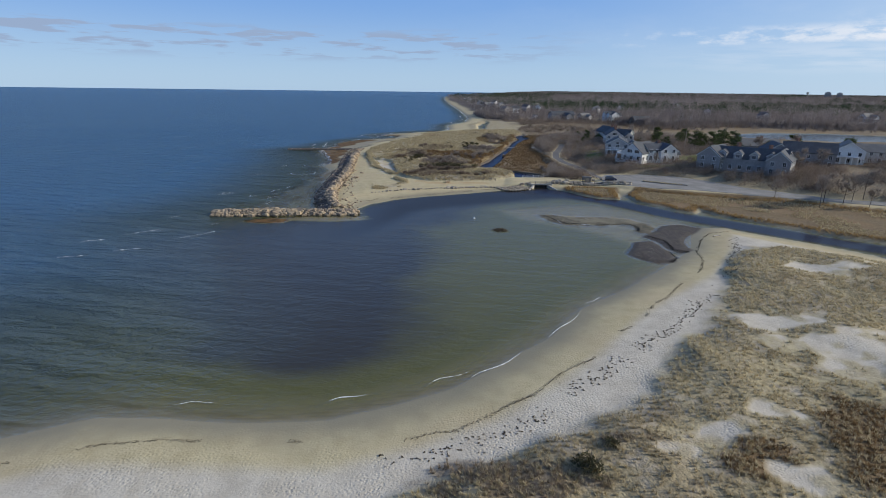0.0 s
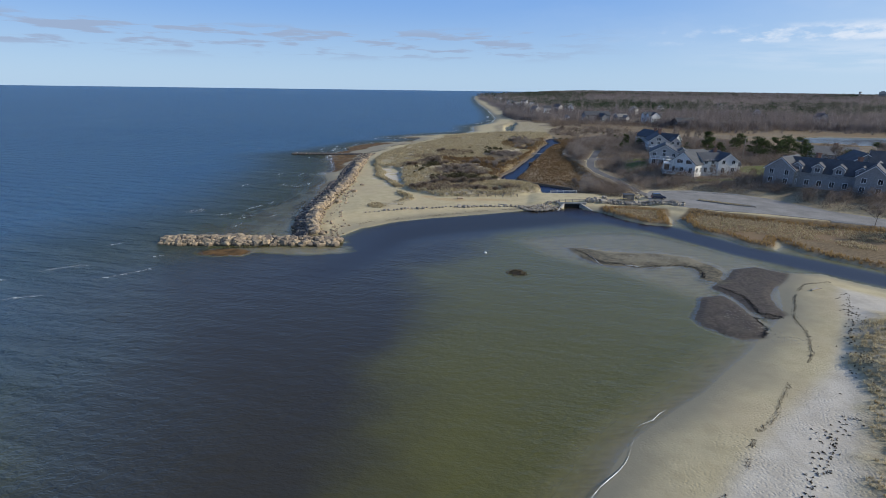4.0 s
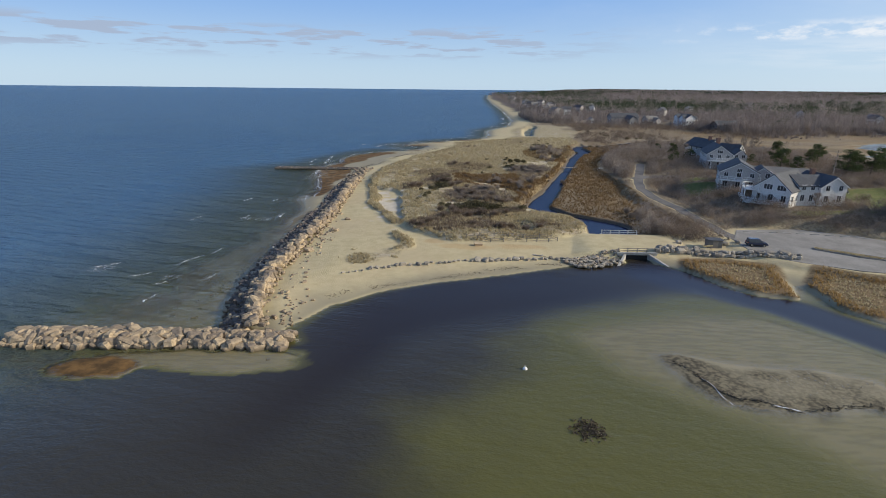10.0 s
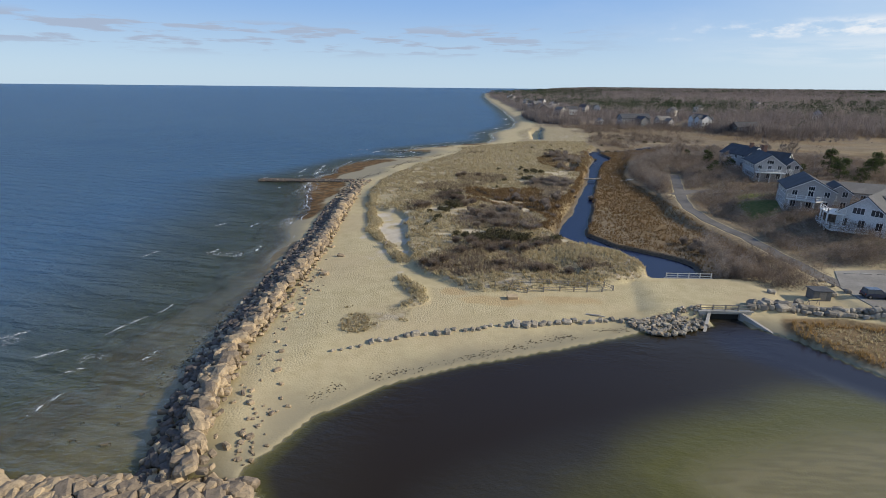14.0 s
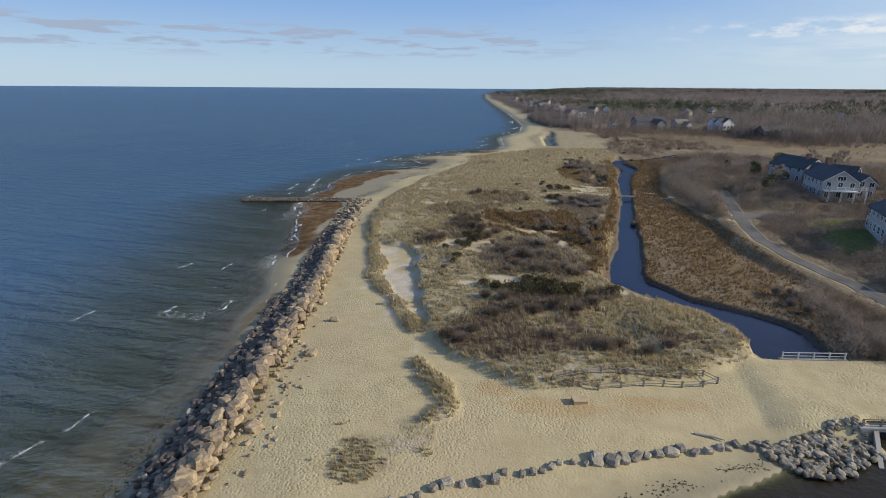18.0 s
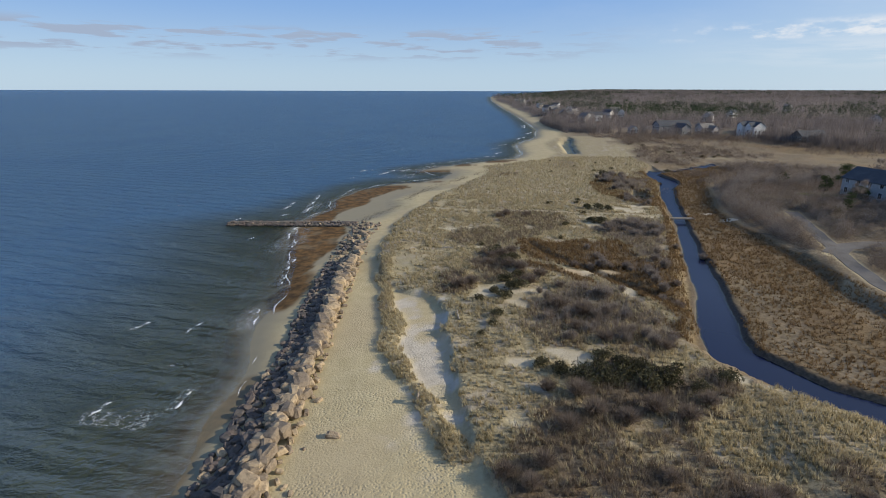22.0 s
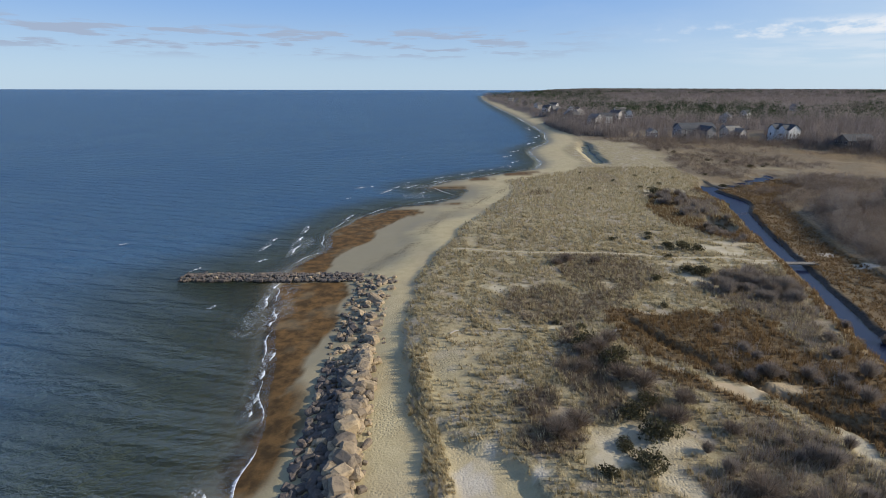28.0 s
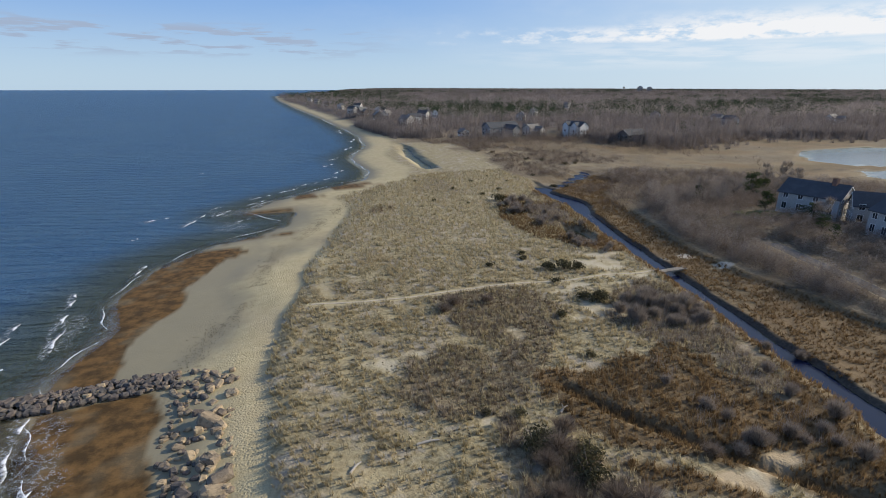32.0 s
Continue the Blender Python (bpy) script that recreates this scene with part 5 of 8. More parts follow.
x, y = scatter(-31, 60, 122, 300, 4.2, MASK["brush"] * (d_dune > 0) * (1 - MASK["reed"]))
slivers("heath", x, y, sample(ZZ, x, y), 0.5 + 0.45 * nr.random(len(x)), 0.75, 0.03, 9, GRASS_BROWN, label="low brown heath and bare scrub on the dune", category="heath")
x, y = scatter(-10, 60, 160, 300, 4.5, MASK["reed"] * (d_dune > 0))
slivers("brown_reeds", x, y, sample(ZZ, x, y), 0.5 + 0.4 * nr.random(len(x)), 0.5, 0.035, 8, REED_RUST, WIND, label="rust-brown reeds in the dune hollow", category="reeds")
x, y = scatter(24, 112, 130, 335, 4.4, smooth(d_marsh, -0.8, 0.6) * (1 - 0.45 * south))
x, y = tufted(x, y, 1.7, -0.7)
slivers("marsh_grass", x, y, sample(ZZ, x, y), 0.3 + 0.3 * nr.random(len(x)), 0.9, 0.028, 10, REED_RUST, (-0.1, 0.06), label="brown winter marsh grass beside the creek", category="grass")
fringe = smooth(d_ms, 3.2, 1.2) * smooth(d_ms, -0.3, 0.5)
x, y = scatter(38, 150, 18, 120, 4.5, fringe)
slivers("marsh_grass", x, y, sample(ZZ, x, y), 0.4 + 0.4 * nr.random(len(x)), 0.5, 0.035, 7, REED, WIND, label="rust-brown marsh grass at the inlet's edge", category="grass")
x, y = scatter(38, 150, 18, 120, 4.0, smooth(d_ms, 0.8, 3.0) * smooth(rag2 + 0.4 * rag + 0.012 * (88 - XX), -0.7, 0.1))
slivers("marsh_grass", x, y, sample(ZZ, x, y), 0.28 + 0.25 * nr.random(len(x)), 0.8, 0.035, 7, GRASS, WIND, label="flattened straw-coloured marsh grass behind the inlet", category="grass")
x, y = scatter(20, 50, -20, 5, 5, MASK["reed"])
slivers("brown_reeds", x, y, sample(ZZ, x, y), 0.32 + 0.25 * nr.random(len(x)), 0.8, 0.028, 9, REED_RUST, WIND, label="rust-brown reeds on the sand spit", category="reeds")
x, y = scatter(-4, 16, -16, -6, 6, MASK["brush"])
slivers("heath", x, y, sample(ZZ, x, y), 0.28 + 0.25 * nr.random(len(x)), 0.9, 0.028, 9, GRASS_BROWN, label="low dark scrub at the edge of the spit", category="heath")

# thickets on the rise round the houses, beside the road and along the creek
open_land = (1 - lawn) * (1 - smooth(d_road, 3.2, 2.3)) * (1 - smooth(d_lot, -1.2, -0.3))
HOUSE_SPOTS = [(84, 156, 14), (96, 158, 10), (80, 177, 11), (94, 184, 11), (95, 219, 12), (100, 240, 15), (110, 134, 17), (145, 150, 17), (167, 156, 15), (69, 156, 5)]
for cx0, cy0, r0 in HOUSE_SPOTS:
    open_land = open_land * smooth(np.hypot(XX - cx0, YY - cy0), r0 * 0.44, r0 * 0.58)
thick = np.maximum(hill, inland) * open_land * smooth(d_marsh, -1.4, -3.0) * smooth(rag2 + 0.25 * rag, -0.95, -0.5)
x, y = scatter(50, 150, 130, 268, 0.55, np.maximum(thick, 0.95 * open_land * smooth(d_lot, -11, -8) * (d_lot < -0.6) * (YY > 128) * (XX > 58)))
few = nr.random(len(x)) < 0.22
shrubs("thicket", x[~few], y[~few], 2.3, 1.45, 90, 0.26, TWIG, "dense brown leafless thicket round the houses", "thicket")
shrubs("thicket", x[few], y[few], 2.9, 1.3, 90, 0.24, TWIG_PALE, "pale grey leafless shrubs in the thicket", "thicket")
e_thick = east * open_land * smooth(rag2, -0.5, 0.0)
x, y = scatter(86, 200, 60, 150, 0.4, e_thick)
shrubs("thicket", x, y, 3.0, 1.7, 60, 0.40, TWIG, "brown leafless thicket behind the marsh", "thicket")
creek_side = smooth(near_line(XX, YY, [(47, 150), (46, 138), (42, 134)]), 4, 1.5) + smooth(near_line(XX, YY, [(59, 208), (58.6, 217), (61.2, 228), (61.2, 239), (68, 253), (79, 268), (90, 285)]), 4.0, 1.5) + smooth(near_line(XX, YY, [(92, 268), (112, 276), (140, 268)]), 12, 6)
x, y = scatter(38, 150, 132, 300, 0.75, np.minimum(creek_side, 1) * open_land * smooth(ragged, -1.0, -0.2))
shrubs("thicket", x, y, 3.4, 1.3, 110, 0.28, TWIG_PALE, "pale grey leafless shrubs beside the creek marsh", "thicket")
lane_side = smooth(inside(XX, YY, [(41, 133), (47, 128), (55, 127), (55.2, 136), (54.8, 146), (50, 152), (47, 146), (44, 138)], 40) + 0.5 * rag, -0.3, 0.6)
x, y = scatter(40, 60, 124, 156, 1.1, lane_side)
shrubs("thicket", x, y, 2.2, 1.1, 80, 0.26, TWIG, "brown leafless thicket between lane and creek", "thicket")
far_brush = smooth(rag2, -0.1, 0.25) * smooth(d_land, 12, 30) * (d_dune < -1) * (d_wood < 0) * (d_mn < 0) * smooth(XX, 62, 72) * (YY > 255)
x, y = scatter(60, 420, 255, 460, 0.13, far_brush)
shrubs("thicket", x, y, 2.4, 1.9, 60, 0.4, TWIG, "brown leafless brush between marsh and woods", "thicket")

x, y = scatter(66, 160, 256, 436, 0.16, thorn * (YY > 300) * smooth(rag2 + 0.6 * rag, -0.6, 0.1))
shrubs("thicket", x, y, 1.5, 1.5, 60, 0.32, TWIG, "low dark brush at the head of the creek", "thicket")
x, y = scatter(66, 160, 256, 340, 0.30, thorn * (YY < 330))
few = nr.random(len(x)) < 0.4
shrubs("thicket", x[~few], y[~few], 1.9, 1.5, 70, 0.3, TWIG, "brown leafless brush behind the creek marsh", "thicket")
shrubs("thicket", x[few], y[few], 2.6, 1.2, 80, 0.28, TWIG_PALE, "grey leafless shrubs behind the creek marsh", "thicket")

x, y = scatter(-6, 36, 160, 216, 0.75, np.maximum(pale, blobs(XX, YY, [(15, 199, 2, 2), (19.5, 185.5, 2, 3), (12, 192, 2, 2)], ragged)), 0.45)
slivers("pale_scrub", x, y, sample(ZZ, x, y), 0.8 + 1.1 * nr.random(len(x)), 0.5, 0.018, 26, TWIG_PALE, up=0.35, spread_r=0.3, label="feathery pale leafless scrub on the dune", category="scrub")
x, y = scatter(30, 56, 236, 292, 0.9, np.maximum(pale, blobs(XX, YY, [(37, 247, 3, 6)], ragged)), 0.45)
slivers("pale_scrub", x, y, sample(ZZ, x, y), 1.0 + 1.2 * nr.random(len(x)), 0.5, 0.025, 22, TWIG_PALE, up=0.35, spread_r=0.3, label="feathery pale leafless scrub near the footbridge", category="scrub")
x, y = scatter(-20, 26, 128, 202, 0.55, scrub * smooth(ragged, -0.7, 0.1), 0.4)
slivers("brown_scrub", x, y, sample(ZZ, x, y), 0.6 + 0.9 * nr.random(len(x)), 0.55, 0.018, 26, TWIG, up=0.35, spread_r=0.3, label="brown leafless scrub on the dune", category="scrub")


def bush(name, label, seed, twig_mat, height, twigs, leafy=False, reach=0.7, group=""):
    """A bush of a few stems and a crown of twigs or needles, standing at the origin."""
    global nr
    keep, nr = nr, np.random.default_rng(seed)
    ob = thing(name, label, "shrub", group=group)
    r2 = random.Random(seed)
    for k in range(4):
        bm = bmesh.new()
        a, q = k * 1.57 + r2.uniform(-.4, .4), r2.uniform(0.25, 0.6) * height * reach
        way = [Vector((0.1 * math.cos(a), 0.1 * math.sin(a), -0.1)), Vector((math.cos(a) * q * 0.5, math.sin(a) * q * 0.5, height * 0.4)), Vector((math.cos(a) * q, math.sin(a) * q, height * 0.8))]
        rings = [[bm.verts.new(p + Vector((math.cos(j * 1.571) * w, math.sin(j * 1.571) * w, 0))) for j in range(4)] for p, w in zip(way, (0.05, 0.035, 0.01))]
        for lo, hi in zip(rings, rings[1:]):
            for j in range(4):
                bm.faces.new((lo[j], lo[(j + 1) % 4], hi[(j + 1) % 4], hi[j]))
        part("stem", bm, BARK, ob)
    z0 = np.zeros(1)
    if leafy:
        k = 9
        ang = nr.uniform(0, math.tau, k)
        q = nr.uniform(0.0, 0.55, k) * height * reach
        co, tris, t = clumps(np.cos(ang) * q, np.sin(ang) * q, height * nr.uniform(0.12, 0.45, k), np.full(k, height * 0.40), np.full(k, height * 0.24), np.full(k, 0.15), twigs // k)
    else:
        i = np.arange(twigs)
        ang, q = nr.uniform(0, math.tau, twigs), height * reach * np.sqrt(nr.random(twigs))
        b = np.stack([np.cos(ang) * q * 0.35, np.sin(ang) * q * 0.35, nr.uniform(0.05, 0.5, twigs) * height], -1)
        top = height * (1.0 - 0.35 * (q / (height * reach)) ** 2) * nr.uniform(0.6, 1.05, twigs)
        tip = np.stack([np.cos(ang) * q + nr.normal(0, .12, twigs), np.sin(ang) * q + nr.normal(0, .12, twigs), top], -1)
        c = nr.uniform(0, math.tau, twigs)
        w = np.stack([np.cos(c), np.sin(c), 0 * c], -1) * (0.017 * nr.uniform(0.6, 1.3, twigs))[:, None]
        co, tris, t = np.stack([b - w, b + w, tip], 1).reshape(-1, 3), np.arange(3 * twigs).reshape(-1, 3), np.repeat(nr.random(twigs), 3)
    part("crown", raw_mesh("crown", co, tris, t, twig_mat), None, ob)
    nr = keep
    return ob


def plant(kinds, spots, lo=0.8, hi=1.2):
    """Copies of the given things at the spots; the first uses are the things themselves."""
    fresh = list(kinds)
    for k, (px, py, *sz) in enumerate(spots):
        s = (sz[0] if sz else 1.0) * rng.uniform(lo, hi)
        m = Matrix.Translation((px, py, ground_z(px, py))) @ Matrix.Rotation(rng.uniform(0, 6.3), 4, "Z")
        src = kinds[k % len(kinds)]
        if src in fresh:
            fresh.remove(src)
            ob = src
            ob.matrix_basis = m
        else:
            ob = copy_thing(src, m)
        ob.scale = (s, s, s * rng.uniform(0.9, 1.1))


junipers = [bush("juniper", "dark green rounded juniper bush on the dune", 100 + k, JUNIPER, 1.6, 800, True, 1.0, "dark dune bushes") for k in range(4)]
plant(junipers, ([(0, 150.6, 1.5), (5, 151.4, 1.5), (8, 150.6, 1.4), (10.5, 150.8, 1.3), (2.6, 149.0, 1.4), (-2, 151, 1.2), (1, 149, 1.5), (4, 150, 1.6), (6.5, 148.5, 1.4), (9, 149.5, 1.3), (2.5, 152.5, 1.1), (12, 148, 1.1), (16, 150.4, 1.25), (-4, 152.5, .8), (7, 151.8, 1.2), (3.6, 154.3, 1.1),
                 (-8.2, 165.5, 1.0), (-10.5, 160, .6), (-11, 157, .5), (-9, 162.5, .7), (-6.5, 172.3, 1.3), (-8, 174.5, 1.1), (-4.5, 176, 1.4), (-6, 179, 1.2), (-3.5, 181, 1.1), (-10.5, 171, .7), (-6, 198.5, .8), (-9, 200, .6)] +
                 [(-7, 194, 1.5), (-5, 188.5, 1.4), (-3.5, 190.5, 1.2), (8, 206, .7), (11, 217, .7), (20, 220, 1.3), (18.5, 221.5, 1.0), (18, 229, .8), (23, 234, 1.2), (20.5, 235, 1.0), (25.5, 233.5, 1.1), (11, 240, .8), (20, 244, .9),
                 (19, 241.6, .9), (39, 291, 1.5), (21, 297, .7), (29, 290, .6), (38, 300, .8), (33, 312, .7), (44, 322, .8), (12, -8, .8), (9, -11, 1.0), (57, 282, .9), (46, 305, .8), (26, 330, .6), (70, 310, 1.2), (73, 306, 1.0)]))
yews = [bush("evergreen_shrub", "large dark evergreen shrub near the houses and marsh", 150 + k, JUNIPER, 3.4, 1500, True, 0.75, "evergreen shrubs") for k in range(2)]
plant(yews, [(83, 177, 1.0), (86, 175.5, 1.1), (89, 177.5, 1.0), (91, 180, .8), (80, 167, .7), (99, 207, .8), (101, 226, .9), (88, 232, .8), (77, 223, .7), (105, 160, .7), (118, 148, .8), (72, 166, .5)] + [(88, 394, .5), (94, 385, .55), (93.5, 370, .6), (99.8, 365.5, .6), (102.3, 351, .75), (112.3, 357, .7), (71.5, 326.6, .5), (108, 352, .5), (97, 374, .45), (84, 402, .4), (54, 330, .3), (56, 318, .3)])
browns = [bush("bush", "bare dark brown bush on the dune", 200 + k, TWIG, 1.5, 900, False, 0.95, "bare dune bushes") for k in range(4)]
plant(browns, ([(-13.5, 176, 1.3), (-11.5, 177.5, 1.2), (-9.5, 135, 1.1), (-7.5, 133.5, 1.0), (-6, 136, 1.1), (-3, 141, 1.2), (0, 143.5, 1.2), (3, 142.5, 1.1), (6, 144, 1.3), (9, 143, 1.2), (12, 145.5, 1.2), (10, 132, 1.1), (12, 133.2, 1.0),
               (15, 131.5, 1.1), (18, 132.5, 1.0), (4, 134.5, .9), (-4, 147.5, 1.1), (-1, 146.5, 1.2), (5, 158.5, 1.2), (8, 160, 1.2), (2, 162, 1.2)] + [(-1, 165, 1.1), (1, 169, 1.2), (4, 166.5, 1.3), (12, 157, 1.2), (14, 160, 1.1),
               (-3, 184, 1.3), (-5, 185.2, 1.2), (-7.5, 191, 1.3), (-5.5, 192.5, 1.2), (-3.5, 194.5, 1.1), (-8.5, 187.5, 1.0), (-2, 178, 1.2), (0, 181, 1.2), (2.5, 176.5, 1.1), (19, 171, 1.0), (21.5, 178, 1.0), (7, 187, .9), (3, 225, .9), (-4, 224.5, 1.2), (-2, 226, 1.1)]))
pales = [bush("bush", "pale grey leafless shrub near the creek", 300 + k, TWIG_PALE, 2.1, 900, False, 0.6, "pale creekside bushes") for k in range(4)]
plant(pales, [(17.5 + 0.9 * k + rng.uniform(-1.6, 1), 172 + 3.0 * k + rng.uniform(-2, 2), rng.uniform(.7, 1.0)) for k in range(9)] +
      [(26 + rng.uniform(-6, 7), 213 + rng.uniform(-6, 6), rng.uniform(.8, 1.2)) for k in range(30)] + [(13 + rng.uniform(-4, 6), 190 + rng.uniform(-7, 8), rng.uniform(.6, .9)) for k in range(12)] +
      [(6 + rng.uniform(-8, 8), 166 + rng.uniform(-9, 9), rng.uniform(.6, .95)) for k in range(26)] + [(31 + rng.uniform(-4, 4), 196 + rng.uniform(-3, 18), rng.uniform(.6, .9)) for k in range(8)] +
      [(41 + rng.uniform(-7, 5), 272 + rng.uniform(-14, 16), rng.uniform(.9, 1.3)) for k in range(22)] + [(36 + rng.uniform(-3, 3), 246 + rng.uniform(-8, 8), rng.uniform(.7, 1)) for k in range(8)] +
      [(44 + rng.uniform(-3, 5), 148 + rng.uniform(-6, 6), rng.uniform(.6, .9)) for k in range(10)])


def tree(name, label, seed, height, crown_mat, pine):
    """A tree at the origin: tapered trunk, limbs, and a crown of many small clumps or twigs."""
    global nr
    keep, nr = nr, np.random.default_rng(seed)
    ob = thing(name, label, "tree", group="trees round the houses")
    r2, bm = random.Random(seed), bmesh.new()
    lean = Vector((r2.uniform(-.06, .06), r2.uniform(-.06, .06), 1)) * height
    g = height * (1.0 if pine else 0.5)
    tube(bm, (0, 0, -0.3), lean * 0.5, 0.026 * g, 0.018 * g, 7)
    tube(bm, lean * 0.5, lean * 0.92, 0.018 * g, 0.005 * g, 6)
    part("trunk", bm, BARK, ob)
    bm, ends = bmesh.new(), []
    for k in range(30 if pine else 16):
        h = r2.uniform(0.18 if pine else 0.32, 0.92)
        a = k * 2.4 + r2.uniform(-.4, .4)
        ln = height * (0.34 if pine else 0.42) * (1.15 - 0.75 * h) * r2.uniform(0.75, 1.2)
        b = lean * h
        e = b + Vector((math.cos(a) * ln, math.sin(a) * ln, ln * (0.25 if pine else 0.75)))
        tube(bm, b, e, 0.009 * g, 0.003 * g, 4)
        ends.append((b, e))
        if not pine:
            for _ in range(3):
                f = b.lerp(e, r2.uniform(.4, .9))
                g = f + Vector((r2.uniform(-1, 1), r2.uniform(-1, 1), r2.uniform(.3, 1.1))) * ln * 0.45
                tube(bm, f, g, 0.004 * height, 0.0015 * height, 3)
                ends.append((f, g))
    part("branching", bm, BARK, ob)
    if pine:
        pts = np.array([b.lerp(e, f) for b, e in ends for f in (0.55, 0.85, 1.0)] + [lean * 0.93])
        k = len(pts)
        co, tris, t = clumps(pts[:, 0], pts[:, 1], pts[:, 2] + 0.15, np.full(k, height * 0.10), np.full(k, height * 0.07), np.full(k, 0.26), 30)
    else:
        n = 30
        b = np.repeat(np.array([b.lerp(e, 0.5) for b, e in ends]), n, 0)
        e = np.repeat(np.array([e for b, e in ends]), n, 0)
        m = len(b)
        b = b + (e - b) * nr.random(m)[:, None]
        tip = b + nr.normal(size=(m, 3)) * height * 0.07 + np.array([0, 0, height * 0.05])
        c = nr.uniform(0, math.tau, m)
        w = np.stack([np.cos(c), np.sin(c), 0 * c], -1) * 0.035
        co, tris, t = np.stack([b - w, b + w, tip], 1).reshape(-1, 3), np.arange(3 * m).reshape(-1, 3), np.repeat(nr.random(m), 3)
    part("crown", raw_mesh("crown", co, tris, t, crown_mat), None, ob)
    nr = keep
    return ob


pines = [tree("pine_tree", "dark green pine with an open uneven crown", 400 + k, 9.0, PINE, True) for k in range(3)]
plant(pines, [(114, 212, .9), (116, 206, .7), (129, 220, .8), (134, 224, .8), (124, 194, 1.15), (128, 197, 1.1), (133, 196), (138, 199, 1.05), (143, 203), (120, 226, .8), (110, 224, .6), (136, 182, .9), (149, 205), (84, 229, .5), (93, 237, .5), (80, 224, .4), (108, 265, .7), (116, 268, .8), (91, 268, .5), (88, 164, .55), (91, 167, .5),
              (89, 246, .5), (92, 239, .4), (150, 180, 1.0), (158, 176, 1.1), (165, 172, .9), (176, 168, 1.0)])
bares = [tree("bare_tree", "leafless grey tree with fine branching", 500 + k, 7.5, TWIG_PALE, False) for k in range(3)]
plant(bares, [(104, 88, 1.0), (108, 92, .9), (112, 90, 1.1), (117, 93, 1.0), (122, 95, .9), (127, 92, 1.1), (116, 86, .8), (131, 97, 1.0), (98, 98, .7), (140, 135, 1.1), (126, 128, 1.0), (84, 146, .5), (79, 183, .6), (103, 206, .8), (107, 232, .9), (111, 240, .8),
              (150, 165, 1.2), (154, 169, 1.1), (137, 168, 1.1), (97, 262, .9), (102, 268, .9), (86, 262, .8), (120, 262, .9), (128, 266, 1.0), (112, 258, .9), (88, 232, .7), (72, 196, .5), (64, 176, .45), (125, 274, 1.0), (140, 278, 1.0)])


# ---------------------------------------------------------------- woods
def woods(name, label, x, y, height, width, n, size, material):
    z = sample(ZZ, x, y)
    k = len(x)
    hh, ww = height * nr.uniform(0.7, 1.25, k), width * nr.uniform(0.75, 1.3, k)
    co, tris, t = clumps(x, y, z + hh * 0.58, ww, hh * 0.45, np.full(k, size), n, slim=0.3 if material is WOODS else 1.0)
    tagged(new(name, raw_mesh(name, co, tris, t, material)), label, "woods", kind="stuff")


wood = smooth(d_wood, 0, 8)
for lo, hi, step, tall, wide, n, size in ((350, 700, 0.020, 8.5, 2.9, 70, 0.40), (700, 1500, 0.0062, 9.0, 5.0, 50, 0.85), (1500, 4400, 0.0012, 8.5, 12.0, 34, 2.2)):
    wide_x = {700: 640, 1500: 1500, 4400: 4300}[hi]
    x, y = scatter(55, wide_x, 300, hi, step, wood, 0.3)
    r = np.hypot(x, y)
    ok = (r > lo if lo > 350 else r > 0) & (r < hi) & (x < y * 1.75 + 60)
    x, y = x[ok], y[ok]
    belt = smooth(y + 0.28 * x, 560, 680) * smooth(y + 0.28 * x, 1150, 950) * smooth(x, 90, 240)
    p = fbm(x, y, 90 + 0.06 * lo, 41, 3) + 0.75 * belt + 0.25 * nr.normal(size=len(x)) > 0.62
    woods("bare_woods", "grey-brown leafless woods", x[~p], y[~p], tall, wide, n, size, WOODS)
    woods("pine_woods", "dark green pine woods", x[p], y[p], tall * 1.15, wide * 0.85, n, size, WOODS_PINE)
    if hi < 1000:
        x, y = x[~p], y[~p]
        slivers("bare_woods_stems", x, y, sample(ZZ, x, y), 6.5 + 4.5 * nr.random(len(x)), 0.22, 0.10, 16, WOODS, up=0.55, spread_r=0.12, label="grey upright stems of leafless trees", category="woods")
for line in ([(62, 600), (63, 520), (66, 492), (80, 478), (92, 486)], [(186, 455), (178, 430), (176, 408), (203, 386), (240, 396), (271, 405), (300, 393), (358, 376), (500, 386)]):
    line = np.array(line, float)
    seg = np.concatenate([[0], np.cumsum(np.hypot(*np.diff(line, axis=0).T))])
    k = int(seg[-1] * 4.2)
    s, front = nr.random(k) * seg[-1], nr.exponential(6, k)
    x, y = np.interp(s, seg, line[:, 0]) + nr.uniform(-3, 8, k), np.interp(s, seg, line[:, 1]) + 9 - front
    dry = sample(d_land, x, y) > 12
    x, y, front = x[dry], y[dry], front[dry]
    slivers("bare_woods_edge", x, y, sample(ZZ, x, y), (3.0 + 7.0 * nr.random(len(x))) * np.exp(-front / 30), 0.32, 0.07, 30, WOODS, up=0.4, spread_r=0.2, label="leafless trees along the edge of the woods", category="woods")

x, y = nr.uniform(84, 200, 620), nr.uniform(0, 1, 620)
y = np.interp(x, [84, 116, 150, 166, 180, 200], [452, 446, 444, 420, 396, 380]) + 6 - nr.exponential(16, 620)
shrubs("bare_woods_edge", x, y, 2.6, 2.0, 70, 0.4, TWIG, "brown brush and young trees in front of the houses", "woods")
x, y = nr.uniform(96, 205, 90), nr.uniform(0, 1, 90)
y = np.interp(x, [96, 116, 150, 166, 180, 205], [476, 462, 458, 440, 412, 385]) + nr.normal(0, 8, 90)
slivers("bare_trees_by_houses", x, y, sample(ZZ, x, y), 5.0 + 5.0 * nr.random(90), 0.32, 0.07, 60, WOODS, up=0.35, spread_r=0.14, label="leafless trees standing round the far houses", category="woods")

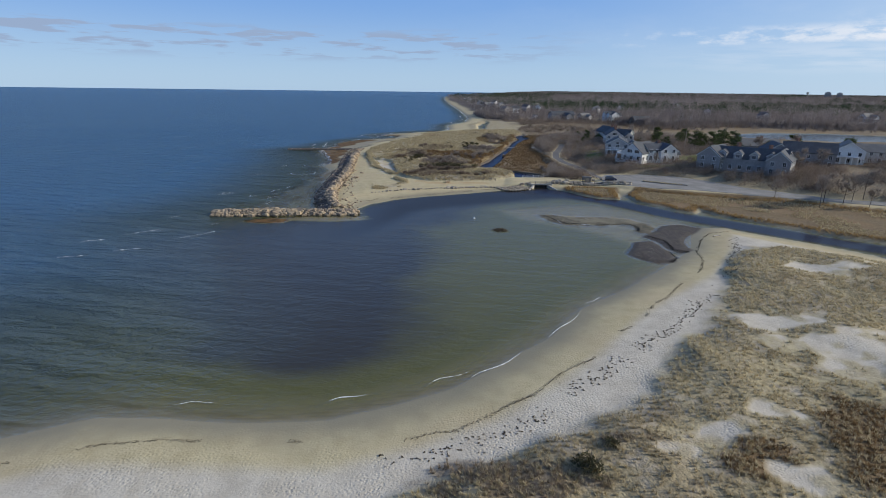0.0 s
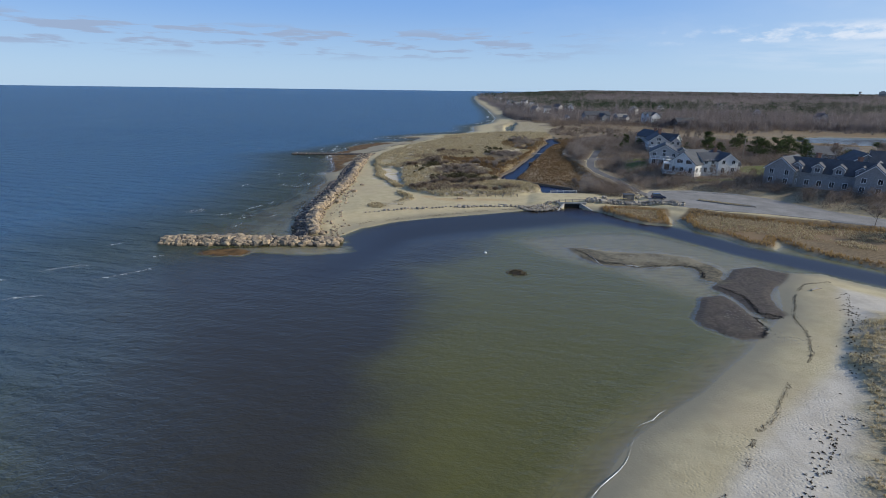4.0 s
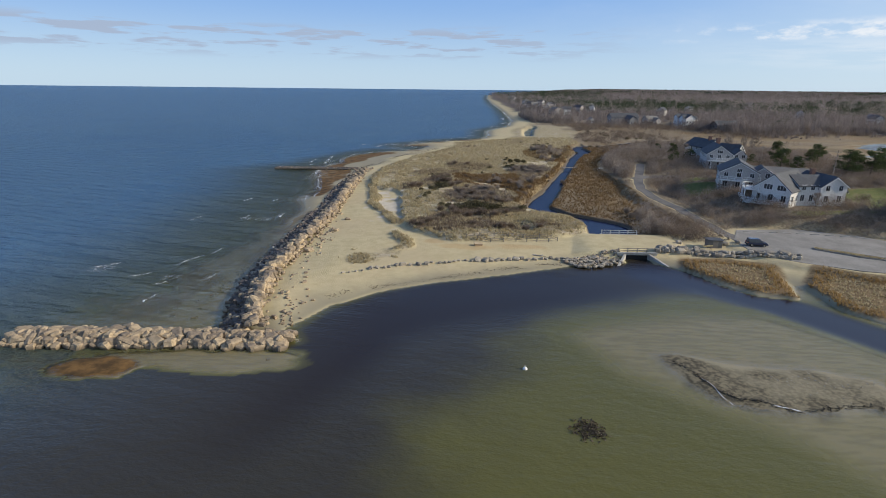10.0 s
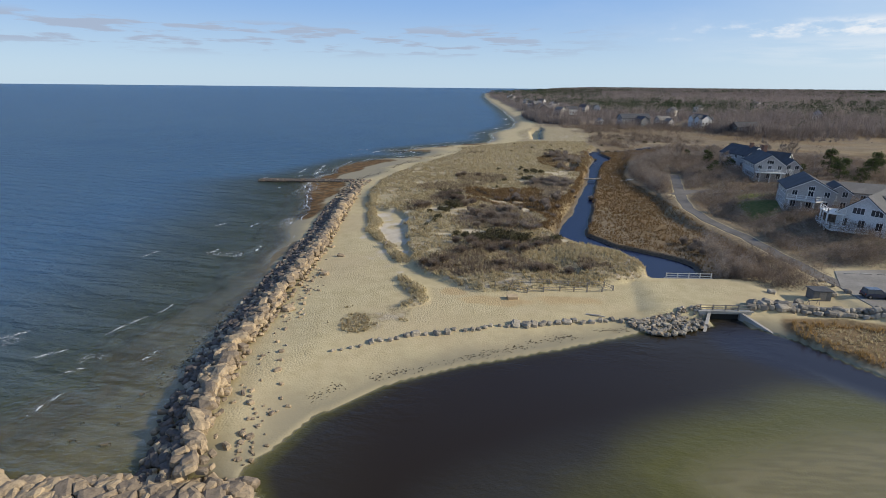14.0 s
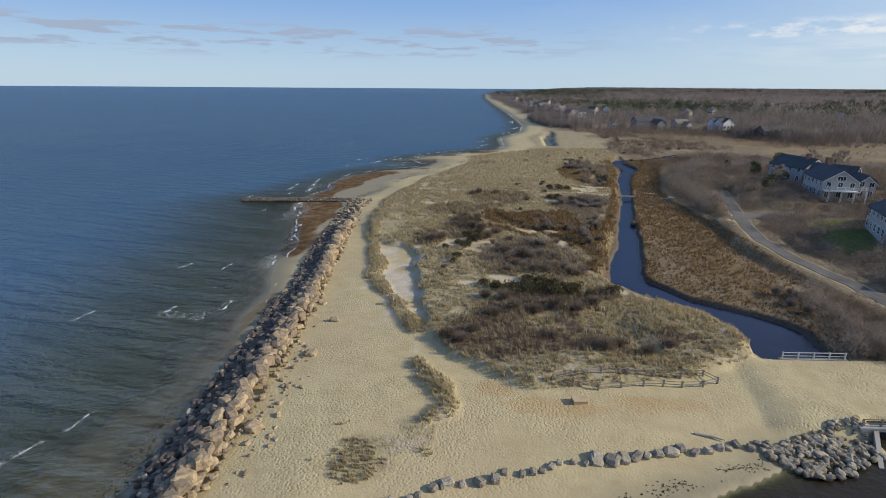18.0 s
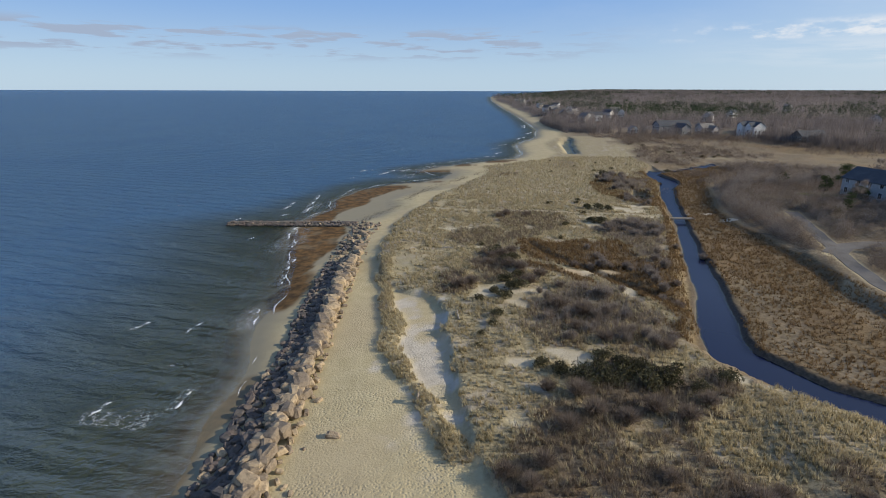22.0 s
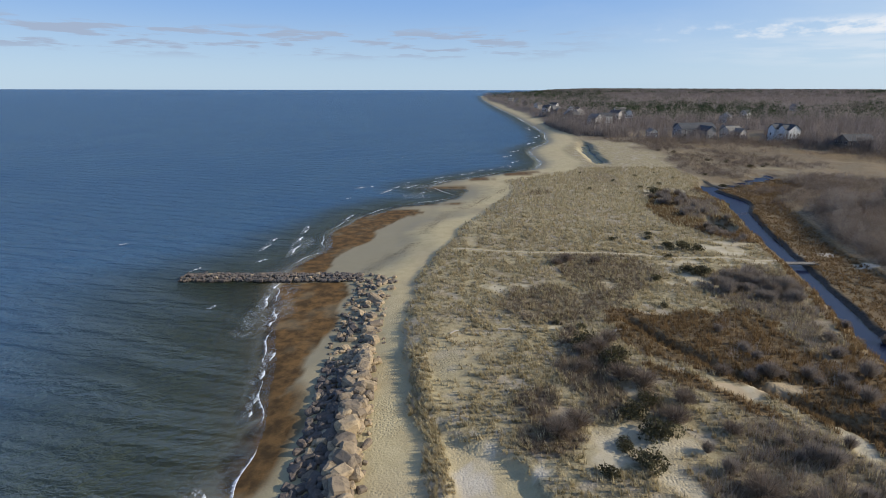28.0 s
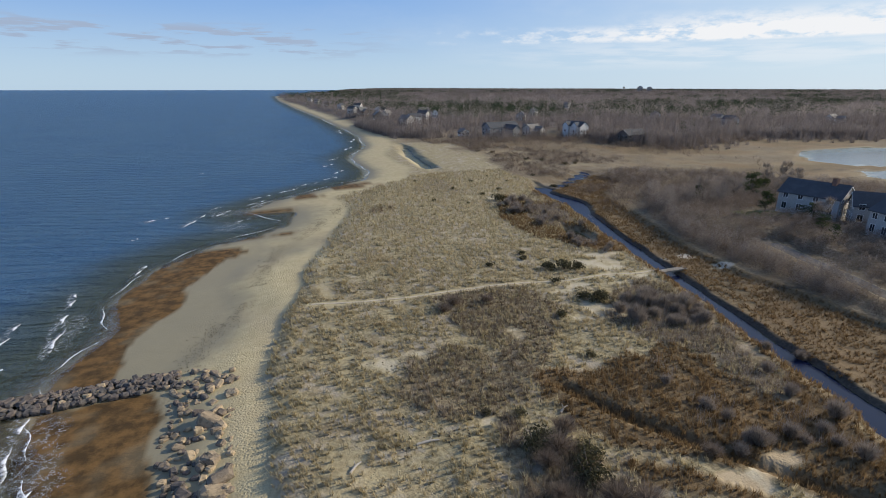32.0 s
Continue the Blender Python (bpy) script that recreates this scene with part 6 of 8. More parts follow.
# ---------------------------------------------------------------- buildings
def boards(name, colour, dark, step=0.16):
    """Shingled or clapboarded wall, with courses."""
    m = Nodes(name)
    sepz = m.n.new("ShaderNodeSeparateXYZ")
    m.l.new(m.pos, sepz.inputs[0])
    course = m.math("FRACT", m.math("DIVIDE", sepz.outputs[2], step))
    n = m.noise(3.0, 4, 0.6, m.scaled(1, 1, 3))
    c = m.mix(m.step(n, 0.35, 0.7), colour, dark)
    c = m.mix(m.step(course, 0.15, 0.0), c, tuple(v * 0.6 for v in dark))
    return m.done(c, 0.8, m.bump(course, 0.4, 0.02), spec=0.2)


def slate(name, colour, dark):
    m = Nodes(name)
    n, big = m.noise(5.0, 4, 0.6, m.scaled(1, 1, 4)), m.noise(0.5, 3)
    c = m.mix(m.step(n, 0.35, 0.68), colour, dark)
    c = m.mix(m.math("MULTIPLY", m.step(big, 0.45, 0.65), 0.4), c, tuple(v * 1.3 for v in colour))
    return m.done(c, 0.75, m.bump(n, 0.5, 0.03), spec=0.3)


WALL_WHITE = boards("white_clapboard", (0.74, 0.73, 0.70), (0.62, 0.61, 0.58))
WALL_GREY = boards("grey_shingle", (0.34, 0.33, 0.32), (0.23, 0.22, 0.215))
WALL_PALE = boards("pale_grey_shingle", (0.52, 0.50, 0.47), (0.42, 0.40, 0.375))
WALL_BROWN = boards("brown_shingle", (0.27, 0.22, 0.175), (0.19, 0.15, 0.12))
ROOF_SLATE = slate("slate_roof", (0.085, 0.09, 0.10), (0.055, 0.058, 0.066))
ROOF_GREY = slate("weathered_roof", (0.22, 0.205, 0.185), (0.16, 0.15, 0.135))
TRIM = simple("white_trim", (0.80, 0.79, 0.76), 0.5, 0.1)
BRICK = simple("chimney_brick", (0.30, 0.17, 0.125), 0.9, 0.4, 6, 0.3)
CONCRETE = simple("concrete", (0.44, 0.42, 0.38), 0.9, 0.35, 1.5, 0.3)
TIMBER = simple("weathered_timber", (0.33, 0.29, 0.24), 0.9, 0.4, 3, 0.3)
# near-black that paints the shade inside the culvert
TUNNEL_SHADE = simple("tunnel_shade_black", (0.02, 0.02, 0.02), 0.9, 0.1)


def make_glass():
    m = Nodes("window_glass")
    return m.done(m.mix(m.step(m.random(), 0, 1), (0.02, 0.025, 0.03), (0.07, 0.075, 0.085)), 0.08, spec=0.5)


GLASS = make_glass()


def window(parent, x, z, w, h, face, mullions=1):
    """A window on a wall: face is the pose of the wall's outside, x along it, z up, y outwards."""
    bm, t = bmesh.new(), 0.09
    for lo, hi in (((x - w / 2 - t, -0.02, z), (x - w / 2, 0.08, z + h)), ((x + w / 2, -0.02, z), (x + w / 2 + t, 0.08, z + h)),
                   ((x - w / 2 - t, -0.02, z + h), (x + w / 2 + t, 0.08, z + h + t)), ((x - w / 2 - t - 0.05, -0.02, z - t), (x + w / 2 + t + 0.05, 0.12, z))):
        box(bm, lo, hi, face)
    for k in range(mullions):
        c = x - w / 2 + w * (k + 1) / (mullions + 1)
        box(bm, (c - 0.03, -0.01, z), (c + 0.03, 0.06, z + h), face)
    frame_ob = part("window", bm, TRIM, parent)
    bm = bmesh.new()
    box(bm, (x - w / 2, -0.03, z), (x + w / 2, 0.025, z + h), face)
    part("pane", bm, GLASS, frame_ob)


def gable_block(parent, cx, cy, w, d, eave, ridge, turn, wall_mat, roof_mat, rows=(), base=-1.0, windows=(2, 4), hip=False, over=0.35, far=False):
    """A block w wide (x) and d deep (y), its ridge along y, turned about z. Windows on all four faces."""
    m = Matrix.Translation((cx, cy, 0)) @ Matrix.Rotation(radians(turn), 4, "Z")
    bm = bmesh.new()
    a, b = w / 2, d / 2
    v = [bm.verts.new(m @ Vector(p)) for p in ((-a, -b, base), (a, -b, base), (a, b, base), (-a, b, base), (-a, -b, eave), (a, -b, eave), (a, b, eave), (-a, b, eave))]
    faces = [(0, 1, 5, 4), (1, 2, 6, 5), (2, 3, 7, 6), (3, 0, 4, 7)]
    for f in faces:
        bm.faces.new([v[i] for i in f])
    if not hip:
        for q, (i, j) in ((-b, (4, 5)), (b, (6, 7))):
            top = bm.verts.new(m @ Vector((0, q, ridge)))
            bm.faces.new((v[i], v[j], top))
    part("wall", bm, wall_mat, parent)
    bm, t = bmesh.new(), 0.22
    rise = (ridge - eave) / a
    inset = min(a, b * 0.9) if hip else 0
    for sx in (-1, 1):
        e = sx * (a + over)
        ze = eave - rise * over
        lo = [(e, -b - over, ze), (e, b + over, ze), (0, b + over - inset, ridge), (0, -b - over + inset, ridge)]
        vs = [bm.verts.new(m @ Vector((p[0], p[1], p[2] + 0.02))) for p in lo] + [bm.verts.new(m @ Vector((p[0], p[1], p[2] + t))) for p in lo]
        for f in ((0, 1, 2, 3), (7, 6, 5, 4), (0, 4, 5, 1), (1, 5, 6, 2), (2, 6, 7, 3), (3, 7, 4, 0)):
            bm.faces.new([vs[i] for i in f])
    if hip:
        for sy in (-1, 1):
            y1 = sy * (b + over)
            ze = eave - rise * over
            lo = [(-a - over, y1, ze), (a + over, y1, ze), (0, y1 - sy * inset, ridge)]
            vs = [bm.verts.new(m @ Vector((p[0], p[1], p[2] + 0.02))) for p in lo] + [bm.verts.new(m @ Vector((p[0], p[1], p[2] + t))) for p in lo]
            for f in ((0, 1, 2), (5, 4, 3), (0, 3, 4, 1), (1, 4, 5, 2), (2, 5, 3, 0)):
                bm.faces.new([vs[i] for i in f])
    bmesh.ops.recalc_face_normals(bm, faces=bm.faces[:])
    part("roof", bm, roof_mat, parent)
    if not hip and not far:
        bm = bmesh.new()
        for q in (-b - over - 0.03, b + over + 0.03):
            bm = bmesh.new()
            for sx in (-1, 1):
                p0, p1 = Vector((sx * (a + over), q, eave - rise * over)), Vector((0, q, ridge))
                dn = Vector((0, 0, -0.22))
                vs = [bm.verts.new(m @ p) for p in (p0, p1, p1 + dn, p0 + dn)] + [bm.verts.new(m @ (p + Vector((0, 0.04 if q < 0 else -0.04, 0)))) for p in (p0, p1, p1 + dn, p0 + dn)]
                for f in ((0, 1, 2, 3), (7, 6, 5, 4), (0, 4, 5, 1), (2, 6, 7, 3)):
                    bm.faces.new([vs[i] for i in f])
            bmesh.ops.recalc_face_normals(bm, faces=bm.faces[:])
            part("rake_trim", bm, TRIM, parent)
    for z0, wh, ww in rows:
        for k, (length, rot, off) in enumerate(((w, 180, b), (d, -90, a), (w, 0, b), (d, 90, a))):
            n = windows[k % 2]
            face = m @ Matrix.Rotation(radians(rot), 4, "Z") @ Matrix.Translation((0, off, 0))
            for i in range(n):
                window(parent, -length / 2 + length * (i + 0.5) / n, z0, ww, wh, face, 0 if far else 1)
    return m


def gable_windows(parent, m, d, z0, w, h, back=False):
    face = m @ Matrix.Rotation(radians(0 if back else 180), 4, "Z") @ Matrix.Translation((0, d / 2, 0))
    window(parent, 0, z0, w, h, face, 2)


def chimney(parent, x, y, lo, hi, s=0.9):
    bm = bmesh.new()
    box(bm, (x - s / 2, y - s / 2, lo), (x + s / 2, y + s / 2, hi))
    box(bm, (x - s / 2 - 0.08, y - s / 2 - 0.08, hi - 0.25), (x + s / 2 + 0.08, y + s / 2 + 0.08, hi))
    part("chimney", bm, BRICK, parent)


def railing(parent, points, z, height=1.0, material=None, name="railing"):
    """A rail with posts and two bars along points, as a part with its posts."""
    bm = bmesh.new()
    for (ax, ay), (bx, by) in zip(points, points[1:]):
        for h in (height * 0.5, height):
            tube(bm, (ax, ay, z + h), (bx, by, z + h), 0.06, 0.06, 4)
    rail = part(name, bm, material or TRIM, parent)
    for (ax, ay), (bx, by) in zip(points, points[1:]):
        n = max(1, round(math.dist((ax, ay), (bx, by)) / 1.8))
        for k in range(n + 1):
            x, y = ax + (bx - ax) * k / n, ay + (by - ay) * k / n
            part("post", boxed((x - 0.07, y - 0.07, z), (x + 0.07, y + 0.07, z + height + 0.08)), material or TRIM, rail)


def deck(parent, corners, z, thick=0.25):
    bm = bmesh.new()
    lo, hi = [bm.verts.new((x, y, z - thick)) for x, y in corners], [bm.verts.new((x, y, z)) for x, y in corners]
    bm.faces.new(hi), bm.faces.new(lo[::-1])
    for i in range(len(corners)):
        j = (i + 1) % len(corners)
        bm.faces.new((lo[i], lo[j], hi[j], hi[i]))
    bmesh.ops.recalc_face_normals(bm, faces=bm.faces[:])
    part("deck", bm, TRIM, parent)


g = 3.9
h1 = thing("house", "large white clapboard beach house with slate roof and deck", "house", group="houses above the inlet")
ROWS = ((g + 0.9, 1.5, 1.0), (g + 3.6, 1.2, 1.0))
m = gable_block(h1, 82.6, 157.4, 8.6, 13.5, g + 3.6, g + 7.2, -50, WALL_WHITE, ROOF_SLATE, ROWS[:1], g - 2, (3, 5))
face = m @ Matrix.Rotation(radians(180), 4, "Z") @ Matrix.Translation((0, 13.5 / 2, 0))
for q in (-2.1, 0.9):
    window(h1, q, g + 3.6, 1.9, 1.2, face, 2)
m = gable_block(h1, 91.6, 157.6, 6.6, 10, g + 4.6, g + 6.9, 5, WALL_WHITE, ROOF_SLATE, ROWS, g - 2, (2, 4))
m = gable_block(h1, 96.4, 159.6, 3.8, 5.0, g + 2.6, g + 3.9, 80, WALL_WHITE, ROOF_SLATE, ROWS[:1], g - 2, (1, 2))
m = gable_block(h1, 88.0, 157.2, 8.0, 9.0, g + 4.6, g + 6.6, 95, WALL_WHITE, ROOF_SLATE, ROWS, g - 2, (2, 4))
deck(h1, [(71.8, 153.6), (77.2, 150.2), (79.2, 157), (74.2, 161.5)], g + 0.4)
deck(h1, [(72.6, 156.2), (75.2, 154.8), (77.6, 159.6), (74.4, 161.2)], g + 3.2)
railing(h1, [(75.2, 154.8), (72.6, 156.2), (74.4, 161.2)], g + 3.2)
railing(h1, [(77.0, 150.4), (71.9, 153.7), (74.0, 161.2)], g + 0.4, 0.9)
for x, y in ((72.8, 156.4), (73.5, 158.7), (74.5, 160.9), (75.0, 155.0)):
    part("post", boxed((x - 0.11, y - 0.11, g - 0.5), (x + 0.11, y + 0.11, g + 3.2)), TRIM, h1)
chimney(h1, 90.5, 159.5, g + 5, g + 8.0)

h2 = thing("house", "white and grey two-storey house with balcony and blue-grey roof", "house", group="houses above the inlet")
m = gable_block(h2, 80.5, 176.2, 9.5, 11.5, g + 5.0, g + 7.6, -22, WALL_PALE, ROOF_SLATE, ROWS, g - 2, (3, 5))
gable_windows(h2, m, 11.5, g + 5.0, 1.2, 0.9)
m = gable_block(h2, 85.8, 173.6, 5.0, 6.0, g + 4.6, g + 6.3, -22, WALL_PALE, ROOF_SLATE, ROWS, g - 2, (2, 2))
m = gable_block(h2, 94.5, 183.0, 7.5, 17, g + 3.0, g + 4.8, 68, WALL_PALE, ROOF_GREY, ROWS[:1], g - 2, (2, 5))
deck(h2, [(74.0, 172.6), (78.2, 168.4), (84.6, 170.8), (83.2, 173.2)], g + 2.8)
railing(h2, [(74.2, 172.6), (78.2, 168.6), (84.4, 170.9)], g + 2.8)
for x, y in ((74.6, 172.4), (76.4, 170.4), (78.2, 168.9), (81.2, 169.9), (84.0, 170.9)):
    part("post", boxed((x - 0.12, y - 0.12, g - 0.5), (x + 0.12, y + 0.12, g + 2.8)), TRIM, h2)

h3 = thing("house", "pale shingled house with dark slate gables and arched window", "house", group="houses above the inlet")
m = gable_block(h3, 93.4, 217.5, 8.0, 13, g + 5.2, g + 8.0, -14, WALL_PALE, ROOF_SLATE, ROWS, g - 2, (3, 5))
gable_windows(h3, m, 13, g + 5.4, 1.8, 1.0)
m = gable_block(h3, 99.6, 241.5, 8.5, 13, g + 4.8, g + 7.6, 12, WALL_PALE, ROOF_SLATE, ROWS, g - 2, (3, 4))
m = gable_block(h3, 102.0, 228.5, 6.5, 11, g + 4.4, g + 7.0, 40, WALL_PALE, ROOF_SLATE, ROWS, g - 2, (3, 4))
m = gable_block(h3, 100.4, 215.8, 4.4, 7, g + 4.4, g + 6.4, -14, WALL_PALE, ROOF_SLATE, ROWS, g - 2, (2, 3))
chimney(h3, 96.8, 224.5, g + 5, g + 9.6, 1.2)
chimney(h3, 100, 238, g + 5, g + 9.0, 1.0)
deck(h3, [(87.6, 210.2), (95.2, 208.3), (96.0, 211.4), (88.4, 213.4)], g + 2.9)
railing(h3, [(89.2, 213.2), (88.6, 210.2), (97.2, 208.2), (97.9, 211.2)], g + 2.9)
for x, y in ((88.9, 210.5), (91.6, 209.8), (94.4, 209.1), (97.0, 208.5)):
    part("post", boxed((x - 0.14, y - 0.14, g - 0.5), (x + 0.14, y + 0.14, g + 2.9)), TRIM, h3)

g = 3.6
ROWS = ((g + 0.8, 1.5, 1.05), (g + 3.4, 1.3, 1.0))
h4 = thing("house", "long grey shingled house with dormers and white trim", "house", group="houses above the inlet")
m = gable_block(h4, 112.0, 134.5, 9.5, 24, g + 4.6, g + 8.0, 47, WALL_GREY, ROOF_SLATE, ROWS[:1], g - 2, (3, 8))
m4 = m
for q in (-7.5, -2.5, 2.5, 7.5):
    p = m4 @ Vector((-3.4, q, 0))
    gable_block(h4, p.x, p.y, 2.6, 3.6, g + 6.2, g + 7.2, 47 - 90, WALL_GREY, ROOF_SLATE, ((g + 4.8, 1.1, 1.2),), g + 4, (1, 1), over=0.2)
m = gable_block(h4, 103.8, 141.0, 8.0, 12, g + 5.0, g + 8.2, -52, WALL_GREY, ROOF_SLATE, ROWS, g - 2, (2, 3))
m = gable_block(h4, 118.5, 126.5, 7.0, 13, g + 5.2, g + 8.2, -42, WALL_GREY, ROOF_SLATE, ROWS, g - 2, (2, 3))
chimney(h4, 110, 138, g + 6, g + 9.6, 1.0)
chimney(h4, 117, 131, g + 6, g + 9.4, 0.9)

h5 = thing("house", "blue-grey shingled two-storey house with white window trim", "house", group="houses above the inlet")
m = gable_block(h5, 143.5, 147.5, 9.5, 17, g + 5.4, g + 8.8, 55, WALL_GREY, ROOF_SLATE, ROWS, g - 2, (3, 5))
m = gable_block(h5, 136.5, 156.5, 8.5, 12, g + 5.2, g + 8.0, -20, WALL_GREY, ROOF_SLATE, ROWS, g - 2, (3, 3))
chimney(h5, 141, 151, g + 6, g + 10.2)

h6 = thing("house", "white house with a columned porch and grey roof", "house", group="houses above the inlet")
m = gable_block(h6, 167.5, 157.5, 10, 14, g + 5.4, g + 8.6, -35, WALL_WHITE, ROOF_GREY, ROWS, g - 2, (3, 4))
m = gable_block(h6, 177, 156, 8, 12, g + 4.8, g + 7.4, 60, WALL_PALE, ROOF_GREY, ROWS, g - 2, (2, 4))
deck(h6, [(156.5, 153.5), (164.5, 148.0), (166.2, 150.4), (158.2, 156.0)], g + 3.2)
for k in range(6):
    x, y = 156.9 + 7.6 * k / 5, 153.5 - 5.2 * k / 5
    part("column", boxed((x - 0.16, y - 0.16, g - 0.8), (x + 0.16, y + 0.16, g + 2.95)), TRIM, h6)
h7 = thing("house", "low weathered house behind the pines", "house", group="houses above the inlet")
m = gable_block(h7, 152, 190, 9, 15, g + 3.4, g + 6.2, 70, WALL_PALE, ROOF_GREY, ROWS[:1], g - 2, (2, 5))
chimney(h7, 153, 191, g + 5, g + 7.6)


def far_house(x, y, turn, w, d, walls, wall_mat, roof_mat, label, wing=True, gables=0):
    z = ground_z(x, y) + 0.3
    ob = thing("house", label, "house", group="houses in the woods")
    rows = tuple((z + 0.9 + 2.7 * k, 1.4, 1.1) for k in range(int(walls // 2.6)))
    mm = gable_block(ob, x, y, w, d, z + walls, z + walls + w * 0.36, turn, wall_mat, roof_mat, rows, z - 4, (3, 4), far=True)
    if wing:
        p = mm @ Vector((w * 0.7, d * 0.1, 0))
        gable_block(ob, p.x, p.y, w * 0.7, d * 0.65, z + walls * 0.85, z + walls * 0.85 + w * 0.3, turn + 90, wall_mat, roof_mat, rows[:1], z - 4, (2, 3), far=True)
    for k in range(gables):
        p = mm @ Vector((-w * 0.45, -d / 2 + d * (k + 0.5) / gables, 0))
        gable_block(ob, p.x, p.y, d / gables * 0.62, w * 0.5, z + walls + 0.6, z + walls + 2.6, turn - 90, wall_mat, roof_mat, rows[-1:], z, (1, 1), far=True)
    return ob


far_house(136, 478, -80, 9, 24, 5.6, WALL_GREY, ROOF_SLATE, "large grey shingled house with a row of steep gables", True, 5)
far_house(158, 474, -70, 7, 11, 4.6, WALL_PALE, ROOF_GREY, "pale shingled house beside a drive at the wood's edge", True, 2)
far_house(176, 449, 12, 8, 15, 7.2, WALL_WHITE, ROOF_SLATE, "tall white house with twin gables above the marsh", True, 2)
far_house(188, 409, -78, 8, 17, 2.6, WALL_BROWN, ROOF_SLATE, "low brown house among bare trees", False)
far_house(111, 484, 10, 5, 6, 2.8, WALL_WHITE, ROOF_GREY, "small white beach cottage beside the sandy track", False)
for k, (x, y, mat) in enumerate(((82, 545, WALL_PALE), (98, 575, WALL_WHITE), (76, 610, WALL_BROWN), (92, 640, WALL_PALE), (80, 690, WALL_BROWN), (84, 760, WALL_PALE), (104, 720, WALL_WHITE), (88, 850, WALL_PALE), (112, 860, WALL_WHITE),
                                 (86, 960, WALL_BROWN), (118, 610, WALL_PALE), (140, 640, WALL_WHITE), (150, 700, WALL_PALE), (92, 1100, WALL_PALE), (100, 1260, WALL_WHITE), (330, 470, WALL_PALE), (350, 500, WALL_WHITE), (300, 520, WALL_PALE),
                                 (420, 450, WALL_WHITE), (250, 640, WALL_WHITE), (400, 800, WALL_PALE), (190, 560, WALL_PALE))):
    far_house(x + 8, y, rng.uniform(-90, 90), rng.uniform(6, 8), rng.uniform(8, 12), 5.0, mat, rng.choice((ROOF_GREY, ROOF_SLATE)),
              {"white_clapboard": "white house showing above leafless woods", "pale_grey_shingle": "pale grey house among leafless trees", "brown_shingle": "brown shingled house above the beach bluff"}[mat.name], k % 2 == 0)

for k, (dx, w, h) in enumerate(((0, 22, 14), (40, 20, 11), (-70, 5, 2))):
    x, y = 1690 + dx * 0.8, 2110 - dx * 0.6
    z = ground_z(x, y)
    if k == 2:
        tw = thing("water_tower", "distant pale water tower over the woods", "tower")
        bm = bmesh.new()
        tube(bm, (x, y, z), (x, y, z + h + 16), 1.5, 1.5, 8)
        tube(bm, (x, y, z + h + 14), (x, y, z + h + 21), 4, 5, 10)
        part("tank", bm, CONCRETE, tw)
        continue
    tw = thing("tower_block", "distant pale tower block over the woods", "building", group="distant tower blocks")
    mm = Matrix.Translation((x, y, z)) @ Matrix.Rotation(radians(-38), 4, "Z")
    bm = bmesh.new()
    box(bm, (-w / 2, -8, -4), (w / 2, 8, h + 10), mm)
    box(bm, (-w / 4, -4, h + 10), (w / 4, 4, h + 13), mm)
    part("wall", bm, CONCRETE, tw)
    for r in range(4):
        bm = bmesh.new()
        box(bm, (-w / 2 + 1, -8.15, 3 + r * 3.6), (w / 2 - 1, -7.9, 4.6 + r * 3.6), mm)
        part("window_band", bm, GLASS, tw)

# ---------------------------------------------------------------- roads and small things
ASPHALT = simple("worn_asphalt", (0.30, 0.285, 0.26), 0.92, 0.4, 0.8, 0.3)
GRAVEL = simple("sandy_gravel", (0.19, 0.176, 0.16), 0.95, 0.4, 0.9, 0.4)
PAINT = simple("road_paint", (0.72, 0.71, 0.68), 0.7, 0.2)


def ribbon(name, line, width, material, label, lift=0.05):
    """A road along a line, laid on the land with slightly rounded edges."""
    total = sum(math.dist(a, b) for a, b in zip(line, line[1:]))
    n = int(total / 1.0)
    bm, rows = bmesh.new(), []
    pts = [along(line, min(total * k / n, total - 1e-3)) for k in range(n + 1)]
    for k, (x, y, tx, ty) in enumerate(pts):
        a, b = pts[max(0, k - 3)], pts[min(n, k + 3)]
        tx, ty = b[0] - a[0], b[1] - a[1]
        d = math.hypot(tx, ty)
        tx, ty = tx / d, ty / d
        zc = max(ground_z(x + ty * u, y - tx * u) for u in (-width / 2, 0, width / 2))
        rows.append([bm.verts.new((x + ty * u * width / 2 * (1 + 0.08 * math.sin(k * 0.7 + u)), y - tx * u * width / 2, zc + lift - (0.16 if abs(u) == 1 else 0))) for u in (-1, -0.93, -0.4, 0.4, 0.93, 1)])
    for r, q in zip(rows, rows[1:]):
        for i in range(5):
            bm.faces.new((r[i], r[i + 1], q[i + 1], q[i]))
    bmesh.ops.recalc_face_normals(bm, faces=bm.faces[:])
    me = bpy.data.meshes.new(name)
    bm.to_mesh(me)
    bm.free()
    me.materials.append(material)
    tagged(new(name, me), label, "road", kind="structure")


ribbon("road", ROAD, 3.0, GRAVEL, "narrow sandy lane between marsh and thicket")
ribbon("road_side", SIDE_ROAD, 4.0, GRAVEL, "pale gravel drive to the houses")
ribbon("path", FOOTPATH, 0.5, simple("trodden_sand", (0.58, 0.50, 0.37), 0.95, 0.3, 2, 0.3), "narrow trodden sand path through the grass")
ribbon("road_south", [(92, 104), (110, 96), (135, 84), (175, 62), (240, 20)], 6.0, ASPHALT, "grey road behind the marsh")
bm = bmesh.new()
top, low = [bm.verts.new((x, y, 1.58)) for x, y in LOT], [bm.verts.new((x, y, 1.2)) for x, y in LOT]
bm.faces.new(top)
for i in range(len(LOT)):
    j = (i + 1) % len(LOT)
    bm.faces.new((low[i], low[j], top[j], top[i]))
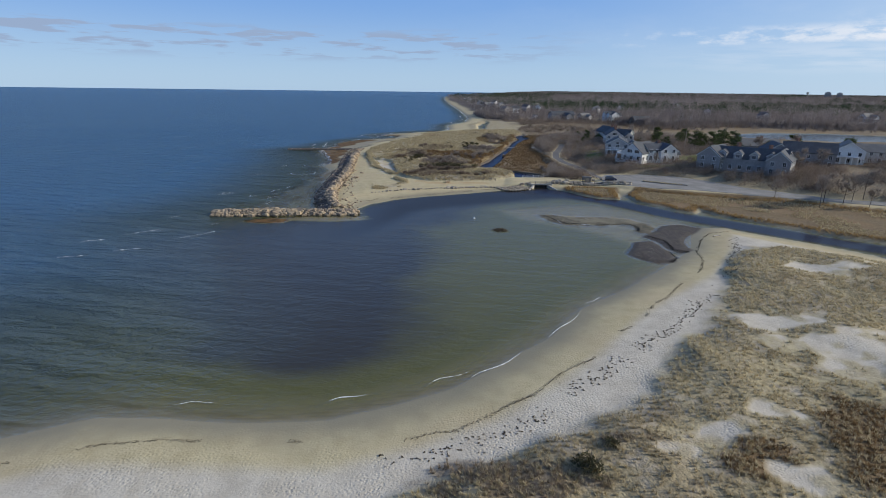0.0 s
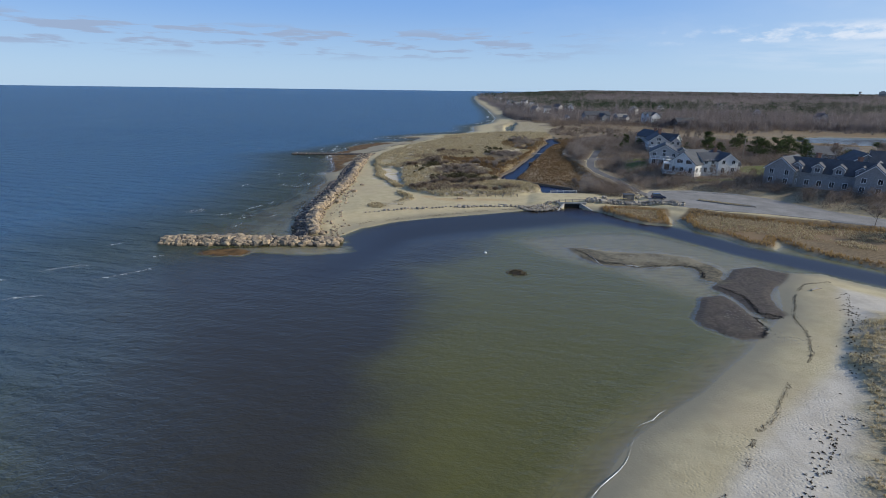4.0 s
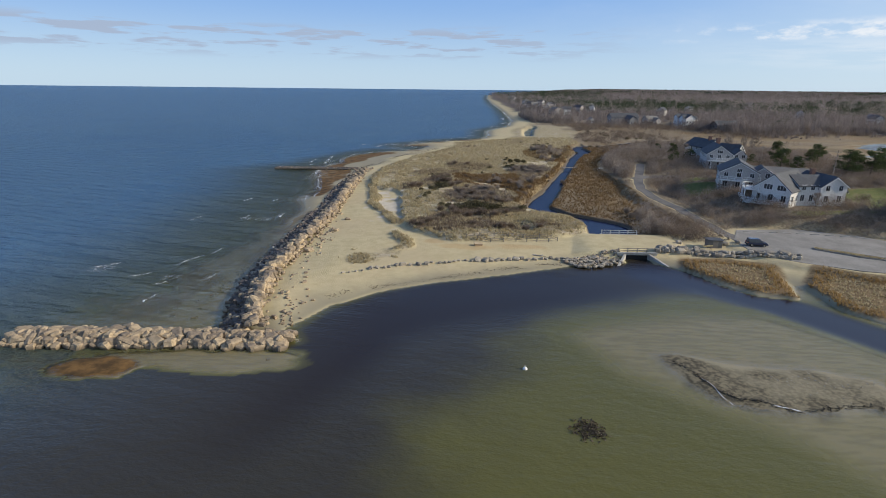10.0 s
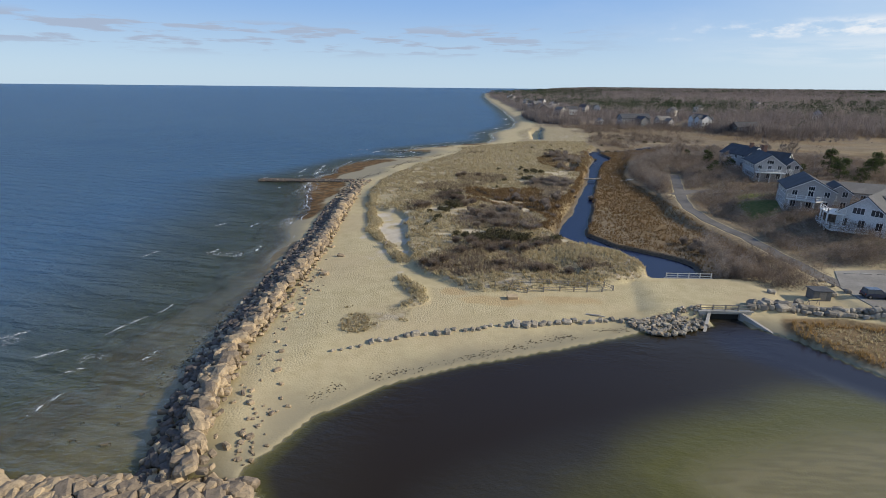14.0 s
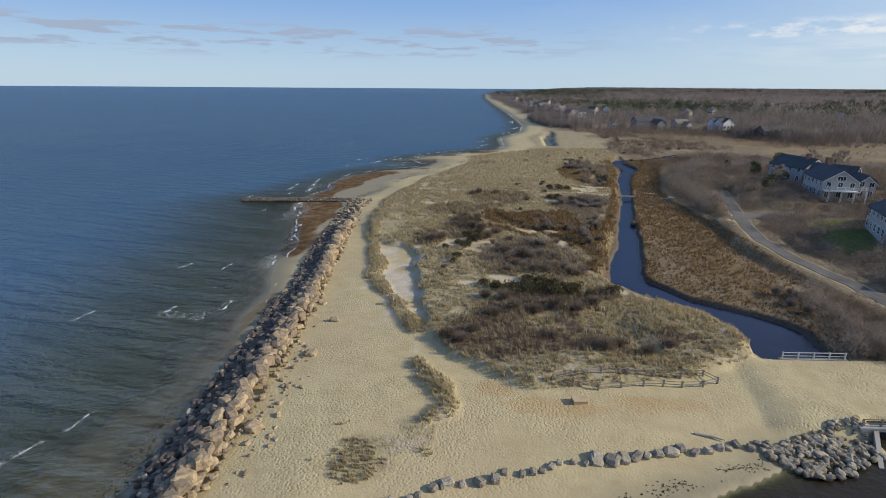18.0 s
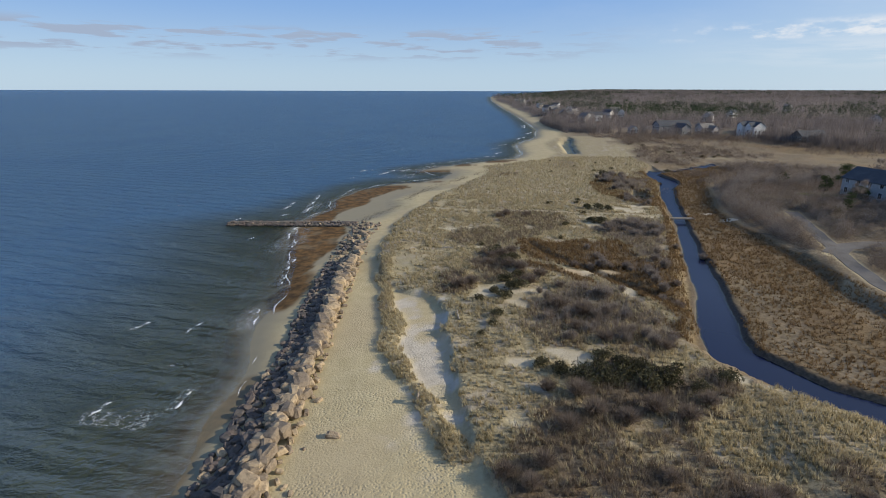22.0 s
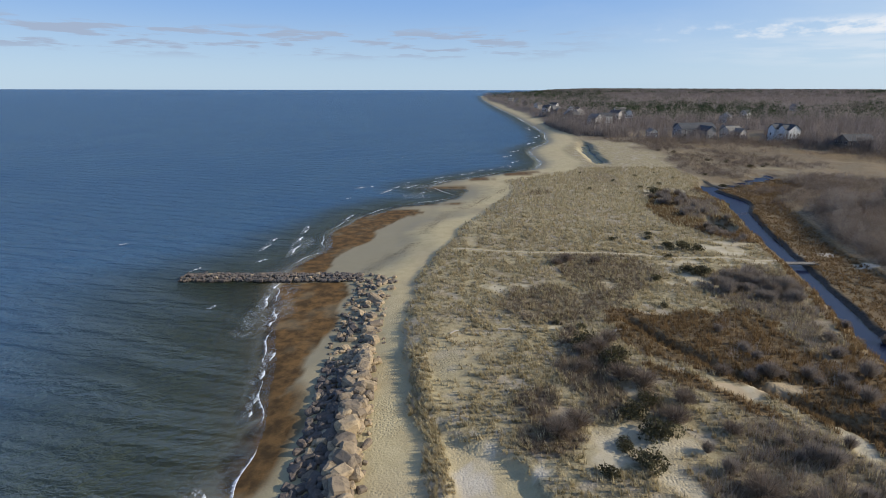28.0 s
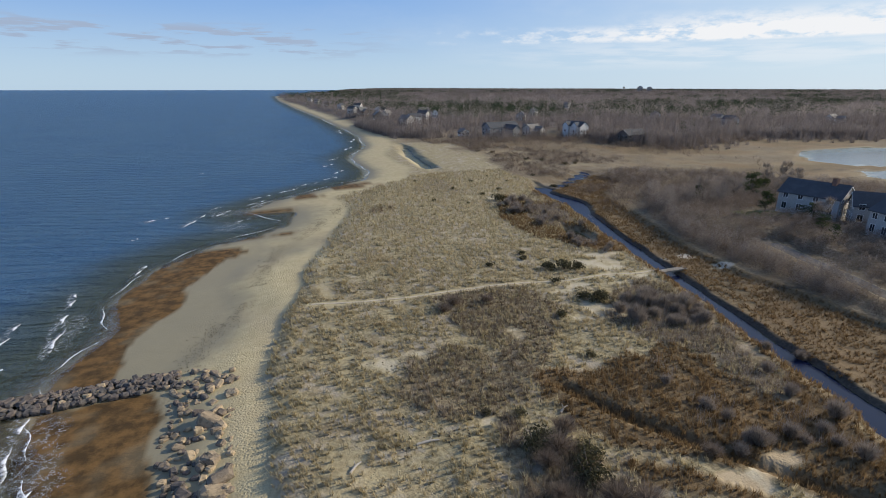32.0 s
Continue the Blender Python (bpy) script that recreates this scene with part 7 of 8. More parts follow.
bmesh.ops.recalc_face_normals(bm, faces=bm.faces[:])
me = bpy.data.meshes.new("parking_lot")
bm.to_mesh(me)
bm.free()
me.materials.append(ASPHALT)
tagged(new("parking_lot", me), "worn grey asphalt car park dusted with sand", "car park", kind="structure")
bm = bmesh.new()
for k in range(7):
    a = k / 6
    box(bm, (-0.07, -1.1, 0), (0.07, 1.1, 0.006), Matrix.Translation((57.2 + 5.4 * a, 119.6 - 0.9 * a, 1.584)) @ Matrix.Rotation(radians(-25), 4, "Z"))
for q in (-1.05, 1.05):
    box(bm, (-3.0, -0.06, 0), (3.0, 0.06, 0.006), Matrix.Translation((59.9 + q * 0.15, 119.15 + q, 1.584)) @ Matrix.Rotation(radians(-9.5), 4, "Z"))
me = bpy.data.meshes.new("lot_marking")
bm.to_mesh(me)
bm.free()
me.materials.append(PAINT)
tagged(new("parking_marking", me), "white hatched parking marking on the asphalt", "marking", kind="structure")
for k in range(9):
    x, y = 63 + 2.7 * k, 136.0 - 0.05 * k * k
    ob = new("wheel_stop", None)
    tagged(ob, "pale concrete wheel stop at the car park's edge", "wheel stop", "wheel stops")
    ob.matrix_basis = pose(x, y - 1.4, 1.58, 0, 0, -3 - k)
    part("block", boxed((-0.9, -0.09, 0), (0.9, 0.09, 0.14), 0.03), CONCRETE, ob)
isle = thing("planted_island", "low timber-edged island with dry grass in the car park", "island")
for (ax, ay), (bx, by) in (((69.5, 122.5), (75, 118)), ((75, 118), (81, 115.2)), ((81, 115.2), (80.6, 116.6)), ((80.6, 116.6), (74.6, 120.6)), ((74.6, 120.6), (70.2, 123.6)), ((70.2, 123.6), (69.5, 122.5))):
    bm = bmesh.new()
    tube(bm, (ax, ay, 1.68), (bx, by, 1.68), 0.14, 0.14, 6)
    part("log_edge", bm, TIMBER, isle)
x, y = nr.uniform(70, 80, 260), nr.uniform(0, 1, 260)
y = 122.6 - (x - 70) * 0.72 + y * 0.9
slivers("island_grass", x, y, np.full(260, 1.56), 0.45, 0.7, 0.035, 8, GRASS, WIND, label="dry grass on the car park island", category="grass")


def car():
    """A dark blue estate-bodied car standing at the origin, nose to +x."""
    paint = Nodes("blue_car_paint")
    paint.done((0.022, 0.035, 0.075), 0.25, spec=0.6, Coat_Weight=0.5)
    ob = thing("car", "dark blue sport utility car parked on the asphalt", "car")
    bm = bmesh.new()
    prof = [(-2.3, 0.35), (-2.32, 0.75), (-2.25, 1.0), (1.0, 1.02), (1.35, 1.0), (2.1, 0.88), (2.3, 0.7), (2.3, 0.35)]
    sides = [[bm.verts.new((x, y * (0.93 if x > 1.9 or x < -2.2 else 1), z)) for x, z in prof] for y in (-0.92, 0.92)]
    for i in range(len(prof)):
        j = (i + 1) % len(prof)
        bm.faces.new((sides[0][i], sides[0][j], sides[1][j], sides[1][i]))
    bm.faces.new(sides[0][::-1]), bm.faces.new(sides[1])
    bmesh.ops.recalc_face_normals(bm, faces=bm.faces[:])
    bmesh.ops.bevel(bm, geom=bm.edges[:], offset=0.06, segments=2, affect="EDGES")
    part("body", bm, paint.mat, ob)
    bm = bmesh.new()
    lo, hi = [(-2.22, 0.99), (1.25, 0.99)], [(-1.95, 1.68), (0.35, 1.70)]
    r = [bm.verts.new((x, y, z)) for (x, z) in lo for y in (-0.86, 0.86)] + [bm.verts.new((x, y, z)) for (x, z) in hi for y in (-0.68, 0.68)]
    for f in ((0, 2, 6, 4), (1, 5, 7, 3), (0, 4, 5, 1), (2, 3, 7, 6), (4, 6, 7, 5)):
        bm.faces.new([r[i] for i in f])
    bmesh.ops.recalc_face_normals(bm, faces=bm.faces[:])
    part("cabin_glass", bm, GLASS, ob)
    bm = bmesh.new()
    box(bm, (-1.98, -0.7, 1.66), (0.36, 0.7, 1.74))
    for x0 in (-2.05, -0.85, 0.25):
        for sy in (-1, 1):
            tube(bm, (x0 + (0.55 if x0 > 0 else 0), sy * 0.87, 0.99), (x0, sy * 0.69, 1.69), 0.05, 0.05, 4)
    part("roof", bm, paint.mat, ob)
    rubber, metal = simple("tyre_rubber", (0.02, 0.02, 0.02), 0.9), simple("alloy", (0.5, 0.5, 0.5), 0.35, metal=1.0)
    for x in (-1.45, 1.4):
        for sy in (-1, 1):
            bm = bmesh.new()
            tube(bm, (x, sy * 0.68, 0.36), (x, sy * 0.94, 0.36), 0.36, 0.36, 16)
            wheel = part("wheel", bm, rubber, ob)
            bm = bmesh.new()
            tube(bm, (x, sy * 0.9, 0.36), (x, sy * 0.955, 0.36), 0.23, 0.2, 12)
            part("rim", bm, metal, wheel)
    lamp, red = simple("headlight_lens", (0.6, 0.6, 0.6), 0.2), simple("tail_lens", (0.25, 0.02, 0.02), 0.3)
    for sy in (-1, 1):
        part("headlight", boxed((2.2, sy * 0.68 - 0.16, 0.68), (2.33, sy * 0.68 + 0.16, 0.84), 0.02), lamp, ob)
        part("tail_light", boxed((-2.36, sy * 0.78 - 0.08, 0.72), (-2.26, sy * 0.78 + 0.08, 1.0), 0.02), red, ob)
    part("bumper", boxed((2.2, -0.85, 0.33), (2.38, 0.85, 0.55), 0.03), rubber, ob)
    part("bumper", boxed((-2.4, -0.85, 0.33), (-2.24, 0.85, 0.55), 0.03), rubber, ob)
    return ob


suv = car()
suv.matrix_basis = pose(59.4, 124.2, 1.58, 0, 0, -6)
suv.scale = (0.8, 0.84, 0.86)

# culvert under the beach road
cul = thing("culvert", "concrete culvert with splayed wing walls and a pipe railing", "culvert")
bm = bmesh.new()
box(bm, (30.9, 118.6, 0.92), (38.2, 119.0, 1.35))
box(bm, (30.9, 118.6, -0.8), (32.5, 119.0, 0.92))
box(bm, (36.6, 118.6, -0.8), (38.2, 119.0, 0.92))
box(bm, (30.7, 118.5, 1.2), (38.4, 119.1, 1.4))
part("headwall", bm, CONCRETE, cul)
for sx, x0, x1 in ((-1, 32.5, 30.2), (1, 36.6, 39.0)):
    bm = bmesh.new()
    q = [bm.verts.new(p) for p in ((x0, 118.6, -0.8), (x1, 114.6, -0.8), (x1, 114.6, 0.05), (x0, 118.6, 1.15))]
    r = [bm.verts.new((v.co.x + sx * 0.4, v.co.y + 0.1, v.co.z)) for v in q]
    bm.faces.new(q), bm.faces.new(r[::-1])
    for i in range(4):
        j = (i + 1) % 4
        bm.faces.new((q[i], r[i], r[j], q[j]))
    bmesh.ops.recalc_face_normals(bm, faces=bm.faces[:])
    part("wing_wall", bm, CONCRETE, cul)
# solid block: the tunnel's inner shade is put into its black colour
bm = bmesh.new()
box(bm, (32.5, 118.95, -0.8), (36.6, 130.8, 0.93))
part("barrel", bm, TUNNEL_SHADE, cul, "solid black block in place of the shaded tunnel mouth")
railing(cul, [(31.0, 118.8), (38.1, 118.8)], 1.38, 0.8, TIMBER)
inl = thing("creek_headwall", "concrete headwall with a white timber rail at the creek", "headwall")
bm = bmesh.new()
box(bm, (30.9, 131.7, -0.8), (38.9, 132.1, 1.25))
part("headwall", bm, CONCRETE, inl)
railing(inl, [(31.2, 131.9), (38.6, 131.9)], 1.2, 0.85, simple("greyed_white_rail", (0.62, 0.60, 0.56), 0.8, 0.3))

fb = thing("footbridge", "narrow plank footbridge over the creek", "footbridge")
for k in range(16):
    x = 38.7 + 0.42 * k
    part("plank", boxed((x, 227.6, 0.95), (x + 0.38, 228.8, 1.02)), TIMBER, fb)
for q in (227.7, 228.7):
    part("beam", boxed((38.2, q - 0.08, 0.75), (46.0, q + 0.08, 0.95)), TIMBER, fb)
for x in (38.6, 45.6):
    for q in (227.7, 228.7):
        part("post", boxed((x - 0.08, q - 0.08, -0.8), (x + 0.08, q + 0.08, 1.2)), TIMBER, fb)


def rail_fence(points, label):
    ob = thing("fence", label, "fence", group="split-rail fences")
    for k, (x, y) in enumerate(points):
        z = ground_z(x, y)
        part("post", boxed((x - 0.08, y - 0.08, z - 0.3), (x + 0.08, y + 0.08, z + 0.85)), TIMBER, ob)
        if k:
            px, py = points[k - 1]
            pz = ground_z(px, py)
            for h in (0.35, 0.7):
                bm = bmesh.new()
                tube(bm, (px, py, pz + h), (x, y, z + h), 0.05, 0.04, 5)
                part("rail", bm, TIMBER, ob)


rail_fence([(4.6, 125.0), (7.2, 124.4), (9.8, 124.9), (12.4, 125.4), (14.6, 125.5), (16.6, 125.4), (19.0, 125.7), (20.9, 126.4), (19.8, 127.6), (17.4, 127.5)], "weathered split-rail fence at the dune's foot")
rail_fence([(17, 126.9), (14, 126.9), (11, 126.8), (8, 126.6), (5, 126.0), (2.4, 125.2)], "weathered split-rail fence among the dune grass")
rail_fence([(41.5, 135.5), (45, 135), (48.5, 134.2), (51.8, 133)], "weathered rail fence beside the sandy road")
bx = thing("wooden_box", "weathered plywood box half buried in the sand", "box", pose(4.7, 122.2, ground_z(4.7, 122.2) - 0.1, 4, 3, 8))
part("case", boxed((-0.75, -0.45, 0), (0.75, 0.45, 0.5), 0.02), simple("plywood", (0.45, 0.33, 0.2), 0.85, 0.3), bx)
part("lid", boxed((-0.8, -0.5, 0.5), (0.8, 0.5, 0.55), 0.01), simple("plywood_lid", (0.52, 0.40, 0.26), 0.85, 0.3), bx)
sg = thing("sign_board", "small square sign board on posts in the beach grass", "sign", pose(-17.6, 145.8, ground_z(-17.6, 145.8), 0, 0, 75))
part("board", boxed((-0.35, -0.03, 0.5), (0.35, 0.03, 1.0)), TIMBER, sg)
for q in (-0.25, 0.25):
    part("post", boxed((q - 0.04, -0.08, -0.2), (q + 0.04, -0.03, 1.0)), TIMBER, sg)
shed = thing("bin_shelter", "small grey timber bin shelter beside the beach road", "shelter", pose(51.3, 124.6, 1.25, 0, 0, -3))
part("wall", boxed((-1.3, -0.9, -0.3), (1.3, 0.9, 1.35), 0.02), simple("grey_boards", (0.19, 0.18, 0.165), 0.9, 0.35, 4, 0.3), shed)
part("roof", boxed((-1.5, -1.1, 1.35), (1.5, 1.1, 1.47), 0.02), ROOF_SLATE, shed)
part("door", boxed((-0.5, -0.96, -0.1), (0.5, -0.9, 1.2)), TIMBER, shed)
for x, y, s in ((47.2, 122.6, 1.0), (54.0, 125.5, 0.8), (55.8, 131, 0.9), (56.2, 128.6, 0.8), (56.8, 126.2, 0.9), (45.2, 126.2, .8)):
    ob = new("boulder", rng.choice(GREY_ROCKS))
    ob.matrix_basis = rock_pose(x, y, ground_z(x, y) + 0.25, s, 15)
    tagged(ob, "pale boulder edging the road", "boulder", "boulders along the road")
bar = thing("sawhorse_barrier", "yellowed timber sawhorse standing by the road", "barrier", pose(49.2, 122.4, ground_z(49.2, 122.4), 0, 0, 10))
part("beam", boxed((-1.0, -0.05, 0.8), (1.0, 0.05, 0.98)), simple("yellowed_timber", (0.5, 0.4, 0.2), 0.8), bar)
for sx in (-0.8, 0.8):
    for sy in (-0.3, 0.3):
        bm = bmesh.new()
        tube(bm, (sx, sy, 0), (sx, 0, 0.85), 0.04, 0.04, 4)
        part("leg", bm, TIMBER, bar)
for x, y, h in ((116.5, 189, 9.5), (112.5, 222, 7.5)):
    z = ground_z(x, y)
    pl = thing("utility_pole", "grey weathered timber utility pole", "pole", group="utility poles")
    bm = bmesh.new()
    tube(bm, (x, y, z - 0.5), (x, y, z + h), 0.17, 0.11, 8)
    part("shaft", bm, TIMBER, pl)
    part("crossarm", boxed((x - 1.0, y - 0.06, z + h - 0.7), (x + 1.0, y + 0.06, z + h - 0.55)), TIMBER, pl)
bu = thing("buoy", "small white mooring buoy floating on the inlet", "buoy", pose(9.0, 78, 0))
bm = bmesh.new()
bmesh.ops.create_uvsphere(bm, u_segments=12, v_segments=8, radius=0.28)
tube(bm, (0, 0, 0.2), (0, 0, 0.45), 0.05, 0.03, 6)
part("float", bm, TRIM, bu)
for k, (x, y, ln, tn) in enumerate(((-23, 197, 1.6, 40), (-16, 198, 2.2, -5), (4, 274, 2.0, 10), (-1.5, 197.5, 1.6, 30), (-13.6, 165.5, 3.0, 95), (16, 117.5, 2.6, -20), (60, 60.5, 2.2, 20))):
    lg = thing("driftwood", "bleached driftwood log lying on the ground", "driftwood", pose(x, y, ground_z(x, y) + 0.1, 0, 0, tn), "driftwood logs")
    bm = bmesh.new()
    tube(bm, (-ln / 2, 0, 0), (ln * 0.1, 0.1, 0.05), 0.13, 0.12, 7)
    tube(bm, (ln * 0.1, 0.1, 0.05), (ln / 2, 0, 0.02), 0.12, 0.06, 7)
    part("log", bm, simple("bleached_wood", (0.45, 0.41, 0.36), 0.9, 0.3) if k == 0 else bpy.data.materials["bleached_wood"], lg)
    bm = bmesh.new()
    tube(bm, (ln * 0.05, 0.05, 0.05), (ln * 0.25, 0.5, 0.25), 0.06, 0.02, 5)
    part("branch", bm, bpy.data.materials["bleached_wood"], lg)


# ---------------------------------------------------------------- wrack and foam
def crumbs(name, line, width, density, size, material, label, category, z_lift=0.03, flat=0.4):
    """Small torn scraps strewn along a line."""
    total = sum(math.dist(a, b) for a, b in zip(line, line[1:]))
    n = int(total * density)
    pts = np.array([along(line, min(total * v, total - 1e-3)) for v in nr.random(n)])
    off = nr.normal(0, width, n)
    pts[:, :2] += np.stack([vnoise(pts[:, 0], pts[:, 1], 5.0, 51), vnoise(pts[:, 0], pts[:, 1], 4.0, 52)], -1) * 0.7
    x, y = pts[:, 0] + pts[:, 3] * off, pts[:, 1] - pts[:, 2] * off
    keep = fbm(x, y, 5, 31) > -0.55
    x, y = x[keep], y[keep]
    k = len(x)
    co, tris, t = clumps(x, y, sample(ZZ, x, y) + z_lift, np.full(k, size * 0.8), np.full(k, size * 0.25), np.full(k, size), 5, flat=flat)
    tagged(new(name, raw_mesh(name, co, tris, t, material)), label, category, kind="stuff")


WRACK = make_leaf("dry_eelgrass", (0.06, 0.048, 0.035), (0.16, 0.13, 0.095))
crumbs("wrack_line", [(64, 64.4), (60, 63), (54.5, 57), (50.6, 50.8), (45, 39.3), (36.4, 30.1), (29.5, 23), (24, 17.3), (17, 10.6), (11.6, 5.1), (7.9, 2.5), (4.5, -0.4), (-1.3, -4.1), (-6.3, -5.5), (-16, -5), (-27, -4), (-39, -7)], 0.14, 24, 0.048, WRACK, "dark line of dried eelgrass along the beach", "seaweed")
crumbs("wrack_scatter", [(63, 58), (55.4, 46.5), (44.7, 31.9), (36.2, 23.1), (27, 14.4), (18.7, 7.6), (10.4, 1.1), (3.9, -4.1), (0, -6.5), (-8, -8)], 0.55, 6, 0.13, WRACK, "scattered dark scraps of seaweed on dry sand", "seaweed")
crumbs("wrack_line", [(-19, 96), (-12, 101.5), (-4, 105.5), (8, 110.5), (20, 115)], 0.35, 12, 0.08, WRACK, "thin dark line of seaweed on the inlet beach", "seaweed")
crumbs("wrack_line", [(-38.5, 222), (-35.5, 232), (-31, 243), (-28, 256), (-24.5, 268), (-15, 284), (-4, 304), (14, 330)], 1.1, 22, 0.075, WRACK, "dark seaweed scraps along the high-tide line", "seaweed")
crumbs("shell_scatter", [(36, 76), (44, 76.5), (50, 75)], 1.2, 7, 0.08, simple("pale_shells", (0.50, 0.47, 0.42), 0.7), "pale shells strewn over the mussel bed", "shells")
crumbs("shell_scatter", [(41, 52), (44, 49), (43, 45), (46, 44), (45, 42)], 1.2, 7, 0.08, bpy.data.materials["pale_shells"], "pale shells strewn on the mud", "shells")
crumbs("mussel_bed", [(27, 80.5), (31, 72.6), (36, 72.0), (40, 72.2), (44, 73), (46.6, 71.6), (46.8, 69), (45.4, 66)], 0.20, 16, 0.10, simple("mussels", (0.03, 0.028, 0.025), 0.6), "ragged dark mussel bed along the bar", "mussels")
crumbs("mussel_bed", [(45, 61.5), (47, 58.5), (46.4, 55), (46.2, 52.3), (49, 51.2), (45.2, 50.6), (45, 47.6), (42.2, 44.6)], 0.20, 18, 0.10, bpy.data.materials["mussels"], "ragged dark mussel bed on the mudbank", "mussels")
k = 250
ang, q = nr.uniform(0, math.tau, k), np.sqrt(nr.random(k)) * (1 + 0.25 * nr.normal(size=k))
x, y = 13.8 + 1.35 * q * np.cos(ang), 67.3 + 1.5 * q * np.sin(ang)
co, tris, t = clumps(x, y, np.full(k, 0.0), np.full(k, 0.2), np.full(k, 0.04), np.full(k, 0.22), 4, flat=0.15)
tagged(new("weed_clump", raw_mesh("weed_clump", co, tris, t, WRACK)), "dark clump of weed floating in the shallow inlet", "seaweed", kind="stuff")
crumbs("debris", [(-20, 226), (-17, 215), (-15, 205), (-13, 196)], 2.2, 7, 0.12, WRACK, "twigs and storm debris in the grass", "debris")
crumbs("sea_wrack_stones", [(-36.2, 97), (-36.8, 110), (-37.5, 122)], 0.6, 9, 0.16, WRACK, "small weed-covered stones at the wall's foot", "stones")


def make_foam():
    m = Nodes("sea_foam")
    n = m.noise(1.3, 6, 0.75)
    v = m.voronoi(1.6)
    a = m.step(m.math("ADD", m.math("MULTIPLY", n, 0.7), m.math("ADD", m.math("MULTIPLY", v, 0.1), m.attr("tint"))), 0.54, 0.80)
    return m.done((0.86, 0.88, 0.90), 0.7, alpha=a, spec=0.2)


FOAM = make_foam()


def foam(name, lines, label):
    """Breaking crests: thin low ridges of foam on the water, ragged behind."""
    co, tris, tint = [], [], []
    for (ax, ay, bx, by, w, back) in lines:
        n = max(6, int(math.dist((ax, ay), (bx, by)) / 0.5))
        dx, dy = (bx - ax) / n, (by - ay) / n
        ln = math.hypot(dx, dy)
        nx, ny = -dy / ln, dx / ln
        ph = rng.uniform(0, 9)
        base = len(co)
        for k in range(n + 1):
            t = k / n
            wob = min(1.0, n / 24) * (0.5 * math.sin(t * 4 + ph) + 0.25 * math.sin(t * 11 + ph * 2))
            env = math.sin(math.pi * min(1, max(0, t))) ** 0.5
            x, y = ax + dx * k + nx * wob, ay + dy * k + ny * wob
            for u, z, a in ((-w * 0.4, 0.02, -0.25), (0, 0.14 * env + 0.03, 0.40), (w * 0.5, 0.10 * env + 0.03, 0.30), (w + back * 0.3, 0.06, 0.06), (w + back * 1.2, 0.04, -0.3)):
                co.append((x + nx * u, y + ny * u, z + float(sample(swell, np.array([x]), np.array([y]))[0])))
                tint.append(a - 0.45 * (1 - env))
        for k in range(n):
            for i in range(4):
                p = base + k * 5 + i
                tris += [(p, p + 1, p + 6), (p, p + 6, p + 5)]
    me = raw_mesh(name, np.array(co), np.array(tris), np.array(tint), FOAM)
    tagged(new(name, me), label, "foam", kind="stuff")


SHORE = [(-36.8, 142), (-38, 153), (-40.5, 166), (-42.8, 178), (-45.5, 190), (-49, 202), (-50.6, 210), (-53.4, 218), (-54, 226), (-50, 238), (-52, 250), (-48, 266), (-38, 279), (-20, 292), (-32, 309), (-19, 325.5), (1, 341.5), (12, 349), (18, 368), (17, 386), (19, 412), (37, 457), (46, 521), (49, 611), (52, 740)]
swash, s = [], 0.0
for (ax, ay), (bx, by) in zip(SHORE, SHORE[1:]):
    far_k = 1 + max(0, (ay - 260) / 160)
    swash.append((ax, ay, bx, by, 0.17 * far_k, (1.3 if 160 < ay < 290 else 0.7) * far_k))
foam("swash_foam", swash, "thin white edge of foam along the waterline")
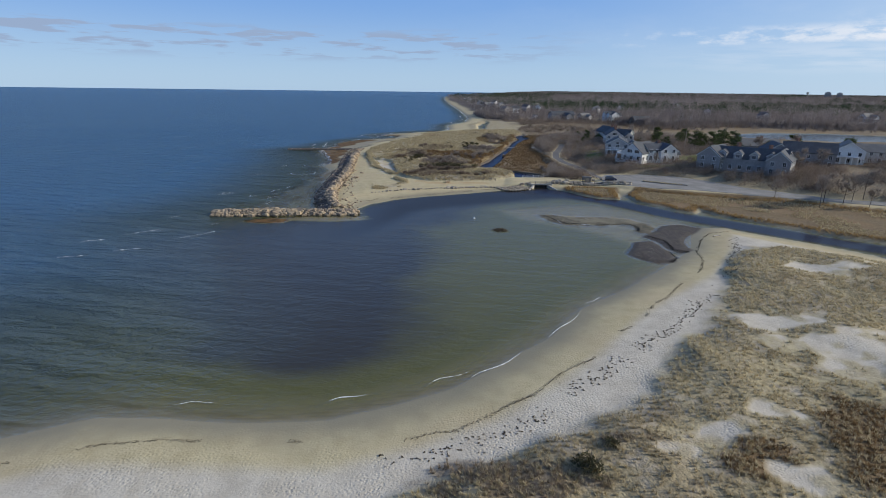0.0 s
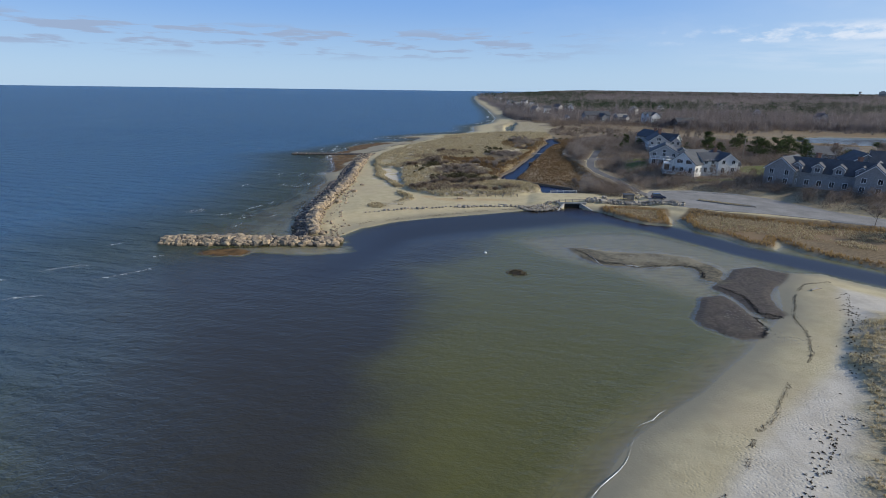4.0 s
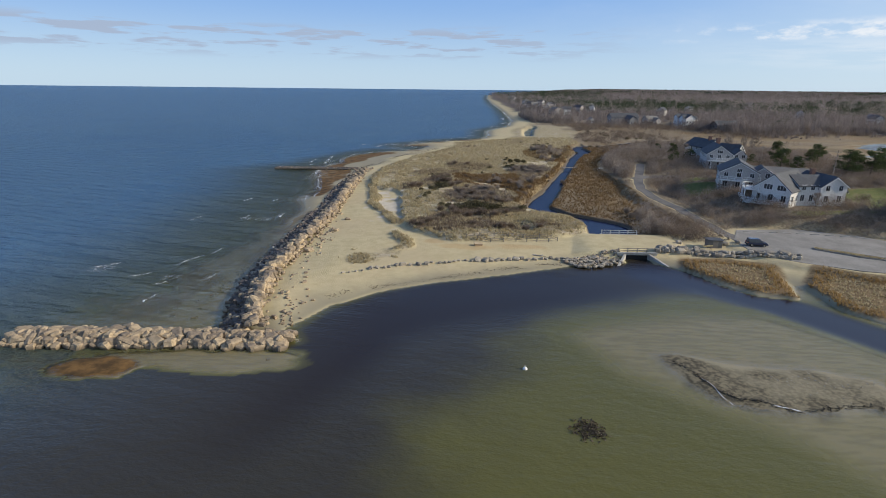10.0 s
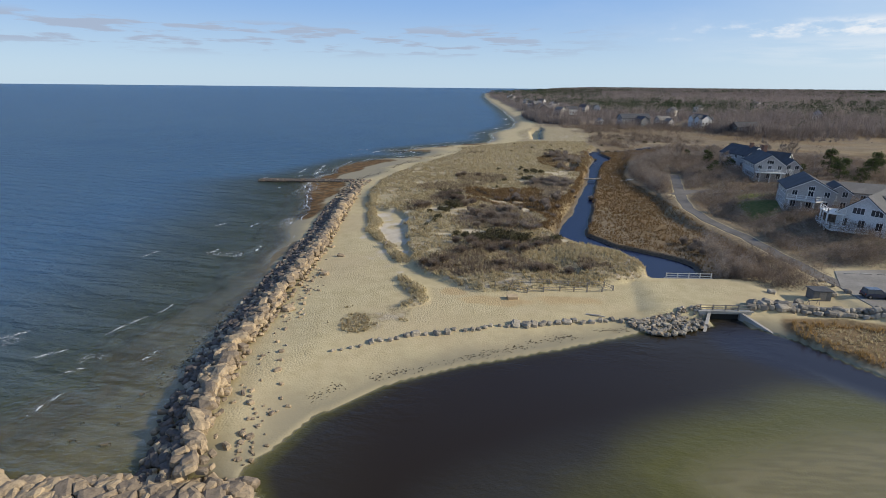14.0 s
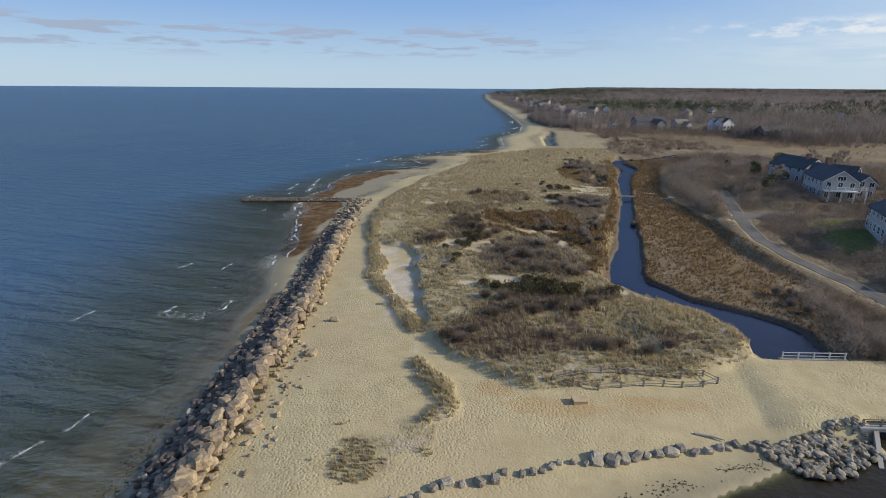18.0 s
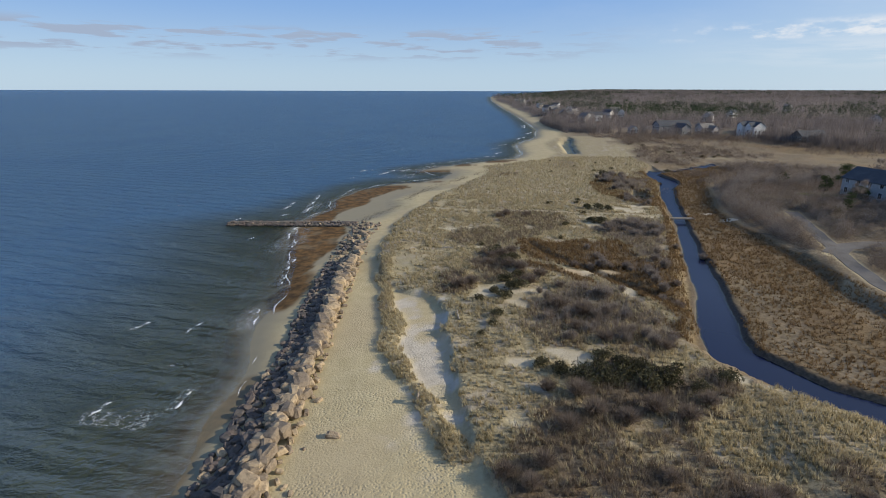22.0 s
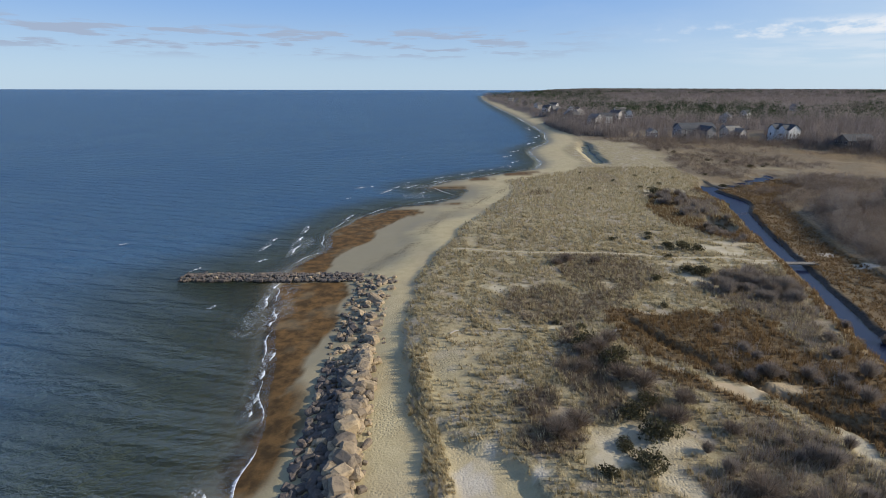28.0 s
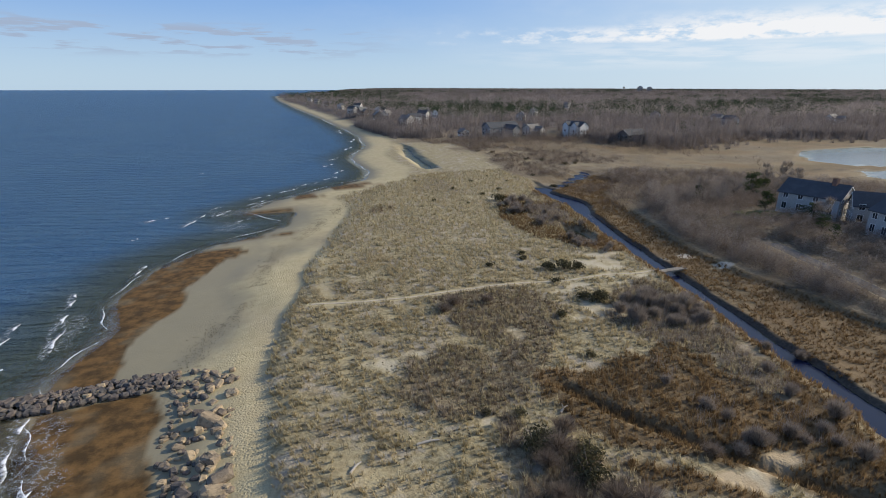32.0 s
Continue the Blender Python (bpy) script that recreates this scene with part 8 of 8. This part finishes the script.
breakers = (([(-52.2, 207, -53.2, 219, 0.6, 1.4), (-49, 201.5, -49.4, 207, 0.4, 1.2), (-45.6, 187.5, -46, 195.5, 0.4, 1.0), (-44.2, 180.5, -44.8, 185.2, 0.35, 0.8), (-42.4, 164.5, -44.2, 171, 0.55, 1.4), (-43.3, 144.8, -43.1, 148.8, 0.5, 1.0),
            (-51.4, 143.4, -50.9, 146.5, 0.7, 0.6), (-51.2, 162.4, -50.4, 165.8, 0.35, 0.5), (-55, 233, -56.9, 248, 0.6, 1.6), (-60.8, 229.4, -59.4, 231.4, 0.5, 0.8), (-62.3, 236.5, -62.1, 246, 0.5, 1.2)] + [(-57, 250, -57.6, 256.4, 0.6, 1.2),
            (-54.6, 305.4, -48.6, 308, 0.9, 1.6), (-45, 296, -40.2, 309.4, 0.7, 1.6), (-55, 288, -53.4, 289.4, 0.7, 0.8), (-38.6, 315.4, -36.4, 317.4, 0.8, 1), (-46.4, 382, -44.6, 383.4, 1, 1), (-50, 262, -48.6, 268, 0.5, 1.2),
            (-54, 103.4, -51.4, 106, 0.3, 0.5), (-49.2, 110, -47, 115.4, 0.28, 0.5), (-47.8, 100.2, -46.3, 101.8, 0.3, 0.4), (-40.9, 103.4, -40.1, 106.4, 0.2, 0.3)]) + ([(-45.9, 93.2, -45, 96.8, 0.25, 0.4), (-46.2, 117, -45.6, 120, 0.2, 0.4),
            (-62.9, 106.8, -59.8, 110.4, 0.45, 0.8), (-59.3, 163.4, -58, 165.9, 0.4, 0.6), (-63, 140.4, -61.8, 144, 0.35, 0.5), (-64.4, 78.7, -62.4, 80.4, 0.35, 0.5), (-54.4, 60.5, -50.8, 63.4, 0.25, 0.5), (-50.4, 64, -48.6, 66, 0.25, 0.4), (-52.1, 72, -50.5, 73.1, 0.3, 0.4), (-60.7, 65.9, -60, 66.6, 0.3, 0.3),
            (-60.4, 207.6, -59.8, 209, 0.4, 0.5)] + [(-70.9, 224.4, -70, 226, 0.6, 0.8), (-94.6, 240, -93.4, 241.4, 0.8, 0.8), (-33, 297, -29, 300, 0.5, 1.0), (-38, 305, -34, 312, 0.7, 1.6), (-30, 316, -24, 322, 0.7, 1.6), (-28, 325, -22, 330, 0.6, 1.4), (-20, 332, -13, 338, 0.8, 1.8), (-12, 343, -5, 347, 0.8, 1.8), (-3, 352, 4, 356, 0.8, 1.8), (3, 364, 9, 372, 0.9, 2), (2, 384, 8, 392, 0.9, 2)]))
breakers += [(9, 404, 14, 412, 1, 2.4), (22, 440, 30, 456, 1.2, 3), (34, 480, 40, 500, 1.4, 3.5), (40, 540, 43, 575, 1.6, 4), (-66, 64, -61, 67, 0.25, 0.6), (-72, 58, -68, 59.5, 0.3, 0.6), (-62, 52, -58, 53.6, 0.25, 0.5), (-70, 48, -66, 49.4, 0.25, 0.6)]
foam("breakers", [(ax + (bx - ax) * c0, ay + (by - ay) * c0, ax + (bx - ax) * c1, ay + (by - ay) * c1, w * (0.9 if ay > 180 else 0.62), bk) for ax, ay, bx, by, w, bk in breakers for c0, c1 in (((0.0, 0.45), (0.55, 0.95)) if w < 0.5 else ((0.0, 0.6), (0.66, 1.0)))], "small white breaking wave crests near the shore")
foam("swash_foam", [(9.6, 13.2, 0, 3.4, .04, .2), (21, 25.2, 10, 13.6, .035, .15), (2, 7.6, -4, 4.2, .04, .2), (-9, 3.2, -14, 1.6, .035, .2), (-24, 2.0, -29, 1.6, .03, .2), (24, 29, 20, 25.2, .03, .15), (30, 71, 27.6, 79, .10, .25), (37, 71.0, 33, 72.6, .1, .25)], "thin broken lines of foam at the spit's edge")


def make_lace():
    """Thin lacy foam drifting behind the breakers."""
    m = Nodes("foam_lace")
    warp = m.scaled(0.9, 0.9, 0.2, 0.5)
    a, b = m.noise(0.75, 5, 0.7, warp), m.noise(2.2, 4, 0.7, warp)
    web = m.math("SUBTRACT", 1.0, m.math("MULTIPLY", m.math("ABSOLUTE", m.math("SUBTRACT", a, 0.5)), 6.0), True)
    web2 = m.math("SUBTRACT", 1.0, m.math("MULTIPLY", m.math("ABSOLUTE", m.math("SUBTRACT", b, 0.5)), 6.0), True)
    v = m.math("ADD", m.math("MULTIPLY", web, 0.5), m.math("MULTIPLY", web2, 0.5))
    al = m.step(m.math("ADD", v, m.attr("tint")), 0.98, 1.32)
    return m.done((0.84, 0.87, 0.90), 0.7, alpha=m.math("MULTIPLY", al, 0.9), spec=0.2)


lace = np.zeros(XX.shape)
for ax, ay, bx, by, w, bk in breakers:
    cut = (np.abs(XX - ax) < 16) & (np.abs(YY - ay) < 28)
    d = near_line(XX[cut], YY[cut], [(ax - 0.6 * bk, ay), (bx - 0.6 * bk, by)])
    lace[cut] = np.maximum(lace[cut], 0.26 * smooth(d, 0.5 + 0.6 * bk, 0.1))
edge = smooth(-d_land, -0.6, 0.2) * smooth(-d_land + 1.5 * rag, 6.0, 0.6) * smooth(YY, 142, 170) * smooth(YY, 420, 330) * (XX < 15)
lace = np.maximum(lace, edge * (0.02 + 0.24 * rag2))
lace = np.maximum(lace, blobs(XX, YY, [(-51, 208, 3.0, 7), (-55, 240, 3, 8), (-48, 143.5, 3.5, 1.4), (-44.6, 166, 2.0, 4), (-61.5, 107, 2.4, 2), (-47.5, 104, 2, 1.6), (-48, 154, 2.6, 1.2), (-34, 292, 6, 5), (-36, 312, 6, 6)], rag) * 0.2)
lace = np.where(ZZ < 0.10, lace, 0)
show = np.maximum.reduce([lace[:-1, :-1], lace[:-1, 1:], lace[1:, 1:], lace[1:, :-1]]) > 0.02
tagged(sheet("foam_lace", np.maximum(level + swell, ZZ) + 0.03, show, {"tint": lace}, make_lace()), "thin lacy white foam drifting behind the breakers", "foam", kind="stuff")
